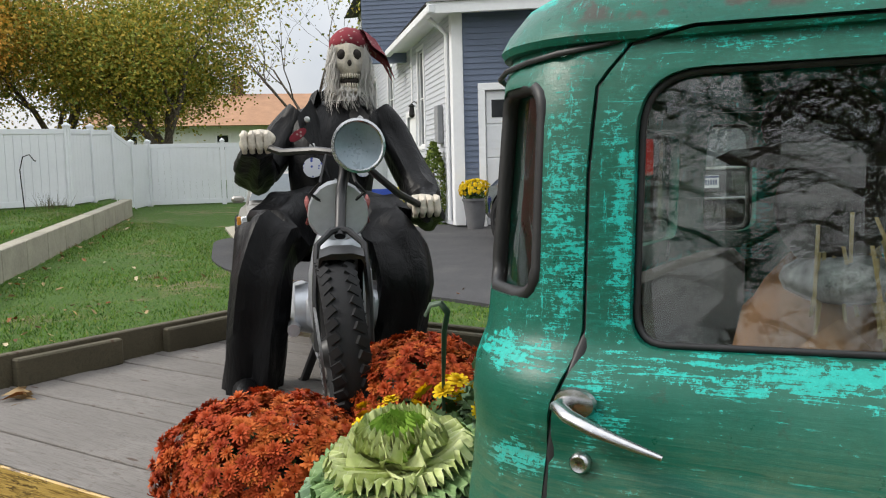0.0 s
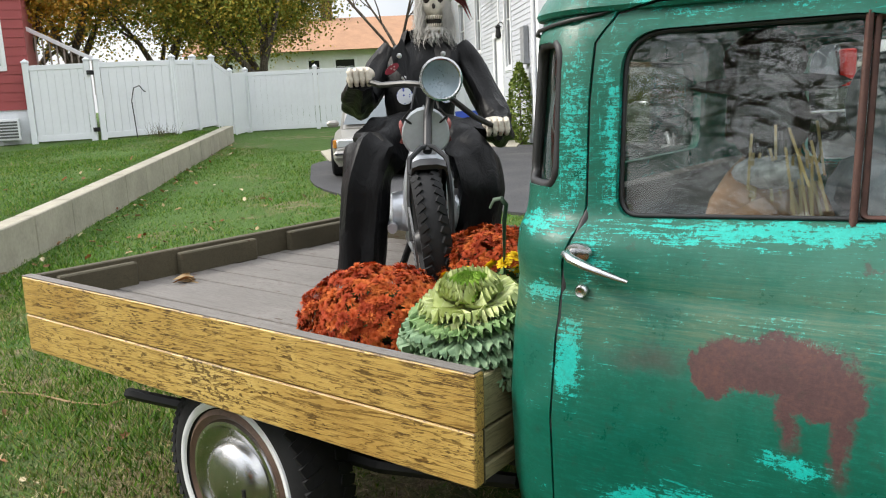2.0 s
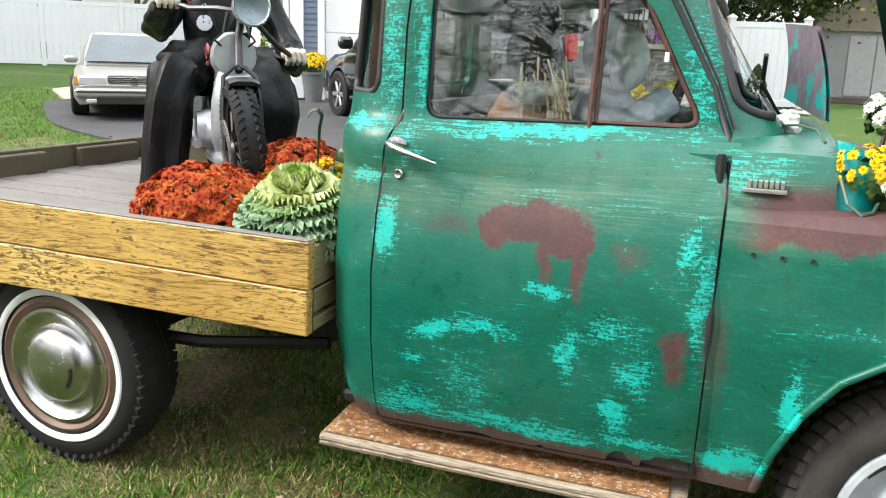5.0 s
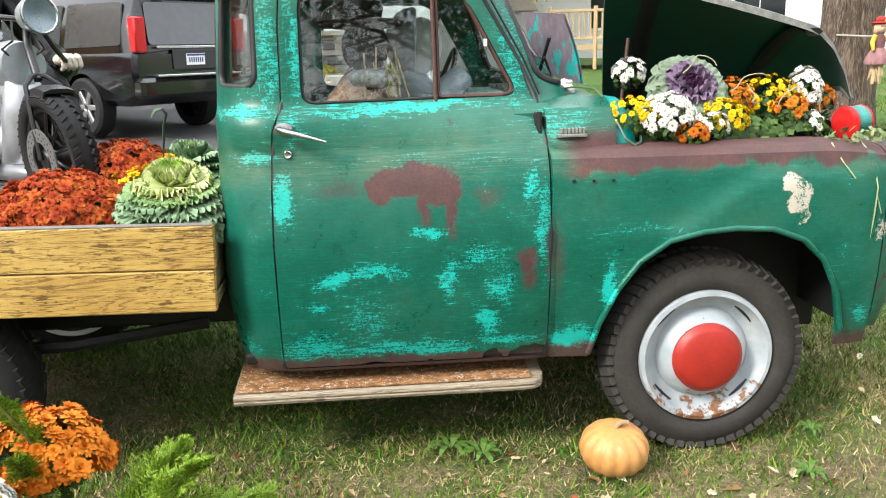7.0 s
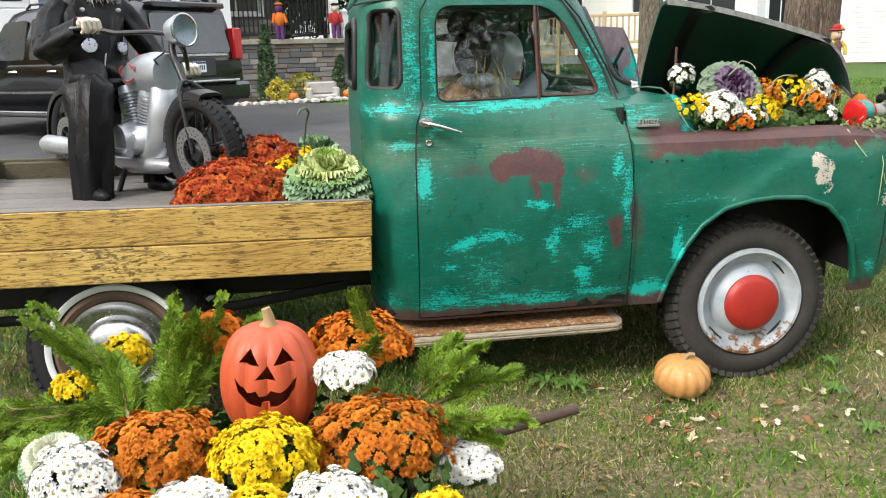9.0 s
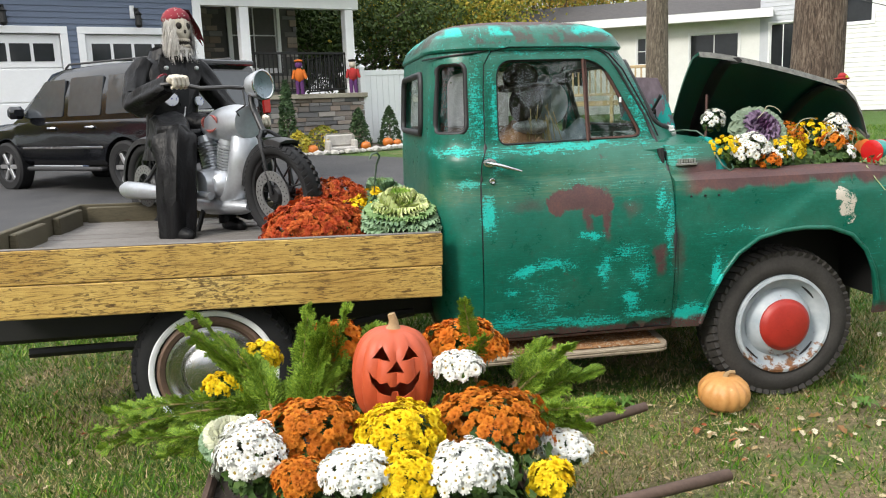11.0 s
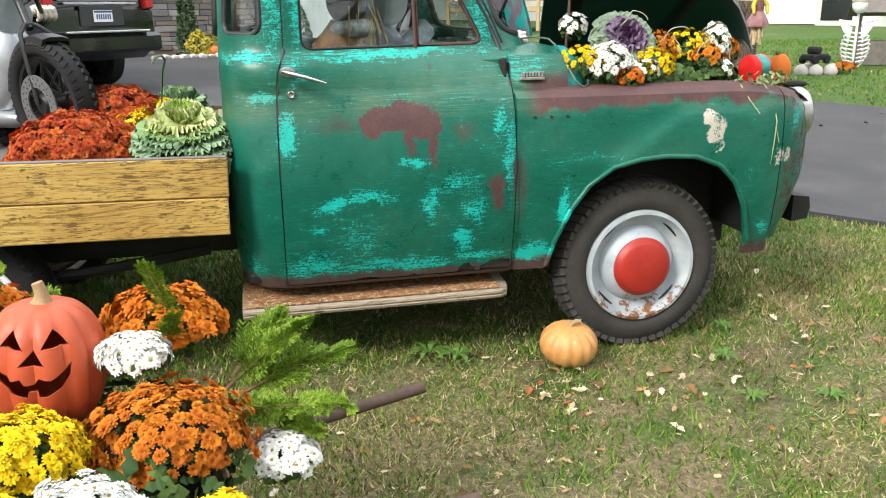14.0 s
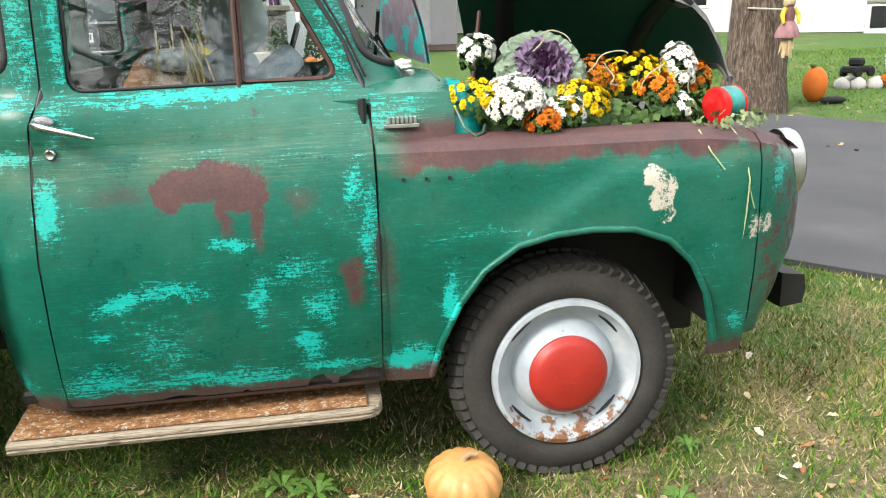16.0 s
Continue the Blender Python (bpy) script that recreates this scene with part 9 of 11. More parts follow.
for y in (-1, 1):
    side_pane(car, [(-1.4, 0.84), (-1.78, 1.20), (-2.5, 1.22), (-2.9, 0.84)], 0.765 * y, 0.36, 0.80)
    bm = bmesh.new()
    box(bm, (-1.62, min(0.80 * y, 1.02 * y), 0.80), (-1.50, max(0.80 * y, 1.02 * y), 0.92), None, 0.04)
    part("wing_mirror", bm, CHAMPAGNE, car, smooth=40)
    bm = bmesh.new()
    box(bm, (-0.12, min(0.40 * y, 0.80 * y), 0.50), (0.05, max(0.40 * y, 0.80 * y), 0.635), None, 0.02)
    hl = part("headlamp", bm, CLEARLAMP, car, smooth=40)
    bm = bmesh.new()
    box(bm, (-0.14, min(0.80 * y, 0.86 * y), 0.50), (0.02, max(0.80 * y, 0.86 * y), 0.63), None, 0.01)
    part("indicator", bm, AMBER, hl)
    for x in (-0.85, -3.35):
        car_wheel(car, x, 0.80 * y, 0.315, 1 if y > 0 else -1, 8)
gr = boxpart("grille", (-0.06, -0.38, 0.49), (0.035, 0.38, 0.65), DGREY, car, 0.02)
for k in range(5):
    boxpart("grille_slat", (0.03, -0.37, 0.505 + k * 0.028), (0.05, 0.37, 0.515 + k * 0.028), CHROME, gr, 0.002)
bm = bmesh.new()
tube(bm, [(0.06, 0.062 * math.cos(a), 0.57 + 0.062 * math.sin(a)) for a in np.linspace(0, 2 * math.pi, 24, endpoint=False)], 0.008, 6, closed=True, caps=False)
part("round_emblem", bm, CHROME, gr, "plain chrome ring emblem", smooth=50)
boxpart("front_bumper", (-0.02, -0.86, 0.30), (0.14, 0.86, 0.46), CHAMPAGNE, car, 0.05)
boxpart("bumper_strip", (0.10, -0.84, 0.395), (0.155, 0.84, 0.425), DGREY, car, 0.01)
boxpart("lower_intake", (0.06, -0.55, 0.22), (0.12, 0.55, 0.32), GASKET, car, 0.01)
for y in (-0.7, 0.55):
    boxpart("fog_lamp", (0.10, y, 0.24), (0.15, y + 0.15, 0.30), CLEARLAMP, car, 0.01)


# ---- trees, shrubs ----
BARK = mat("furrowed_bark", 0.95)
g_ = G(BARK)
f_ = g_.noise(9, 7, 0.78, g_.scaled((3.2, 3.2, 0.45)), 0.9)
g_.color(g_.mix(g_.mul(g_.noise(3, 3), 0.4), g_.ramp(f_, (0.38, (0.028, 0.021, 0.016)), (0.52, (0.15, 0.12, 0.092)), (0.68, (0.36, 0.31, 0.25))), (0.15, 0.12, 0.09)))
g_.bump(f_, 1.0, 0.05)
OLDBARK = mat("brown_ridged_bark", 0.95)
g_ = G(OLDBARK)
f_ = g_.noise(7, 8, 0.72, g_.scaled((4.0, 4.0, 0.5)), 1.4)
g_.color(g_.mix(g_.mul(g_.noise(2.5, 3), 0.5), g_.ramp(f_, (0.40, (0.020, 0.013, 0.009)), (0.50, (0.13, 0.090, 0.060)), (0.62, (0.34, 0.27, 0.20))), (0.16, 0.115, 0.08)))
g_.bump(f_, 1.0, 0.09)
L_GREEN = m_leaf("green_leaves", (0.06, 0.10, 0.015), (0.11, 0.17, 0.03), (0.22, 0.26, 0.045))
L_YGREEN = m_leaf("turning_leaves", (0.12, 0.17, 0.022), (0.29, 0.30, 0.045), (0.56, 0.38, 0.055))
L_ORANGE = m_leaf("orange_leaves", (0.27, 0.21, 0.025), (0.56, 0.31, 0.04), (0.70, 0.36, 0.055))
L_PINE = m_leaf("pine_needles", (0.010, 0.022, 0.008), (0.02, 0.04, 0.014), (0.035, 0.06, 0.02))
L_DARK = m_leaf("dark_green_leaves", (0.025, 0.045, 0.012), (0.05, 0.085, 0.02), (0.09, 0.13, 0.035))


def grow_limbs(rr, start, d, length, rad, depth, out, tips, bend=0.25):
    p, pts, rs = Vector(start), [Vector(start)], [rad]
    d = Vector(d).normalized()
    for k in range(4):
        d = (d + Vector((rr.uniform(-bend, bend), rr.uniform(-bend, bend), rr.uniform(-bend * 0.4, bend * 0.7)))).normalized()
        p = p + d * length / 4
        pts.append(p.copy())
        rs.append(rad * (1 - 0.55 * (k + 1) / 4))
        if depth <= 1:
            tips.append(p.copy())
    out.append((pts, rs))
    if depth > 0:
        for k in range(rr.choice((2, 3, 3))):
            i = rr.choice((2, 3, 4))
            a = rr.uniform(0, 6.3)
            nd = (d + Vector((math.cos(a), math.sin(a), rr.uniform(-0.1, 0.6))) * rr.uniform(0.5, 0.95)).normalized()
            grow_limbs(rr, pts[i], nd, length * rr.uniform(0.6, 0.8), rs[i] * 0.65, depth - 1, out, tips, bend)
    else:
        tips.append(p.copy())


def tree(at, height, label, seed, leaves, n=5000, size=0.16, trunk=0.2, fork=0.32, clump=0.9, depth=3, bare=0.0, lean=(0, 0), bark=None, limbs=4, first=None):
    rr = rng(seed)
    x, y = at
    z = ground_z(x, y) - 0.1
    t = thing("tree", label, "tree")
    out, tips = [], []
    base = Vector((x, y, z))
    top = base + Vector((lean[0], lean[1], height * fork))
    tr = [base, base.lerp(top, 0.12), base.lerp(top, 0.5), top]
    bm = bmesh.new()
    tube(bm, tr, [trunk * 1.35, trunk * 1.08, trunk, trunk * 0.9], 14)
    for k in range(limbs):
        a = 2 * math.pi * (k + rr.uniform(-0.2, 0.2)) / limbs
        d = Vector((math.cos(a) * 0.65, math.sin(a) * 0.65, rr.uniform(0.7, 1.2)))
        grow_limbs(rr, top - Vector((0, 0, rr.uniform(0, height * 0.08))), d, height * 0.36, trunk * 0.6, depth - 1, out, tips)
    for pts, rs in out:
        tube(bm, pts, rs, 6 if rs[0] < 0.08 else 9, caps=False)
    part("trunk", bm, bark or BARK, t, smooth=60)
    if leaves:
        V, F = [], []
        tips = [p for p in tips if rr.random() > bare]
        for _ in range(n):
            c = rr.choice(tips)
            d = Vector((rr.gauss(0, 1), rr.gauss(0, 1), rr.gauss(0, 0.7))) * clump * 0.5
            m = Matrix.Translation(c + d) @ Euler((rr.uniform(0, 6.3), rr.uniform(0, 6.3), rr.uniform(0, 6.3))).to_matrix().to_4x4() @ Matrix.Scale(size * rr.uniform(0.6, 1.3), 4)
            i = len(V)
            V += [m @ Vector(q) for q in ((0, -0.5, 0), (0.33, 0, 0.06), (0, 0.55, 0), (-0.33, 0, 0.06))]
            F.append((i, i + 1, i + 2, i + 3))
        tagged(meshed("crown", V, F, leaves, t), kind="stuff")
    return t


tree((-22.5, 18.0), 8.6, "broad tree with thinning green leaves behind the white fence", 1, L_YGREEN, 34000, 0.115, 0.26, 0.24, 1.4)
tree((-27.0, 13.5), 9.5, "tall tree turning orange and yellow behind the fence", 2, L_ORANGE, 32000, 0.12, 0.24, 0.26, 1.5)
tree((-25.5, 16.0), 8.0, "yellow-green tree behind the fence", 3, L_YGREEN, 28000, 0.115, 0.2, 0.22, 1.5)
tree((-32.0, 14.0), 10.0, "large green and yellow tree beyond the red house", 4, L_YGREEN, 34000, 0.135, 0.28, 0.22, 1.8)
tree((-24.0, 10.2), 7.2, "orange-leaved tree beside the red house", 16, L_ORANGE, 30000, 0.11, 0.16, 0.26, 1.3)
tree((-33.0, 24.0), 8.0, "distant yellowing tree beyond the back fence", 5, L_YGREEN, 26000, 0.14, 0.2, 0.22, 1.6)
tree((-19.3, 21.8), 9.0, "nearly bare tree with a few leaves behind the house", 6, L_YGREEN, 1500, 0.15, 0.11, 0.26, 0.8, 5, 0.3)
for k, (a, h, lv) in enumerate([((-1.5, 26.5), 9.0, L_DARK), ((2.0, 27.5), 10.0, L_GREEN), ((3.0, 30.0), 9.5, L_DARK), ((3.6, 24.0), 7.0, L_YGREEN), ((-4.5, 30.0), 11.0, L_YGREEN), ((7.5, 33.0), 12.0, L_YGREEN), ((9.8, 36.0), 11.0, L_ORANGE), ((14.0, 38.0), 12.0, L_YGREEN), ((0.2, 23.0), 6.5, L_DARK)]):
    tree(a, h, "dense leafy tree standing behind the porch and shed" if k < 5 or k == 8 else "tall autumn tree behind the white house", 20 + k, lv, 24000 if k != 6 else 10000, 0.115, 0.2, 0.18, 1.5, 3, limbs=6)
tree((8.55, 18.3), 11.0, "straight grey trunk with high branches across the street", 41, L_ORANGE, 1500, 0.16, 0.30, 0.45, 1.2)
tree((6.22, 7.35), 12.0, "massive old tree with deeply furrowed bark on the far lawn", 42, L_YGREEN, 2500, 0.16, 0.345, 0.42, 1.3, lean=(0.35, 0.3), limbs=3, bark=OLDBARK)
# trees on the near side of the street, behind the viewer
def pine(at, h, label, seed):
    """A tall pine with open whorls of drooping boughs and needle tufts."""
    rr = rng(seed)
    t = thing("pine_tree", label, "tree")
    base = Vector((at[0], at[1], ground_z(*at) - 0.1))
    bm = bmesh.new()
    tube(bm, [base, base + Vector((0.05, 0, h * 0.5)), base + Vector((0, 0.1, h))], [0.24, 0.15, 0.02], 9)
    V, F = [], []
    for w in range(16):
        z = h * (0.16 + 0.82 * w / 16)
        reach = 3.3 * (1 - w / 17) ** 0.7 + 0.3
        for b in range(rr.choice((3, 4, 4, 5))):
            a = rr.uniform(0, 6.3)
            d, L_ = Vector((math.cos(a), math.sin(a), 0)), reach * rr.uniform(0.55, 1.1)
            pts = [base + Vector((0, 0, z)) + d * L_ * f + Vector((0, 0, 0.25 * L_ * math.sin(f * 2.2) - 0.22 * L_ * f * f)) for f in (0, 0.25, 0.5, 0.75, 1.0)]
            tube(bm, pts, [0.045, 0.035, 0.025, 0.015, 0.006], 5, caps=False)
            for k in range(int(15 * L_)):
                f = rr.uniform(0.22, 1.0)
                i_ = min(3, int(f * 4))
                side = d.cross(Vector((0, 0, 1))) * rr.gauss(0, 0.30 * L_ * (1.1 - f) + 0.08)
                c = pts[i_].lerp(pts[i_ + 1], f * 4 - i_) + side + Vector((0, 0, rr.gauss(0.02, 0.07)))
                for q in range(5):
                    n_ = Vector((rr.gauss(0, 1), rr.gauss(0, 1), rr.gauss(0.3, 0.7))).normalized()
                    s_ = n_.cross(Vector((rr.random(), rr.random(), 0.3))).normalized() * 0.012
                    ln = rr.uniform(0.10, 0.20)
                    j_ = len(V)
                    V += [c - s_, c + s_, c + n_ * ln]
                    F.append((j_, j_ + 1, j_ + 2))
    part("trunk", bm, BARK, t, smooth=60)
    tagged(meshed("needles", V, F, L_PINE, t), kind="stuff")


for k, (a, h) in enumerate([((1.3, -9.5), 13.0), ((3.2, -12.0), 14.0), ((4.6, -9.8), 12.0), ((7.0, -13.5), 15.0)]):
    pine(a, h, "tall dark pine on the near side of the street", 60 + k)
for k, (a, h, lv) in enumerate([((8.5, -13.0), 10.0, L_DARK), ((15.0, -18.0), 12.0, L_DARK)]):
    tree(a, h, "leafy street tree standing apart", 70 + k, lv, 7000, 0.20, 0.2, 0.42, 1.1, 3, limbs=7)
# ring of unseen trees, added to block low sky and darken reflections
for k in (0, 1, 2, 3, 6, 7, 8):
    a = radians(200 + k * 18)
    tree((2 + 30 * math.cos(a), -3 + 27 * math.sin(a)), 4.0 if 0 < k < 4 else 8.0 + (k % 3), "leafy tree added out of view to block low sky", 80 + k, (L_DARK, L_YGREEN, L_DARK)[k % 3], 3500, 0.45, 0.25, 0.15, 1.8, 3, limbs=6)
# a low branch at the edge of the red house
t_ = thing("small_tree", "small tree with dark reddish leaves before the red house", "tree")
foliage(t_, (-14.0, 4.6, 3.25), (0.8, 0.5, 0.16), 260, 0.16, 301, m_leaf("red_leaves", (0.05, 0.012, 0.012), (0.09, 0.02, 0.018), (0.07, 0.035, 0.015)), "leaves")
bm = bmesh.new()
tube(bm, [(-18.6, 2.2, 0.1), (-18.4, 2.5, 2.2), (-17.6, 3.2, 3.3), (-16.2, 4.0, 3.5), (-15.0, 4.4, 3.35), (-13.3, 4.8, 3.2)], [0.11, 0.09, 0.07, 0.05, 0.03, 0.01], 6)
part("branch", bm, BARK, t_)


def shrub(at, h, w, label, seed, leaves, n=900, size=0.05, shape="cone", name="shrub"):
    rr = rng(seed)
    z = g_low(*at)
    t = thing(name, label, "shrub")
    V, F = [], []
    for _ in range(n):
        f = rr.random() ** 0.8
        rad = w / 2 * ((1 - f) ** 0.6 if shape == "cone" else math.sin(math.pi * min(0.97, f * 0.85 + 0.12)))
        a = rr.uniform(0, 6.3)
        rr2 = rad * rr.uniform(0.75, 1.08)
        m = Matrix.Translation((at[0] + rr2 * math.cos(a), at[1] + rr2 * math.sin(a), z + f * h)) @ Euler((rr.uniform(0, 6.3), rr.uniform(0, 6.3), rr.uniform(0, 6.3))).to_matrix().to_4x4() @ Matrix.Scale(size * rr.uniform(0.6, 1.4), 4)
        i = len(V)
        V += [m @ Vector(q) for q in ((0, -0.8, 0), (0.3, 0, 0.06), (0, 0.8, 0), (-0.3, 0, 0.06))]
        F.append((i, i + 1, i + 2, i + 3))
    tagged(meshed("leaves", V, F, leaves, t), kind="stuff")
    bm = bmesh.new()
    tube(bm, [(at[0], at[1], z - 0.05), (at[0], at[1], z + h * 0.8)], [0.03, 0.01], 6)
    part("stem", bm, BARK, t)
    return t


ARBOR = m_leaf("arborvitae", (0.06, 0.10, 0.015), (0.12, 0.18, 0.025), (0.22, 0.26, 0.05))
CONIF = m_leaf("dwarf_spruce", (0.02, 0.045, 0.018), (0.04, 0.08, 0.03), (0.07, 0.11, 0.045))
YEL = m_leaf("yellow_shrub", (0.30, 0.28, 0.03), (0.45, 0.40, 0.05), (0.50, 0.36, 0.04))
shrub((-8.95, 13.75), 1.75, 0.55, "bright green columnar arborvitae by the house wall", 1, ARBOR, 1400, 0.07, "col", "arborvitae")
shrub((-10.6, 15.3), 0.9, 0.9, "golden yellow bush by the side door", 2, YEL, 700, 0.07, "ball")
shrub((-9.6, 14.2), 0.45, 0.6, "low green and red bush by the house wall", 3, L_GREEN, 400, 0.06, "ball")
FP = lambda x, y: (fpt(x, y, 0).x, fpt(x, y, 0).y)
shrub(FP(6.9, -0.75), 1.65, 0.5, "slim conical spruce in the porch bed", 4, CONIF, 1300, 0.07, "cone", "conical_spruce")
shrub(FP(8.75, -0.6), 0.95, 0.62, "small dense conical spruce at the porch corner", 5, CONIF, 1000, 0.06, "cone", "conical_spruce")
shrub(FP(9.75, -0.3), 0.95, 0.60, "small conical spruce by the white fence", 6, CONIF, 1000, 0.06, "cone", "conical_spruce")
shrub(FP(6.95, -1.2), 0.55, 0.5, "yellow-green low shrub in the porch bed", 7, YEL, 500, 0.06, "ball")
shrub(FP(7.8, -0.6), 0.6, 0.9, "low mixed green bush in the porch bed", 8, L_YGREEN, 700, 0.06, "ball")


# ---- small things round the place ----
MULCH = plain("dark_mulch", (0.05, 0.032, 0.02), 0.95, 0, 0.4, 8, 0.6, 30)
PALESTONE = plain("pale_stone", (0.42, 0.40, 0.37), 0.85, 0, 0.25, 5, 0.4, 20)
ORANGEP = m_pumpkin("bright_pumpkin", (0.45, 0.11, 0.012), (0.55, 0.17, 0.02), (0.35, 0.1, 0.02))
GREYPOT = plain("grey_planter", (0.13, 0.13, 0.135), 0.7, 0, 0.2, 6)


def on_ground(x, y, lift=0.0): return Vector((x, y, g_low(x, y) + lift))


# potted mum by the garage
pp = fpt(0.42, -0.42, 0)
bm = bmesh.new()
lathe(bm, [(0, 0), (0.16, 0), (0.24, 0.55), (0.26, 0.55), (0.26, 0.60), (0.22, 0.60), (0.21, 0.54), (0, 0.54)], Matrix.Translation(on_ground(pp.x, pp.y, 0.03)), 20)
tagged(part("planter", bm, GREYPOT, None, smooth=40), "tall grey planter beside the garage door", "planter")
mum("yellow", on_ground(pp.x, pp.y, 0.78), (0.30, 0.30, 0.22), 120, "yellow potted chrysanthemum in the tall planter", 81, 120, 0.1, spread=2.6)
for k, (x, y, r_) in enumerate([(7.2, -1.35, 0.13), (8.55, -1.3, 0.12), (9.35, -0.9, 0.13), (9.55, -1.0, 0.10)]):
    p = fpt(x, y, 0)
    o = thing("pumpkin", "small round orange pumpkin in the porch bed", "pumpkin", "porch pumpkins", at=on_ground(p.x, p.y, 0.03))
    bm = bmesh.new()
    loft(bm, pumpkin_shell(r_, r_ * 1.6, 10, 0.08, 30, 12))
    part("pumpkin_body", bm, ORANGEP, o, smooth=60)
    bm = bmesh.new()
    tube(bm, [(0, 0, r_ * 1.5), (0.01, 0, r_ * 1.85)], [0.025, 0.015], 6)
    part("stem", bm, STEM, o)
bedo = [FP(6.0, 0.05), FP(6.0, -1.2), FP(7.5, -1.6), FP(9.8, -1.2), FP(10.6, -0.4), FP(10.4, 0.1), FP(9.3, 0.05)]
tagged(sheet("flower_bed", bedo, MULCH, 0.03, 0.6), "dark mulch bed along the porch base", "flower bed", kind="structure")
rr_ = rng(7)
for k in range(26):
    f = k / 25
    x, y = 6.0 + 4.4 * f, -1.3 - 0.35 * math.sin(math.pi * f)
    p = fpt(x, y, 0)
    bm = bmesh.new()
    bmesh.ops.create_icosphere(bm, subdivisions=1, radius=rr_.uniform(0.06, 0.12))
    for v in bm.verts:
        v.co = Vector((v.co.x * 1.4, v.co.y, v.co.z * 0.7)) * rr_.uniform(0.85, 1.1)
    o = part("edging_stone", bm, PALESTONE, None)
    o.location = on_ground(p.x, p.y, 0.06)
    tagged(o, "pale rounded stone edging the porch bed", "stone", "edging stones")
bp = fpt(8.0, -1.15, 0)
bm = bmesh.new()
box(bm, (-0.36, -0.14, 0.0), (0.36, 0.14, 0.10), None, 0.03)
box(bm, (-0.36, 0.06, 0.08), (0.36, 0.14, 0.40), None, 0.06)
for s in (-0.36, 0.26):
    box(bm, (s, -0.14, 0.05), (s + 0.1, 0.14, 0.25), None, 0.03)
o = part("stone_bench", bm, PALESTONE, None)
o.matrix_world = Matrix.Translation(on_ground(bp.x, bp.y, 0.04)) @ Matrix.Rotation(radians(18), 4, "Z")
tagged(o, "small pale stone garden bench ornament in the porch bed", "ornament")


def doll(at, h, coat, head, label, legs=None, hat=None):
    """A standing cloth figure, one plain mesh."""
    global bm
    bm = bmesh.new()
    x, y, z = at
    blob_mesh((x, y, z + h * 0.55), (h * 0.15, h * 0.12, h * 0.22), 0, 12, 8)
    blob_mesh((x, y, z + h * 0.86), (h * 0.11, h * 0.11, h * 0.12), 1, 12, 8)
    blob_mesh((x, y, z + h * 0.97), (h * 0.13, h * 0.13, h * 0.05), 2, 10, 6)
    for s in (-1, 1):
        limb([(x + s * h * 0.06, y, z + h * 0.4), (x + s * h * 0.07, y, z)], [h * 0.07, h * 0.05], 3, 8)
        limb([(x + s * h * 0.12, y, z + h * 0.70), (x + s * h * 0.20, y - h * 0.06, z + h * 0.45)], [h * 0.06, h * 0.04], 0, 8)
    o_ = part("cloth_figure", bm, [coat, head, hat or coat, legs or coat], None, smooth=60)
    return tagged(o_, label, "halloween figure")


CRED, CPURP, COR, CBLK = plain("red_cloth", (0.32, 0.02, 0.02), 0.9), plain("purple_cloth", (0.10, 0.03, 0.13), 0.9), plain("orange_cloth", (0.55, 0.13, 0.01), 0.8), plain("black_cloth", (0.012, 0.012, 0.012), 0.9)
doll(fpt(8.88, -0.18, 1.36), 0.78, CRED, BONE, "red and purple cloth figure standing on the porch edge", CPURP, CBLK)
doll(fpt(7.55, -0.06, 1.36), 0.78, COR, CPURP, "orange and purple cloth figure at the porch railing", CPURP, COR)

# far lawn across the street: scarecrow, pumpkin man, toy truck, rib cage, wishing well, hanging ghouls
STRAWC = plain("straw_bundle", (0.48, 0.36, 0.20), 0.85, 0, 0.3, 20)
SKIRT = plain("mauve_skirt", (0.27, 0.14, 0.14), 0.9, 0, 0.4, 12)
sx, sy = 6.30, 6.80
sz = g_low(sx, sy)
bm = bmesh.new()
for k in range(60):
    a, q = rr_.uniform(0, 6.3), rr_.uniform(0.0, 0.16)
    p, e = Vector((sx + q * 0.3 * math.cos(a), sy + q * 0.3 * math.sin(a), sz + 1.08)), Vector((sx + q * 0.6 * math.cos(a), sy + q * 0.6 * math.sin(a), sz + rr_.uniform(0.72, 0.85)))
    tube(bm, [p, e], 0.006, 4)
for f in bm.faces:
    f.material_index = 0
def dress_ring(z, rx, fold, n=40):
    return [Vector((sx + rx * (1 + fold * math.sin(9 * q * 2 * math.pi / n + z * 4)) * math.cos(q * 2 * math.pi / n), sy + 0.85 * rx * (1 + fold * math.sin(9 * q * 2 * math.pi / n + z * 4)) * math.sin(q * 2 * math.pi / n), sz + z)) for q in range(n)]


first = len(bm.faces)
loft(bm, [dress_ring(z, rx, fo) for z, rx, fo in ((0.93, 0.135, 0.10), (0.97, 0.138, 0.09), (1.03, 0.115, 0.07), (1.09, 0.085, 0.04), (1.12, 0.066, 0.0), (1.18, 0.070, 0.0), (1.24, 0.066, 0.0), (1.28, 0.040, 0.0))])
bm.faces.ensure_lookup_table()
for f in bm.faces[first:]:
    f.material_index = 1 if f.calc_center_median().z < sz + 1.12 else 5
for s_ in (-1, 1):
    limb([(sx + s_ * 0.055, sy - 0.01, sz + 1.26), (sx + s_ * 0.100, sy - 0.03, sz + 1.19), (sx + s_ * 0.095, sy - 0.06, sz + 1.09)], [0.030, 0.028, 0.020], 2, 8)
    limb([(sx + s_ * 0.04, sy, sz + 1.0), (sx + s_ * 0.045, sy - 0.02, sz + 0.70)], [0.022, 0.018], 0, 6)
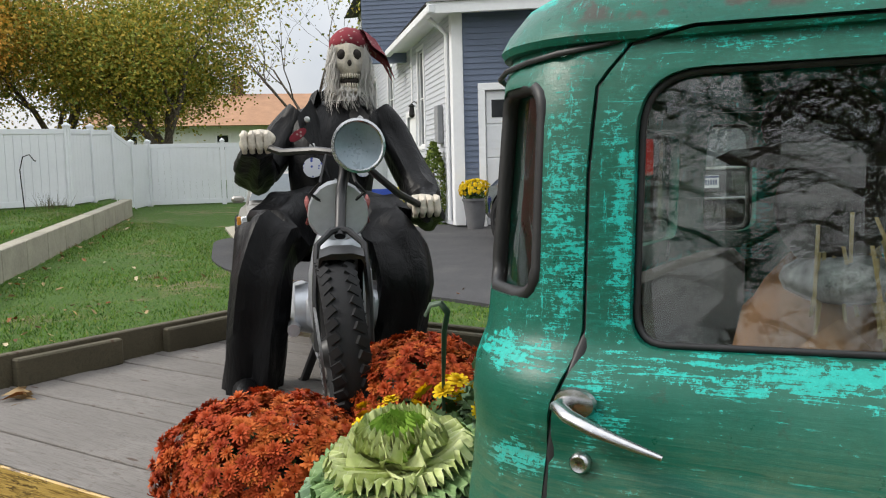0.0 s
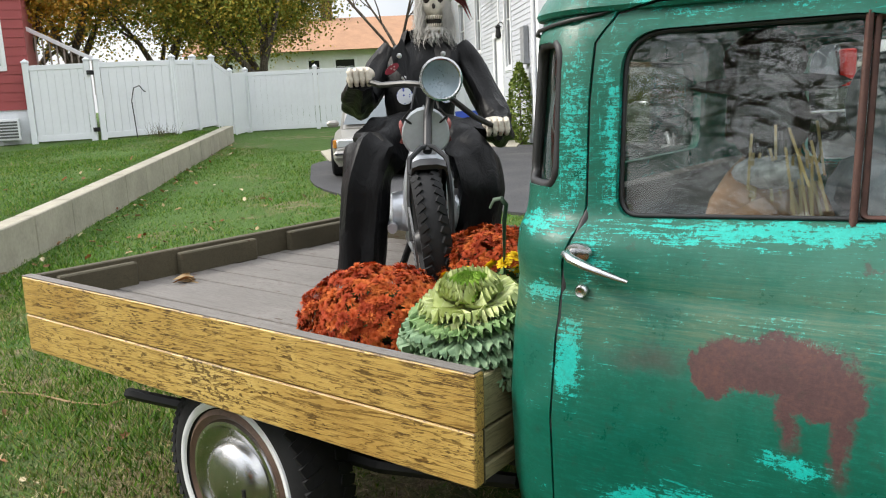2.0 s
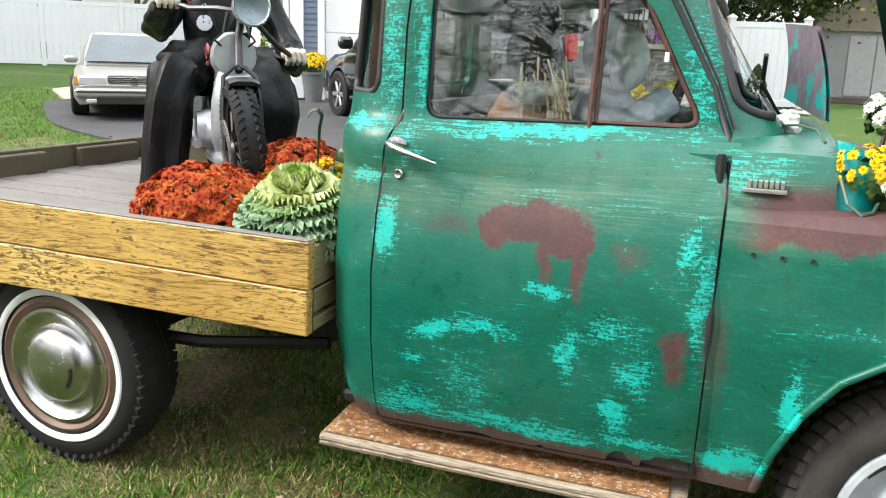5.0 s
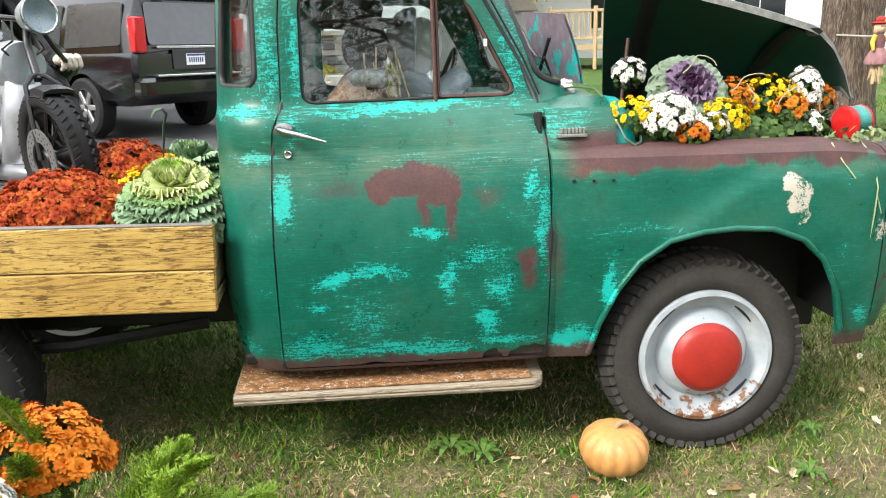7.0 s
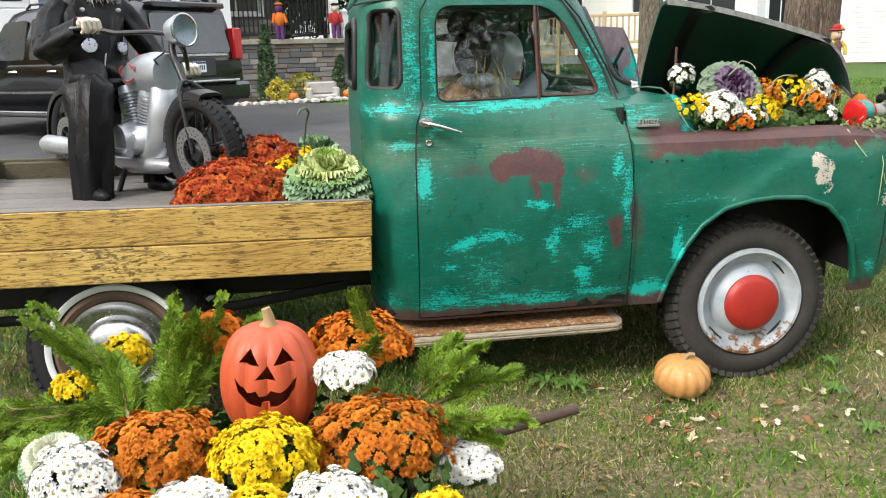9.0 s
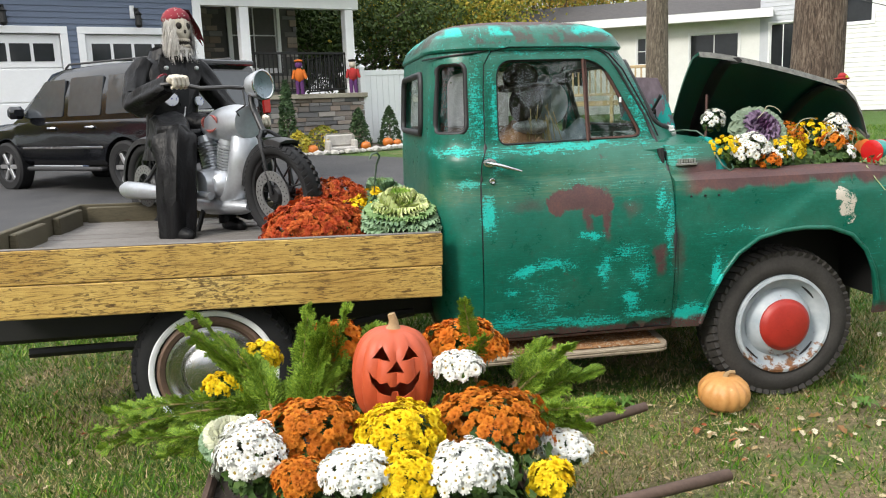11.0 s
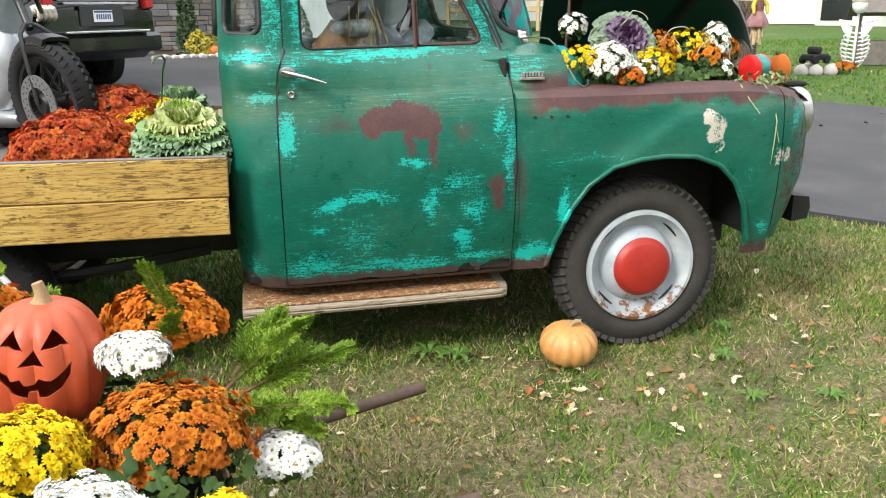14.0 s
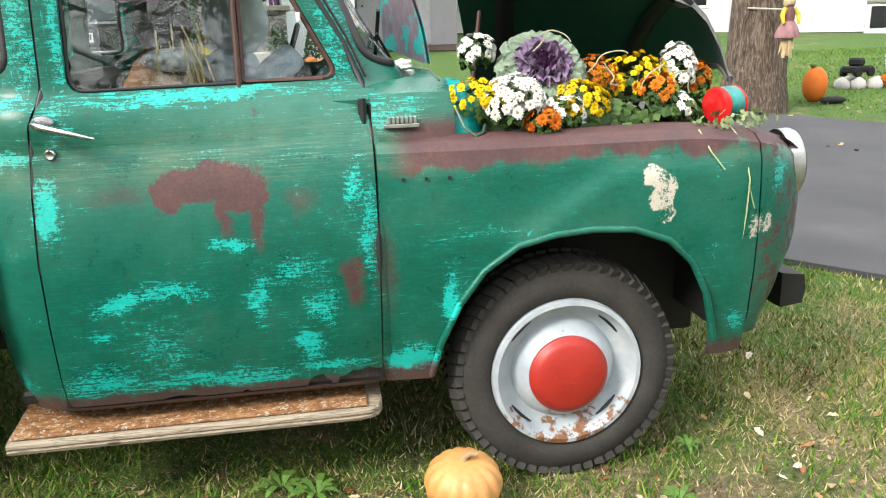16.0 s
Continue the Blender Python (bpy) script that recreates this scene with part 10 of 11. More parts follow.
blob_mesh((sx, sy - 0.005, sz + 1.355), (0.056, 0.055, 0.072), 3, 14, 10)
for s_ in (-1, 1):
    blob_mesh((sx + s_ * 0.048, sy + 0.005, sz + 1.335), (0.024, 0.035, 0.062), 0, 10, 8, lambda d: 1 + 0.3 * noise.noise(d * 5))
    blob_mesh((sx + s_ * 0.020, sy - 0.058, sz + 1.365), (0.007, 0.005, 0.009), 6, 8, 6)
blob_mesh((sx, sy, sz + 1.405), (0.098, 0.09, 0.020), 4, 18, 6, lambda d: 1 + 0.10 * math.sin(5 * math.atan2(d.y, d.x)))
blob_mesh((sx, sy, sz + 1.435), (0.060, 0.058, 0.050), 4, 14, 8)
blob_mesh((sx + 0.02, sy - 0.07, sz + 1.425), (0.022, 0.015, 0.020), 2, 10, 6, lambda d: 1 + 0.4 * noise.noise(d * 6))
tagged(part("scarecrow", bm, [STRAWC, SKIRT, YEL, plain("doll_skin", (0.62, 0.45, 0.32), 0.8), CRED, plain("brown_bodice", (0.13, 0.055, 0.055), 0.9, 0, 0.4, 20), CBLK], None, smooth=50), "scarecrow doll with mauve skirt, yellow sleeves and red hat", "halloween figure")
ROPE = plain("pale_rope", (0.4, 0.36, 0.3), 0.9)
bm = bmesh.new()
tube(bm, [(sx - 0.02, sy, sz + 1.25), (sx - 0.30, sy + 0.4, sz + 1.28)], 0.01, 6)
tagged(part("tie_rope", bm, ROPE, None), "pale rope tying the scarecrow to the tree", "rope")
px, py = 7.35, 7.75
bm = bmesh.new()
blob_mesh((px, py, g_low(px, py) + 0.25), (0.17, 0.15, 0.24), 0, 18, 12, lambda d: 1 - 0.05 * abs(math.cos(5 * math.atan2(d.y, d.x))))
blob_mesh((px + 0.22, py - 0.10, g_low(px, py) + 0.05), (0.2, 0.08, 0.05), 1, 12, 8)
blob_mesh((px - 0.05, py, g_low(px, py) + 0.50), (0.04, 0.04, 0.04), 2, 8, 6)
tagged(part("pumpkin_figure", bm, [COR, CBLK, L_GREEN], None, smooth=60), "orange stuffed pumpkin figure with black boots on the lawn", "halloween figure")
tx, ty = 9.0, 9.2
tz = g_low(tx, ty)
toy = thing("toy_truck", "small black toy truck on pale stones on the lawn", "toy truck", at=Matrix.Translation((tx, ty, tz + 0.16)) @ Matrix.Rotation(radians(200), 4, "Z"))
boxpart("toy_body", (-0.24, -0.11, 0.06), (0.24, 0.11, 0.16), CBLK, toy, 0.02)
boxpart("toy_cab", (-0.05, -0.10, 0.16), (0.12, 0.10, 0.28), CBLK, toy, 0.03)
for x in (-0.15, 0.15):
    for y in (-0.12, 0.12):
        bm = bmesh.new()
        lathe(bm, [(0, -0.025), (0.07, -0.025), (0.07, 0.025), (0, 0.025)], Matrix.Translation((x, y, 0.07)) @ Matrix.Rotation(radians(90), 4, "X"), 14)
        part("toy_wheel", bm, RUBBER, toy)
for k, (dx, dy) in enumerate([(-0.3, -0.1), (-0.1, -0.2), (0.15, -0.22), (0.32, -0.05), (0.0, 0.15)]):
    bm = bmesh.new()
    bmesh.ops.create_icosphere(bm, subdivisions=2, radius=0.13)
    for v in bm.verts:
        v.co *= 0.9 + 0.2 * noise.noise(v.co * 9 + Vector((k, 0, 0)))
    o = part("fieldstone", bm, PALESTONE, None, smooth=60)
    o.location = (tx + dx, ty + dy, tz + 0.05)
    tagged(o, "pale round fieldstone under the toy truck", "stone", "fieldstones")
mum("orange", (tx + 0.42, ty - 0.25, tz + 0.10), (0.16, 0.12, 0.10), 26, "orange chrysanthemum beside the toy truck", 83, 40, 0.06, spread=1.8)

# rib cage figure hanging on a pole: one mesh
rx, ry = 9.5, 8.9
rz = g_low(rx, ry) + 0.25
bm = bmesh.new()
BM = Matrix.Translation((rx, ry, rz)) @ Matrix.Rotation(radians(-35), 4, "Z")
for k in range(8):
    z = 0.05 + k * 0.065
    w = 0.22 * math.sin(math.pi * (0.25 + 0.07 * k))
    for s in (-1, 1):
        tube(bm, [BM @ Vector((s * w * math.sin(a), -0.10 * math.cos(a) if a < 1.6 else 0.1 * abs(math.cos(a)), z - 0.10 * (1 - abs(math.sin(a))) - 0.05 * a)) for a in np.linspace(0.15, 2.6, 7)], 0.012, 5)
tube(bm, [BM @ Vector((0, 0.08, z)) for z in np.linspace(0.0, 0.72, 5)], 0.02, 6)
for s in (-1, 1):
    q = [bm.verts.new(BM @ Vector(p)) for p in ((s * 0.06, 0.1, 0.50), (s * 0.27, 0.1, 0.60), (s * 0.24, 0.1, 0.52), (s * 0.10, 0.1, 0.28))]
    bm.faces.new(q)
    tube(bm, [BM @ Vector((s * 0.05, -0.05, 0.58)), BM @ Vector((s * 0.28, 0.02, 0.62))], 0.014, 5)
for f in bm.faces:
    f.material_index = 0
blob_mesh(BM @ Vector((0, 0, 0.86)), (0.12, 0.12, 0.14), 0, 14, 10)
blob_mesh(BM @ Vector((0, 0.0, 0.93)), (0.13, 0.13, 0.09), 1, 14, 8)
tube(bm, [(rx, ry, rz - 0.3), BM @ Vector((0, 0.08, 0.05))], 0.012, 5)
tagged(part("rib_cage_figure", bm, [WHITETRIM, BONE], None, smooth=50), "white skeleton rib cage figure standing on a pole on the lawn", "halloween figure")

wx, wy = 11.0, 10.3
wz = g_low(wx, wy)
well = thing("wishing_well", "small weathered wishing well ornament with a shingled roof", "garden ornament", at=Matrix.Translation((wx, wy, wz)) @ Matrix.Rotation(radians(-30), 4, "Z"))
GREYW = plain("grey_weathered_wood", (0.17, 0.15, 0.13), 0.9, 0, 0.3, 12)
bm = bmesh.new()
lathe(bm, [(0.32, 0), (0.30, 0.42), (0.25, 0.42), (0.25, 0.1)], None, 16)
part("well_base", bm, GREYW, well)
for s in (-1, 1):
    boxpart("post", (s * 0.26 - 0.03, -0.03, 0.4), (s * 0.26 + 0.03, 0.03, 1.0), GREYW, well, 0.004)
    for k in range(4):
        boxpart("shingle", (-0.42, -0.02, 0.0), (0.42, 0.13, 0.025), GREYW, well, 0.004, Matrix.Translation((0, s * (0.38 - k * 0.10), 0.92 + k * 0.07)) @ Matrix.Rotation(radians(-35 * s), 4, "X"))
doll((wx + 0.5, wy - 0.25, wz), 0.62, GREYW, plain("bronze_green", (0.12, 0.12, 0.06), 0.6), "small brown garden figure beside the well", GREYW)
for k in range(6):
    p = WD @ Vector((1.7 + k * 0.95, -1.2, 0.0))
    z = 1.25 + 0.3 * ((k * 37) % 3) / 2
    bm = bmesh.new()
    lathe(bm, [(0, 0.72), (0.06, 0.70), (0.09, 0.60), (0.07, 0.52), (0.16, 0.36), (0.19, 0.10), (0.22, 0.0), (0.10, 0.05), (0, 0.05)], Matrix.Translation((p.x, p.y, 0.75 + z)), 9)
    for v in bm.verts:
        v.co += Vector((rr_.uniform(-.03, .03), rr_.uniform(-.03, .03), rr_.uniform(-.04, .02)))
    tube(bm, [(p.x, p.y, 0.75 + z + 0.7), (p.x, p.y, 0.75 + z + 1.1)], 0.006, 4)
    tagged(part("hanging_ghoul", bm, CBLK, None), "small tattered black cloth ghoul hanging from a line", "halloween figure", "hanging ghouls")
bm = bmesh.new()
pts = [WD @ Vector((-2.5, -1.2, 4.0)), WD @ Vector((0.5, -1.2, 3.0)), WD @ Vector((4, -1.2, 2.3)), WD @ Vector((8, -1.2, 2.4))]
tube(bm, pts, 0.012, 5)
tagged(part("hanging_line", bm, DGREY, None), "thin dark line strung before the white house", "cable")

# shed, bins, deck
SHED = plain("grey_shed", (0.33, 0.33, 0.33), 0.7, 0, 0.08, 3)
sm = frame_at((2.3, 21.9), 8)
shed = thing("garden_shed", "grey garden shed with double doors and a curved roof", "shed", at=sm)
boxpart("shed_wall", (0, 0, 0), (3.0, 2.2, 1.75), SHED, shed, 0.02)
bm = bmesh.new()
prism(bm, [(-0.12, 1.72), (0.25, 2.25), (1.5, 2.65), (2.75, 2.25), (3.12, 1.72)], "y", -0.12, 2.3)
part("shed_roof", bm, plain("tan_roof", (0.28, 0.24, 0.20), 0.9), shed)
for x in (0.85, 1.52):
    boxpart("shed_door", (x, -0.04, 0.08), (x + 0.64, 0.0, 1.62), plain("shed_door_grey", (0.42, 0.42, 0.42), 0.6) if x < 1 else bpy.data.materials["shed_door_grey"], shed, 0.01)
tagged(sheet("soil_bank", [(1.0, 20.5), (1.2, 24.0), (6.8, 23.0), (6.0, 19.5)], MULCH, 0.03, 0.8), "bare brown soil before the shed", "ground", kind="structure")
DECKW = plain("pale_deck_wood", (0.45, 0.33, 0.18), 0.75, 0, 0.2, 6)
deck = thing("deck_railing", "pale wooden deck railing with balusters", "railing", at=frame_at((5.6, 21.8), -28))
boxpart("deck_floor", (0, 0, 0.55), (4.2, 2.5, 0.70), DECKW, deck, 0.01)
boxpart("top_rail", (0, -0.05, 1.62), (4.2, 0.05, 1.70), DECKW, deck, 0.01)
boxpart("bottom_rail", (0, -0.03, 0.85), (4.2, 0.03, 0.93), DECKW, deck, 0.01)
for k in range(25):
    boxpart("baluster", (0.05 + k * 0.17, -0.02, 0.9), (0.10 + k * 0.17, 0.02, 1.63), DECKW, deck, 0.003)
for k in range(4):
    boxpart("deck_post", (k * 1.36, -0.06, 0.0), (k * 1.36 + 0.1, 0.06, 1.78), DECKW, deck, 0.008)
BIN = plain("green_bin_plastic", (0.02, 0.10, 0.045), 0.5)
bn = thing("wheelie_bin", "green plastic wheelie bin behind the tree", "bin", at=frame_at((7.3, 11.6), -30))
bm = bmesh.new()
loft(bm, [[(-0.24, -0.26, 0.05), (0.24, -0.26, 0.05), (0.24, 0.26, 0.05), (-0.24, 0.26, 0.05)], [(-0.30, -0.34, 0.98), (0.30, -0.34, 0.98), (0.30, 0.34, 0.98), (-0.30, 0.34, 0.98)]])
part("bin_body", bm, BIN, bn)
boxpart("bin_lid", (-0.33, -0.38, 0.98), (0.33, 0.36, 1.06), BIN, bn, 0.03)
bb = thing("recycling_bin", "blue recycling bin by the house wall", "bin", at=frame_at((-10.2, 13.6), 20))
bm = bmesh.new()
loft(bm, [[(-0.22, -0.22, 0.0), (0.22, -0.22, 0.0), (0.22, 0.22, 0.0), (-0.22, 0.22, 0.0)], [(-0.27, -0.27, 0.75), (0.27, -0.27, 0.75), (0.27, 0.27, 0.75), (-0.27, 0.27, 0.75)]])
part("bin_body", bm, plain("blue_bin", (0.02, 0.06, 0.35), 0.5), bb)
# shepherd's hook and small weeds at the fence
hp = on_ground(-17.45, 9.75, 0.40)
bm = bmesh.new()
tube(bm, [hp, hp + Vector((-0.05, -0.02, 0.9)), hp + Vector((-0.02, 0.05, 1.2)), hp + Vector((0.06, 0.16, 1.25)), hp + Vector((0.10, 0.24, 1.12)), hp + Vector((0.11, 0.28, 1.10))], 0.014, 6)
tagged(part("shepherd_hook", bm, BLACKMETAL, None), "thin dark shepherd's hook before the white fence", "hook")
w_ = thing("weed_clump", "dry weeds growing against the white fence", "plant")
V, F = [], []
for k in range(60):
    c = on_ground(-17.15 + rr_.uniform(-.3, .3), 10.25 + rr_.uniform(-.3, .3), 0.36)
    d = Vector((rr_.uniform(-.25, .25), rr_.uniform(-.25, .25), rr_.uniform(0.2, 0.5)))
    i = len(V)
    V += [c - Vector((0.01, 0, 0)), c + Vector((0.01, 0, 0)), c + d]
    F.append((i, i + 1, i + 2))
tagged(meshed("stalks", V, F, m_leaf("dry_weed", (0.06, 0.07, 0.03), (0.12, 0.11, 0.05), (0.18, 0.14, 0.08)), w_), kind="stuff")


# ---- grass blades, fallen leaves, twigs ----
def m_blade(name, stops):
    m = mat(name, 0.7)
    g = G(m)
    g.color(g.ramp(g.island(), *stops))
    g.b.inputs["Specular IOR Level"].default_value = 0.25
    return m


BLADE = m_blade("grass_blades", ((0.0, (0.020, 0.060, 0.003)), (0.35, (0.056, 0.150, 0.006)), (0.75, (0.115, 0.230, 0.012)), (0.94, (0.19, 0.23, 0.04)), (1.0, (0.34, 0.29, 0.14))))
DRYBLADE = m_blade("dry_grass_blades", ((0.0, (0.080, 0.095, 0.020)), (0.30, (0.16, 0.16, 0.04)), (0.6, (0.33, 0.26, 0.11)), (1.0, (0.52, 0.44, 0.26))))


def in_outline(x, y, outline):
    hit_ = np.zeros(len(x), bool)
    n = len(outline)
    for i in range(n):
        (x0, y0), (x1, y1) = outline[i - 1][:2], outline[i][:2]
        c = ((y0 > y) != (y1 > y)) & (x < (x1 - x0) * (y - y0) / (y1 - y0 + 1e-12) + x0)
        hit_ ^= c
    return hit_


def grass(name, label, n, x0, x1, y0, y1, h, w, material, seed, bare=0.0, patch=0.9, road_gap=True, power=1.0, lie=1.0):
    """Single blades over a stretch of lawn, thinned in worn patches."""
    rs = np.random.RandomState(seed)
    x = x0 + (x1 - x0) * rs.rand(n)
    y = y0 + (y1 - y0) * rs.rand(n) ** power
    keep = ~in_outline(x, y, ROAD) if road_gap else np.ones(n, bool)
    pn = np.array([noise.noise(Vector((a * patch, b * patch, seed))) + 0.5 * noise.noise(Vector((a * patch * 4, b * patch * 4, 2))) for a, b in zip(x, y)])
    keep &= pn + 0.35 * rs.randn(n) > bare
    x, y, pn = x[keep], y[keep], pn[keep]
    n = len(x)
    z = np.array([ground_z(a, b) for a, b in zip(x, y)]) - 0.004
    a, b = rs.rand(n) * 6.283, rs.rand(n) * 6.283
    hh = h * (0.45 + 0.8 * rs.rand(n)) * (1 + 0.5 * np.clip(pn, -0.6, 1))
    ww, ln = w * (0.6 + 0.7 * rs.rand(n)), hh * (0.25 + 0.9 * rs.rand(n)) * lie
    V = np.zeros((n, 3, 3))
    dx, dy = np.cos(a) * ww, np.sin(a) * ww
    V[:, 0] = np.stack([x - dx, y - dy, z], 1)
    V[:, 1] = np.stack([x + dx, y + dy, z], 1)
    V[:, 2] = np.stack([x + np.cos(b) * ln, y + np.sin(b) * ln, z + hh], 1)
    me = bpy.data.meshes.new(name)
    me.vertices.add(n * 3)
    me.vertices.foreach_set("co", V.ravel())
    me.loops.add(n * 3)
    me.loops.foreach_set("vertex_index", np.arange(n * 3))
    me.polygons.add(n)
    me.polygons.foreach_set("loop_start", np.arange(n) * 3)
    me.polygons.foreach_set("loop_total", np.full(n, 3))
    me.update()
    me.validate()
    me.materials.append(material)
    return tagged(new(name, me), label, "grass", kind="stuff")


grass("grass", "short trodden green grass round the truck", 240000, -6.5, 4.4, -2.6, 2.8, 0.042, 0.0042, BLADE, 1, 0.02, 0.8)
grass("grass", "dry straw-coloured grass on worn ground", 190000, -6.0, 4.4, -2.6, 2.2, 0.030, 0.0036, DRYBLADE, 2, -0.1, 0.7)
grass("grass", "flattened straw lying on worn ground before the truck", 150000, -2.6, 4.4, -2.4, 1.2, 0.012, 0.0034, DRYBLADE, 5, -0.2, 1.3, lie=4.0)
grass("grass", "fine bright green tufts in the worn ground", 90000, -3.5, 4.4, -2.4, 1.6, 0.034, 0.0024, BLADE, 6, 0.25, 1.6)
grass("grass", "mown green lawn behind the truck", 170000, -17.5, 0.5, 1.6, 11.5, 0.040, 0.006, BLADE, 3, -0.5, 0.5, power=1.35)
grass("grass", "green lawn on the far side of the street", 50000, 4.0, 16.0, 1.0, 16.0, 0.05, 0.009, BLADE, 4, -0.5, 0.5)

LITTER = m_blade("fallen_leaf_colours", ((0.0, (0.10, 0.045, 0.018)), (0.3, (0.22, 0.12, 0.05)), (0.5, (0.36, 0.27, 0.14)), (0.70, (0.26, 0.060, 0.02)), (0.76, (0.38, 0.18, 0.04)), (0.84, (0.42, 0.34, 0.20)), (1.0, (0.55, 0.47, 0.32))))


def litter(name, label, spots, seed, size=0.034, lift=0.014, material=None):
    """Curled fallen leaves scattered over patches: (x, y, spread x, spread y, count)."""
    rr = rng(seed)
    V, F = [], []
    for cx, cy, sx, sy, n in spots:
        for _ in range(n):
            x, y = cx + rr.uniform(-1, 1) * sx, cy + rr.uniform(-1, 1) * sy
            s = size * rr.uniform(0.5, 1.35)
            m = Matrix.Translation((x, y, ground_z(x, y) + lift)) @ Euler((rr.gauss(0, 0.35), rr.gauss(0, 0.35), rr.uniform(0, 6.3))).to_matrix().to_4x4()
            i, c = len(V), rr.uniform(0.05, 0.45)
            pts = ((0, -0.75, 0.02), (0.0, -0.3, 0), (0.42, -0.28, c), (0.30, 0.05, c * 0.6), (0.48, 0.34, c), (0, 0.0, 0), (0, 0.85, c * 0.5), (-0.48, 0.34, c), (-0.30, 0.05, c * 0.6), (-0.42, -0.28, c))
            V += [m @ (Vector(q) * s) for q in pts]
            F += [(i + 1, i + 2, i + 3, i + 5), (i + 5, i + 3, i + 4, i + 6), (i + 5, i + 6, i + 7, i + 8), (i + 1, i + 5, i + 8, i + 9), (i, i + 1, i + 2), (i, i + 9, i + 1)]
    return tagged(meshed(name, V, F, material or LITTER), label, "fallen leaves", kind="stuff")


litter("fallen_leaves", "scattered brown, red and tan fallen leaves on the grass", [(1.2, -0.6, 1.1, 0.7, 26), (1.15, -0.38, 0.35, 0.16, 14), (2.4, -0.3, 0.9, 0.9, 30), (0.4, -0.5, 0.8, 0.4, 8), (-2.8, -0.3, 1.2, 0.8, 26), (-3.0, 0.8, 1.0, 1.0, 20)], 301, 0.030)
wall_spots = [((WALL_A + WALL_D * (L * (k + 0.5) / 12)).x + 0.35, (WALL_A + WALL_D * (L * (k + 0.5) / 12)).y - 0.25, 0.5, 0.45, 12) for k in range(12)]
litter("fallen_leaves", "dry leaves gathered along the low wall and lawn", wall_spots + [(-8.0, 5.0, 4.0, 2.0, 110), (-4.5, 3.5, 3.5, 1.6, 70), (10.0, 8.0, 4.5, 5.0, 160)], 302, 0.05, 0.03)
litter("leaf_litter", "fine brown bits of leaf and bark in the grass", [(1.6, -0.6, 1.9, 0.9, 420), (-0.4, -0.5, 1.4, 0.7, 160), (-3.0, 0.2, 1.4, 1.2, 180)], 303, 0.015, 0.012)
PALESCRAP = m_blade("pale_dry_scraps", ((0.0, (0.30, 0.24, 0.15)), (0.5, (0.44, 0.38, 0.26)), (1.0, (0.58, 0.53, 0.40))))
litter("pale_leaf_scraps", "curled pale dry leaf scraps scattered on the grass", [(1.25, -0.35, 0.35, 0.20, 12), (1.9, -0.35, 0.8, 0.5, 16), (2.6, 0.1, 0.7, 0.6, 10), (0.6, -0.6, 0.8, 0.4, 8)], 304, 0.024, 0.016, PALESCRAP)
# rosettes of broad weeds
WEED = m_leaf("weed_leaf", (0.05, 0.12, 0.02), (0.09, 0.18, 0.03), (0.14, 0.24, 0.05))
for k, (x, y, s_) in enumerate(((1.71, -0.23, 0.075), (1.61, -0.59, 0.07), (1.90, -0.65, 0.06), (0.51, 0.08, 0.10), (1.88, 0.06, 0.06), (0.62, 0.02, 0.09), (-3.3, -0.5, 0.08))):
    wd = thing("weed", "flat rosette of broad green weed leaves in the grass", "weed", "weeds")
    rr = rng(700 + k)
    for q in range(9):
        a, s2 = q * 0.72 + rr.uniform(-0.2, 0.2), s_ * rr.uniform(0.7, 1.15)
        bm = bmesh.new()
        d, n_ = Vector((math.cos(a), math.sin(a), 0)), Vector((-math.sin(a), math.cos(a), 0))
        c = Vector((x, y, ground_z(x, y) + 0.012))
        pr_ = [(c + d * s2 * t + n_ * s2 * w * sg + Vector((0, 0, 0.035 * math.sin(t * 2.6)))) for sg in (-1, 1) for t, w in ((0.05, 0.02), (0.4, 0.11), (0.75, 0.12), (1.0, 0.02))]
        v = [bm.verts.new(p) for p in pr_]
        for t in range(3):
            bm.faces.new((v[t], v[t + 1], v[t + 5], v[t + 4]))
        part("leaf", bm, WEED, wd, fix=False)
# twig bent over the grass
bm = bmesh.new()
tube(bm, [(x, y, ground_z(x, y) + 0.015) for x, y in ((-4.14, 0.28), (-3.99, 0.41), (-3.76, 0.5), (-3.44, 0.54), (-3.21, 0.61), (-3.2, 0.75), (-3.26, 0.94))], 0.006, 5)
tagged(part("dead_twig", bm, STEM, None), "long thin dead twig lying on the grass", "twig")
# leaf scraps in the corner of the bed
rr = rng(55)
bm = bmesh.new()
for k in range(9):
    p = Vector((-2.04 + rr.uniform(-0.06, 0.06), 0.42 + rr.uniform(-0.05, 0.05), 0.792 + 0.006 * k))
    m = Matrix.Translation(p) @ Euler((rr.gauss(0, 0.5), rr.gauss(0, 0.5), rr.uniform(0, 6.3))).to_matrix().to_4x4()
    q = [bm.verts.new(m @ Vector(v)) for v in ((0, -0.05, 0), (0.018, 0, 0.014), (0.006, 0.05, 0.004), (-0.018, 0.008, 0.012))]
    bm.faces.new(q)
tagged(part("dry_husks", bm, [LITTER], None, fix=False), "little heap of dry leaf husks in the bed corner", "leaves", kind="stuff")


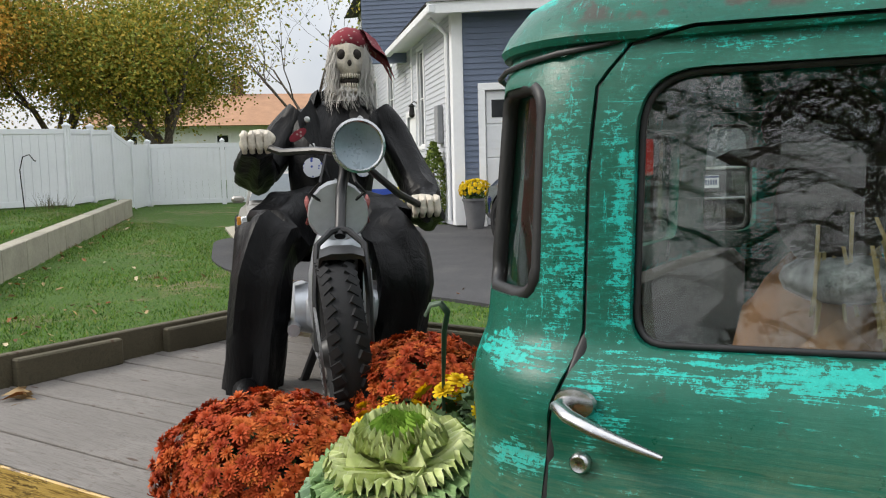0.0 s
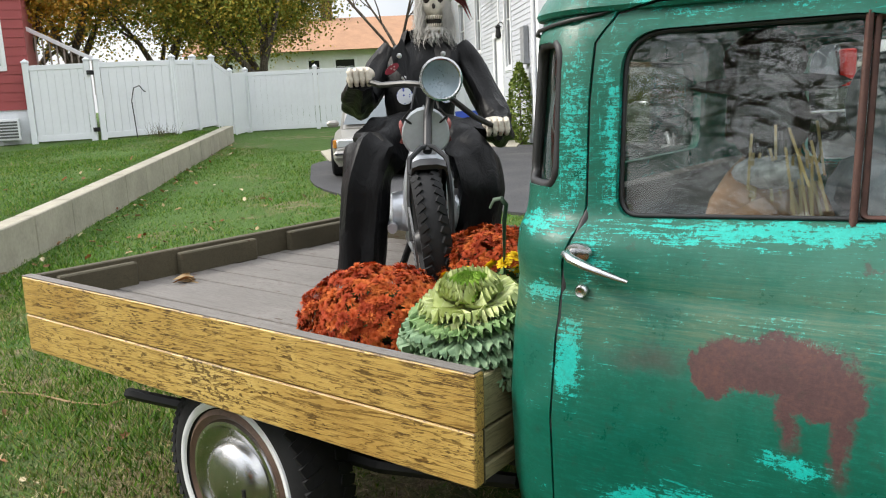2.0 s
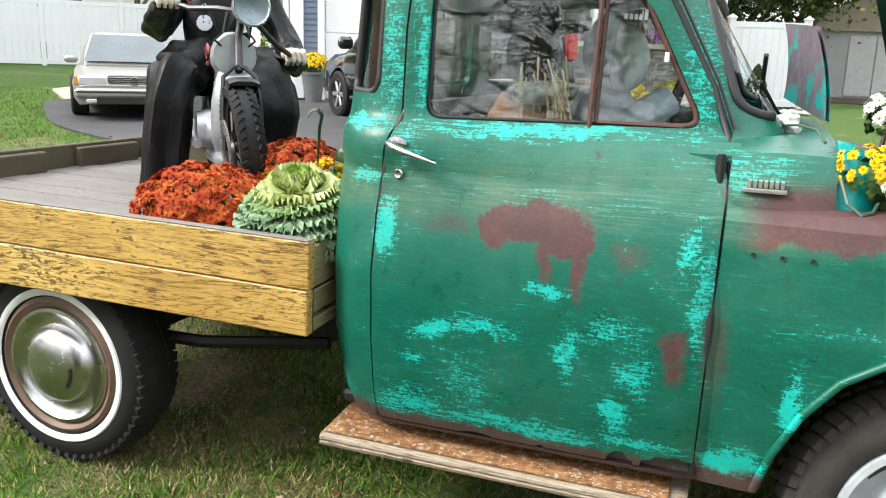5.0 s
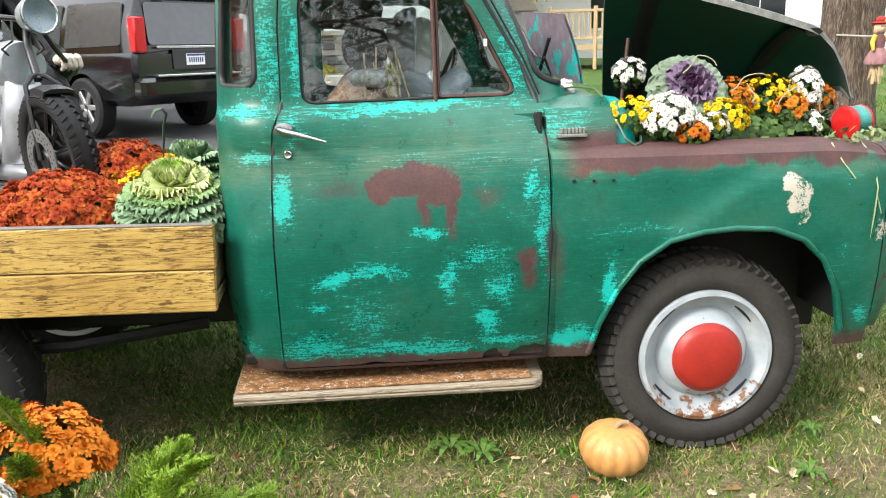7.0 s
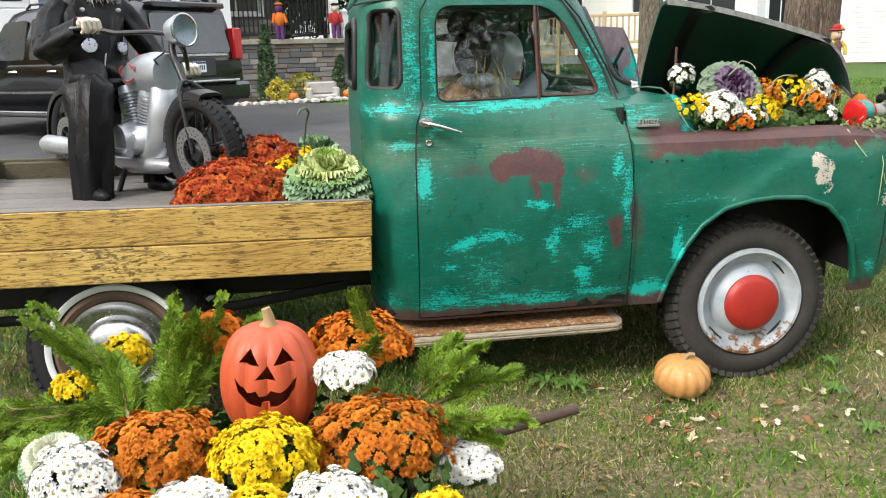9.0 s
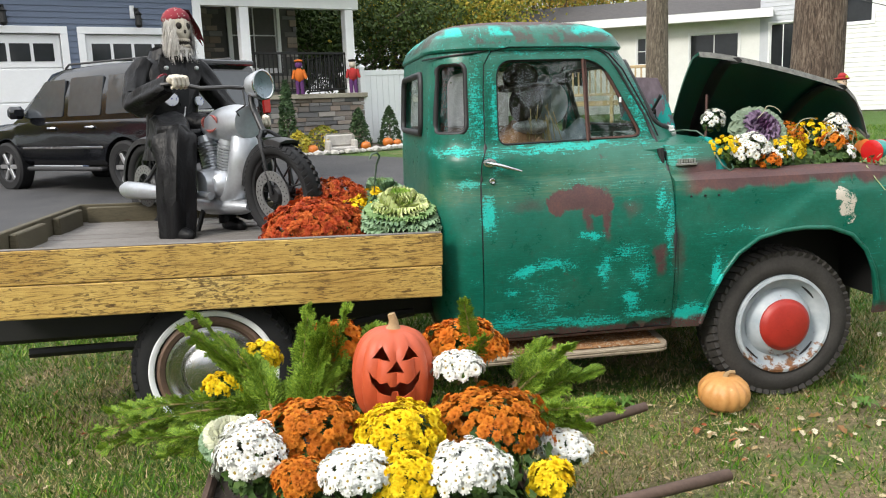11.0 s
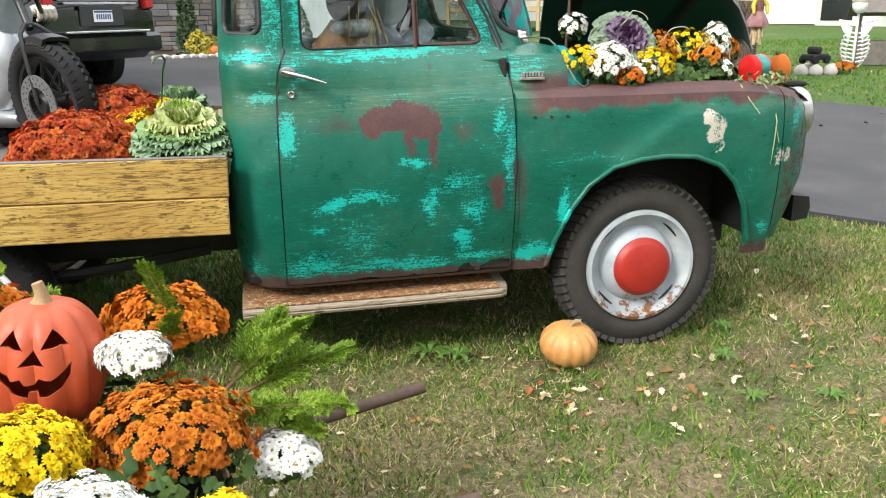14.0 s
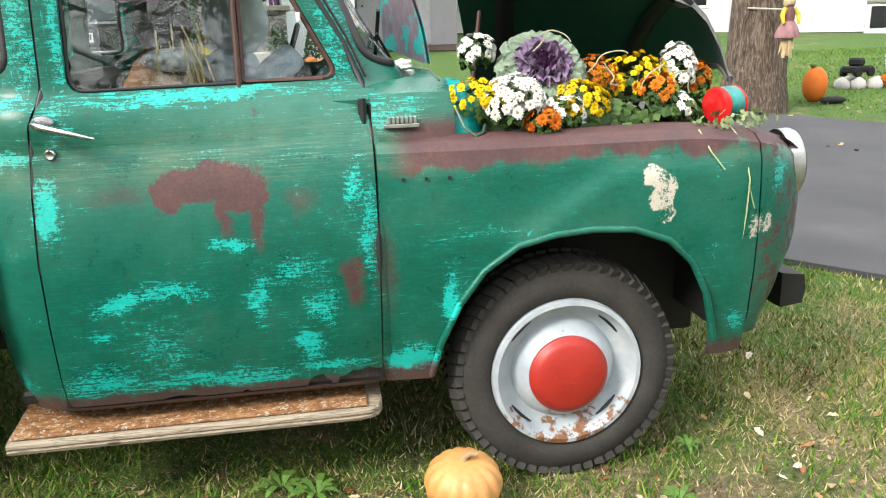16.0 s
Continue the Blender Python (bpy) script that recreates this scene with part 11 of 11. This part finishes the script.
# ---- small things on and in the truck ----
bm = bmesh.new()
tube(bm, [(0.975, 0.50, 1.262), (0.945, 0.42, 1.30), (0.90, 0.33, 1.37)], 0.005, 6)
wiper = part("wiper_arm", bm, BLACKMETAL, truck)
bm = bmesh.new()
box(bm, (-0.006, -0.16, -0.006), (0.006, 0.16, 0.006), Matrix.Translation((0.905, 0.40, 1.345)) @ Matrix.Rotation(radians(-36), 4, "X"), 0.002)
part("wiper_blade", bm, GASKET, wiper)
bm = bmesh.new()
tube(bm, [(0.58, 0.80, 1.61), (0.56, 0.80, 1.57)], 0.006, 6)
box(bm, (0.545, 0.69, 1.515), (0.565, 0.91, 1.575), None, 0.012)
part("rear_view_mirror", bm, BLACKMETAL, truck, "dark rear-view mirror", smooth=40)
# crumpled pale paper at the foot of the windscreen
bm = bmesh.new()
bmesh.ops.create_icosphere(bm, subdivisions=3, radius=0.035)
for v in bm.verts:
    v.co *= 0.75 + 0.5 * noise.noise(v.co * 40)
    v.co.x *= 1.4
o = part("crumpled_paper", bm, plain("pale_paper", (0.55, 0.55, 0.52), 0.8, 0, 0.2, 30), None, smooth=20)
o.location = (0.985, 0.35, 1.262)
tagged(o, "crumpled pale paper at the foot of the windscreen", "paper")
# looped cable over the cowl
bm = bmesh.new()
tube(bm, [(1.06, 0.12, 1.235), (1.04, 0.16, 1.262), (1.00, 0.22, 1.268), (0.975, 0.28, 1.262), (0.98, 0.33, 1.258)], 0.004, 6)
tagged(part("hose", bm, plain("dull_green_hose", (0.05, 0.10, 0.07), 0.5), None), "thin dull green hose across the cowl", "hose")
# hose hanging into the engine bay
bm = bmesh.new()
tube(bm, [(1.19, 0.10, 1.10), (1.175, 0.055, 1.085), (1.15, 0.035, 1.078), (1.12, 0.05, 1.10), (1.10, 0.10, 1.16)], 0.0045, 6)
tagged(part("hose", bm, bpy.data.materials["dull_green_hose"], None), "thin dull green hose curling by the wing", "hose")
# nails along the pine planks
for x in (-1.95, -1.0, -0.05):
    for z in (0.03, 0.11, 0.165, 0.25):
        bm = bmesh.new()
        lathe(bm, [(0.006, -0.002), (0.005, 0.002), (0, 0.003)], BED @ Matrix.Translation((x, 0.0, z)) @ Matrix.Rotation(radians(90), 4, "X"), 8)
        part("nail", bm, BLACKMETAL, near_side)
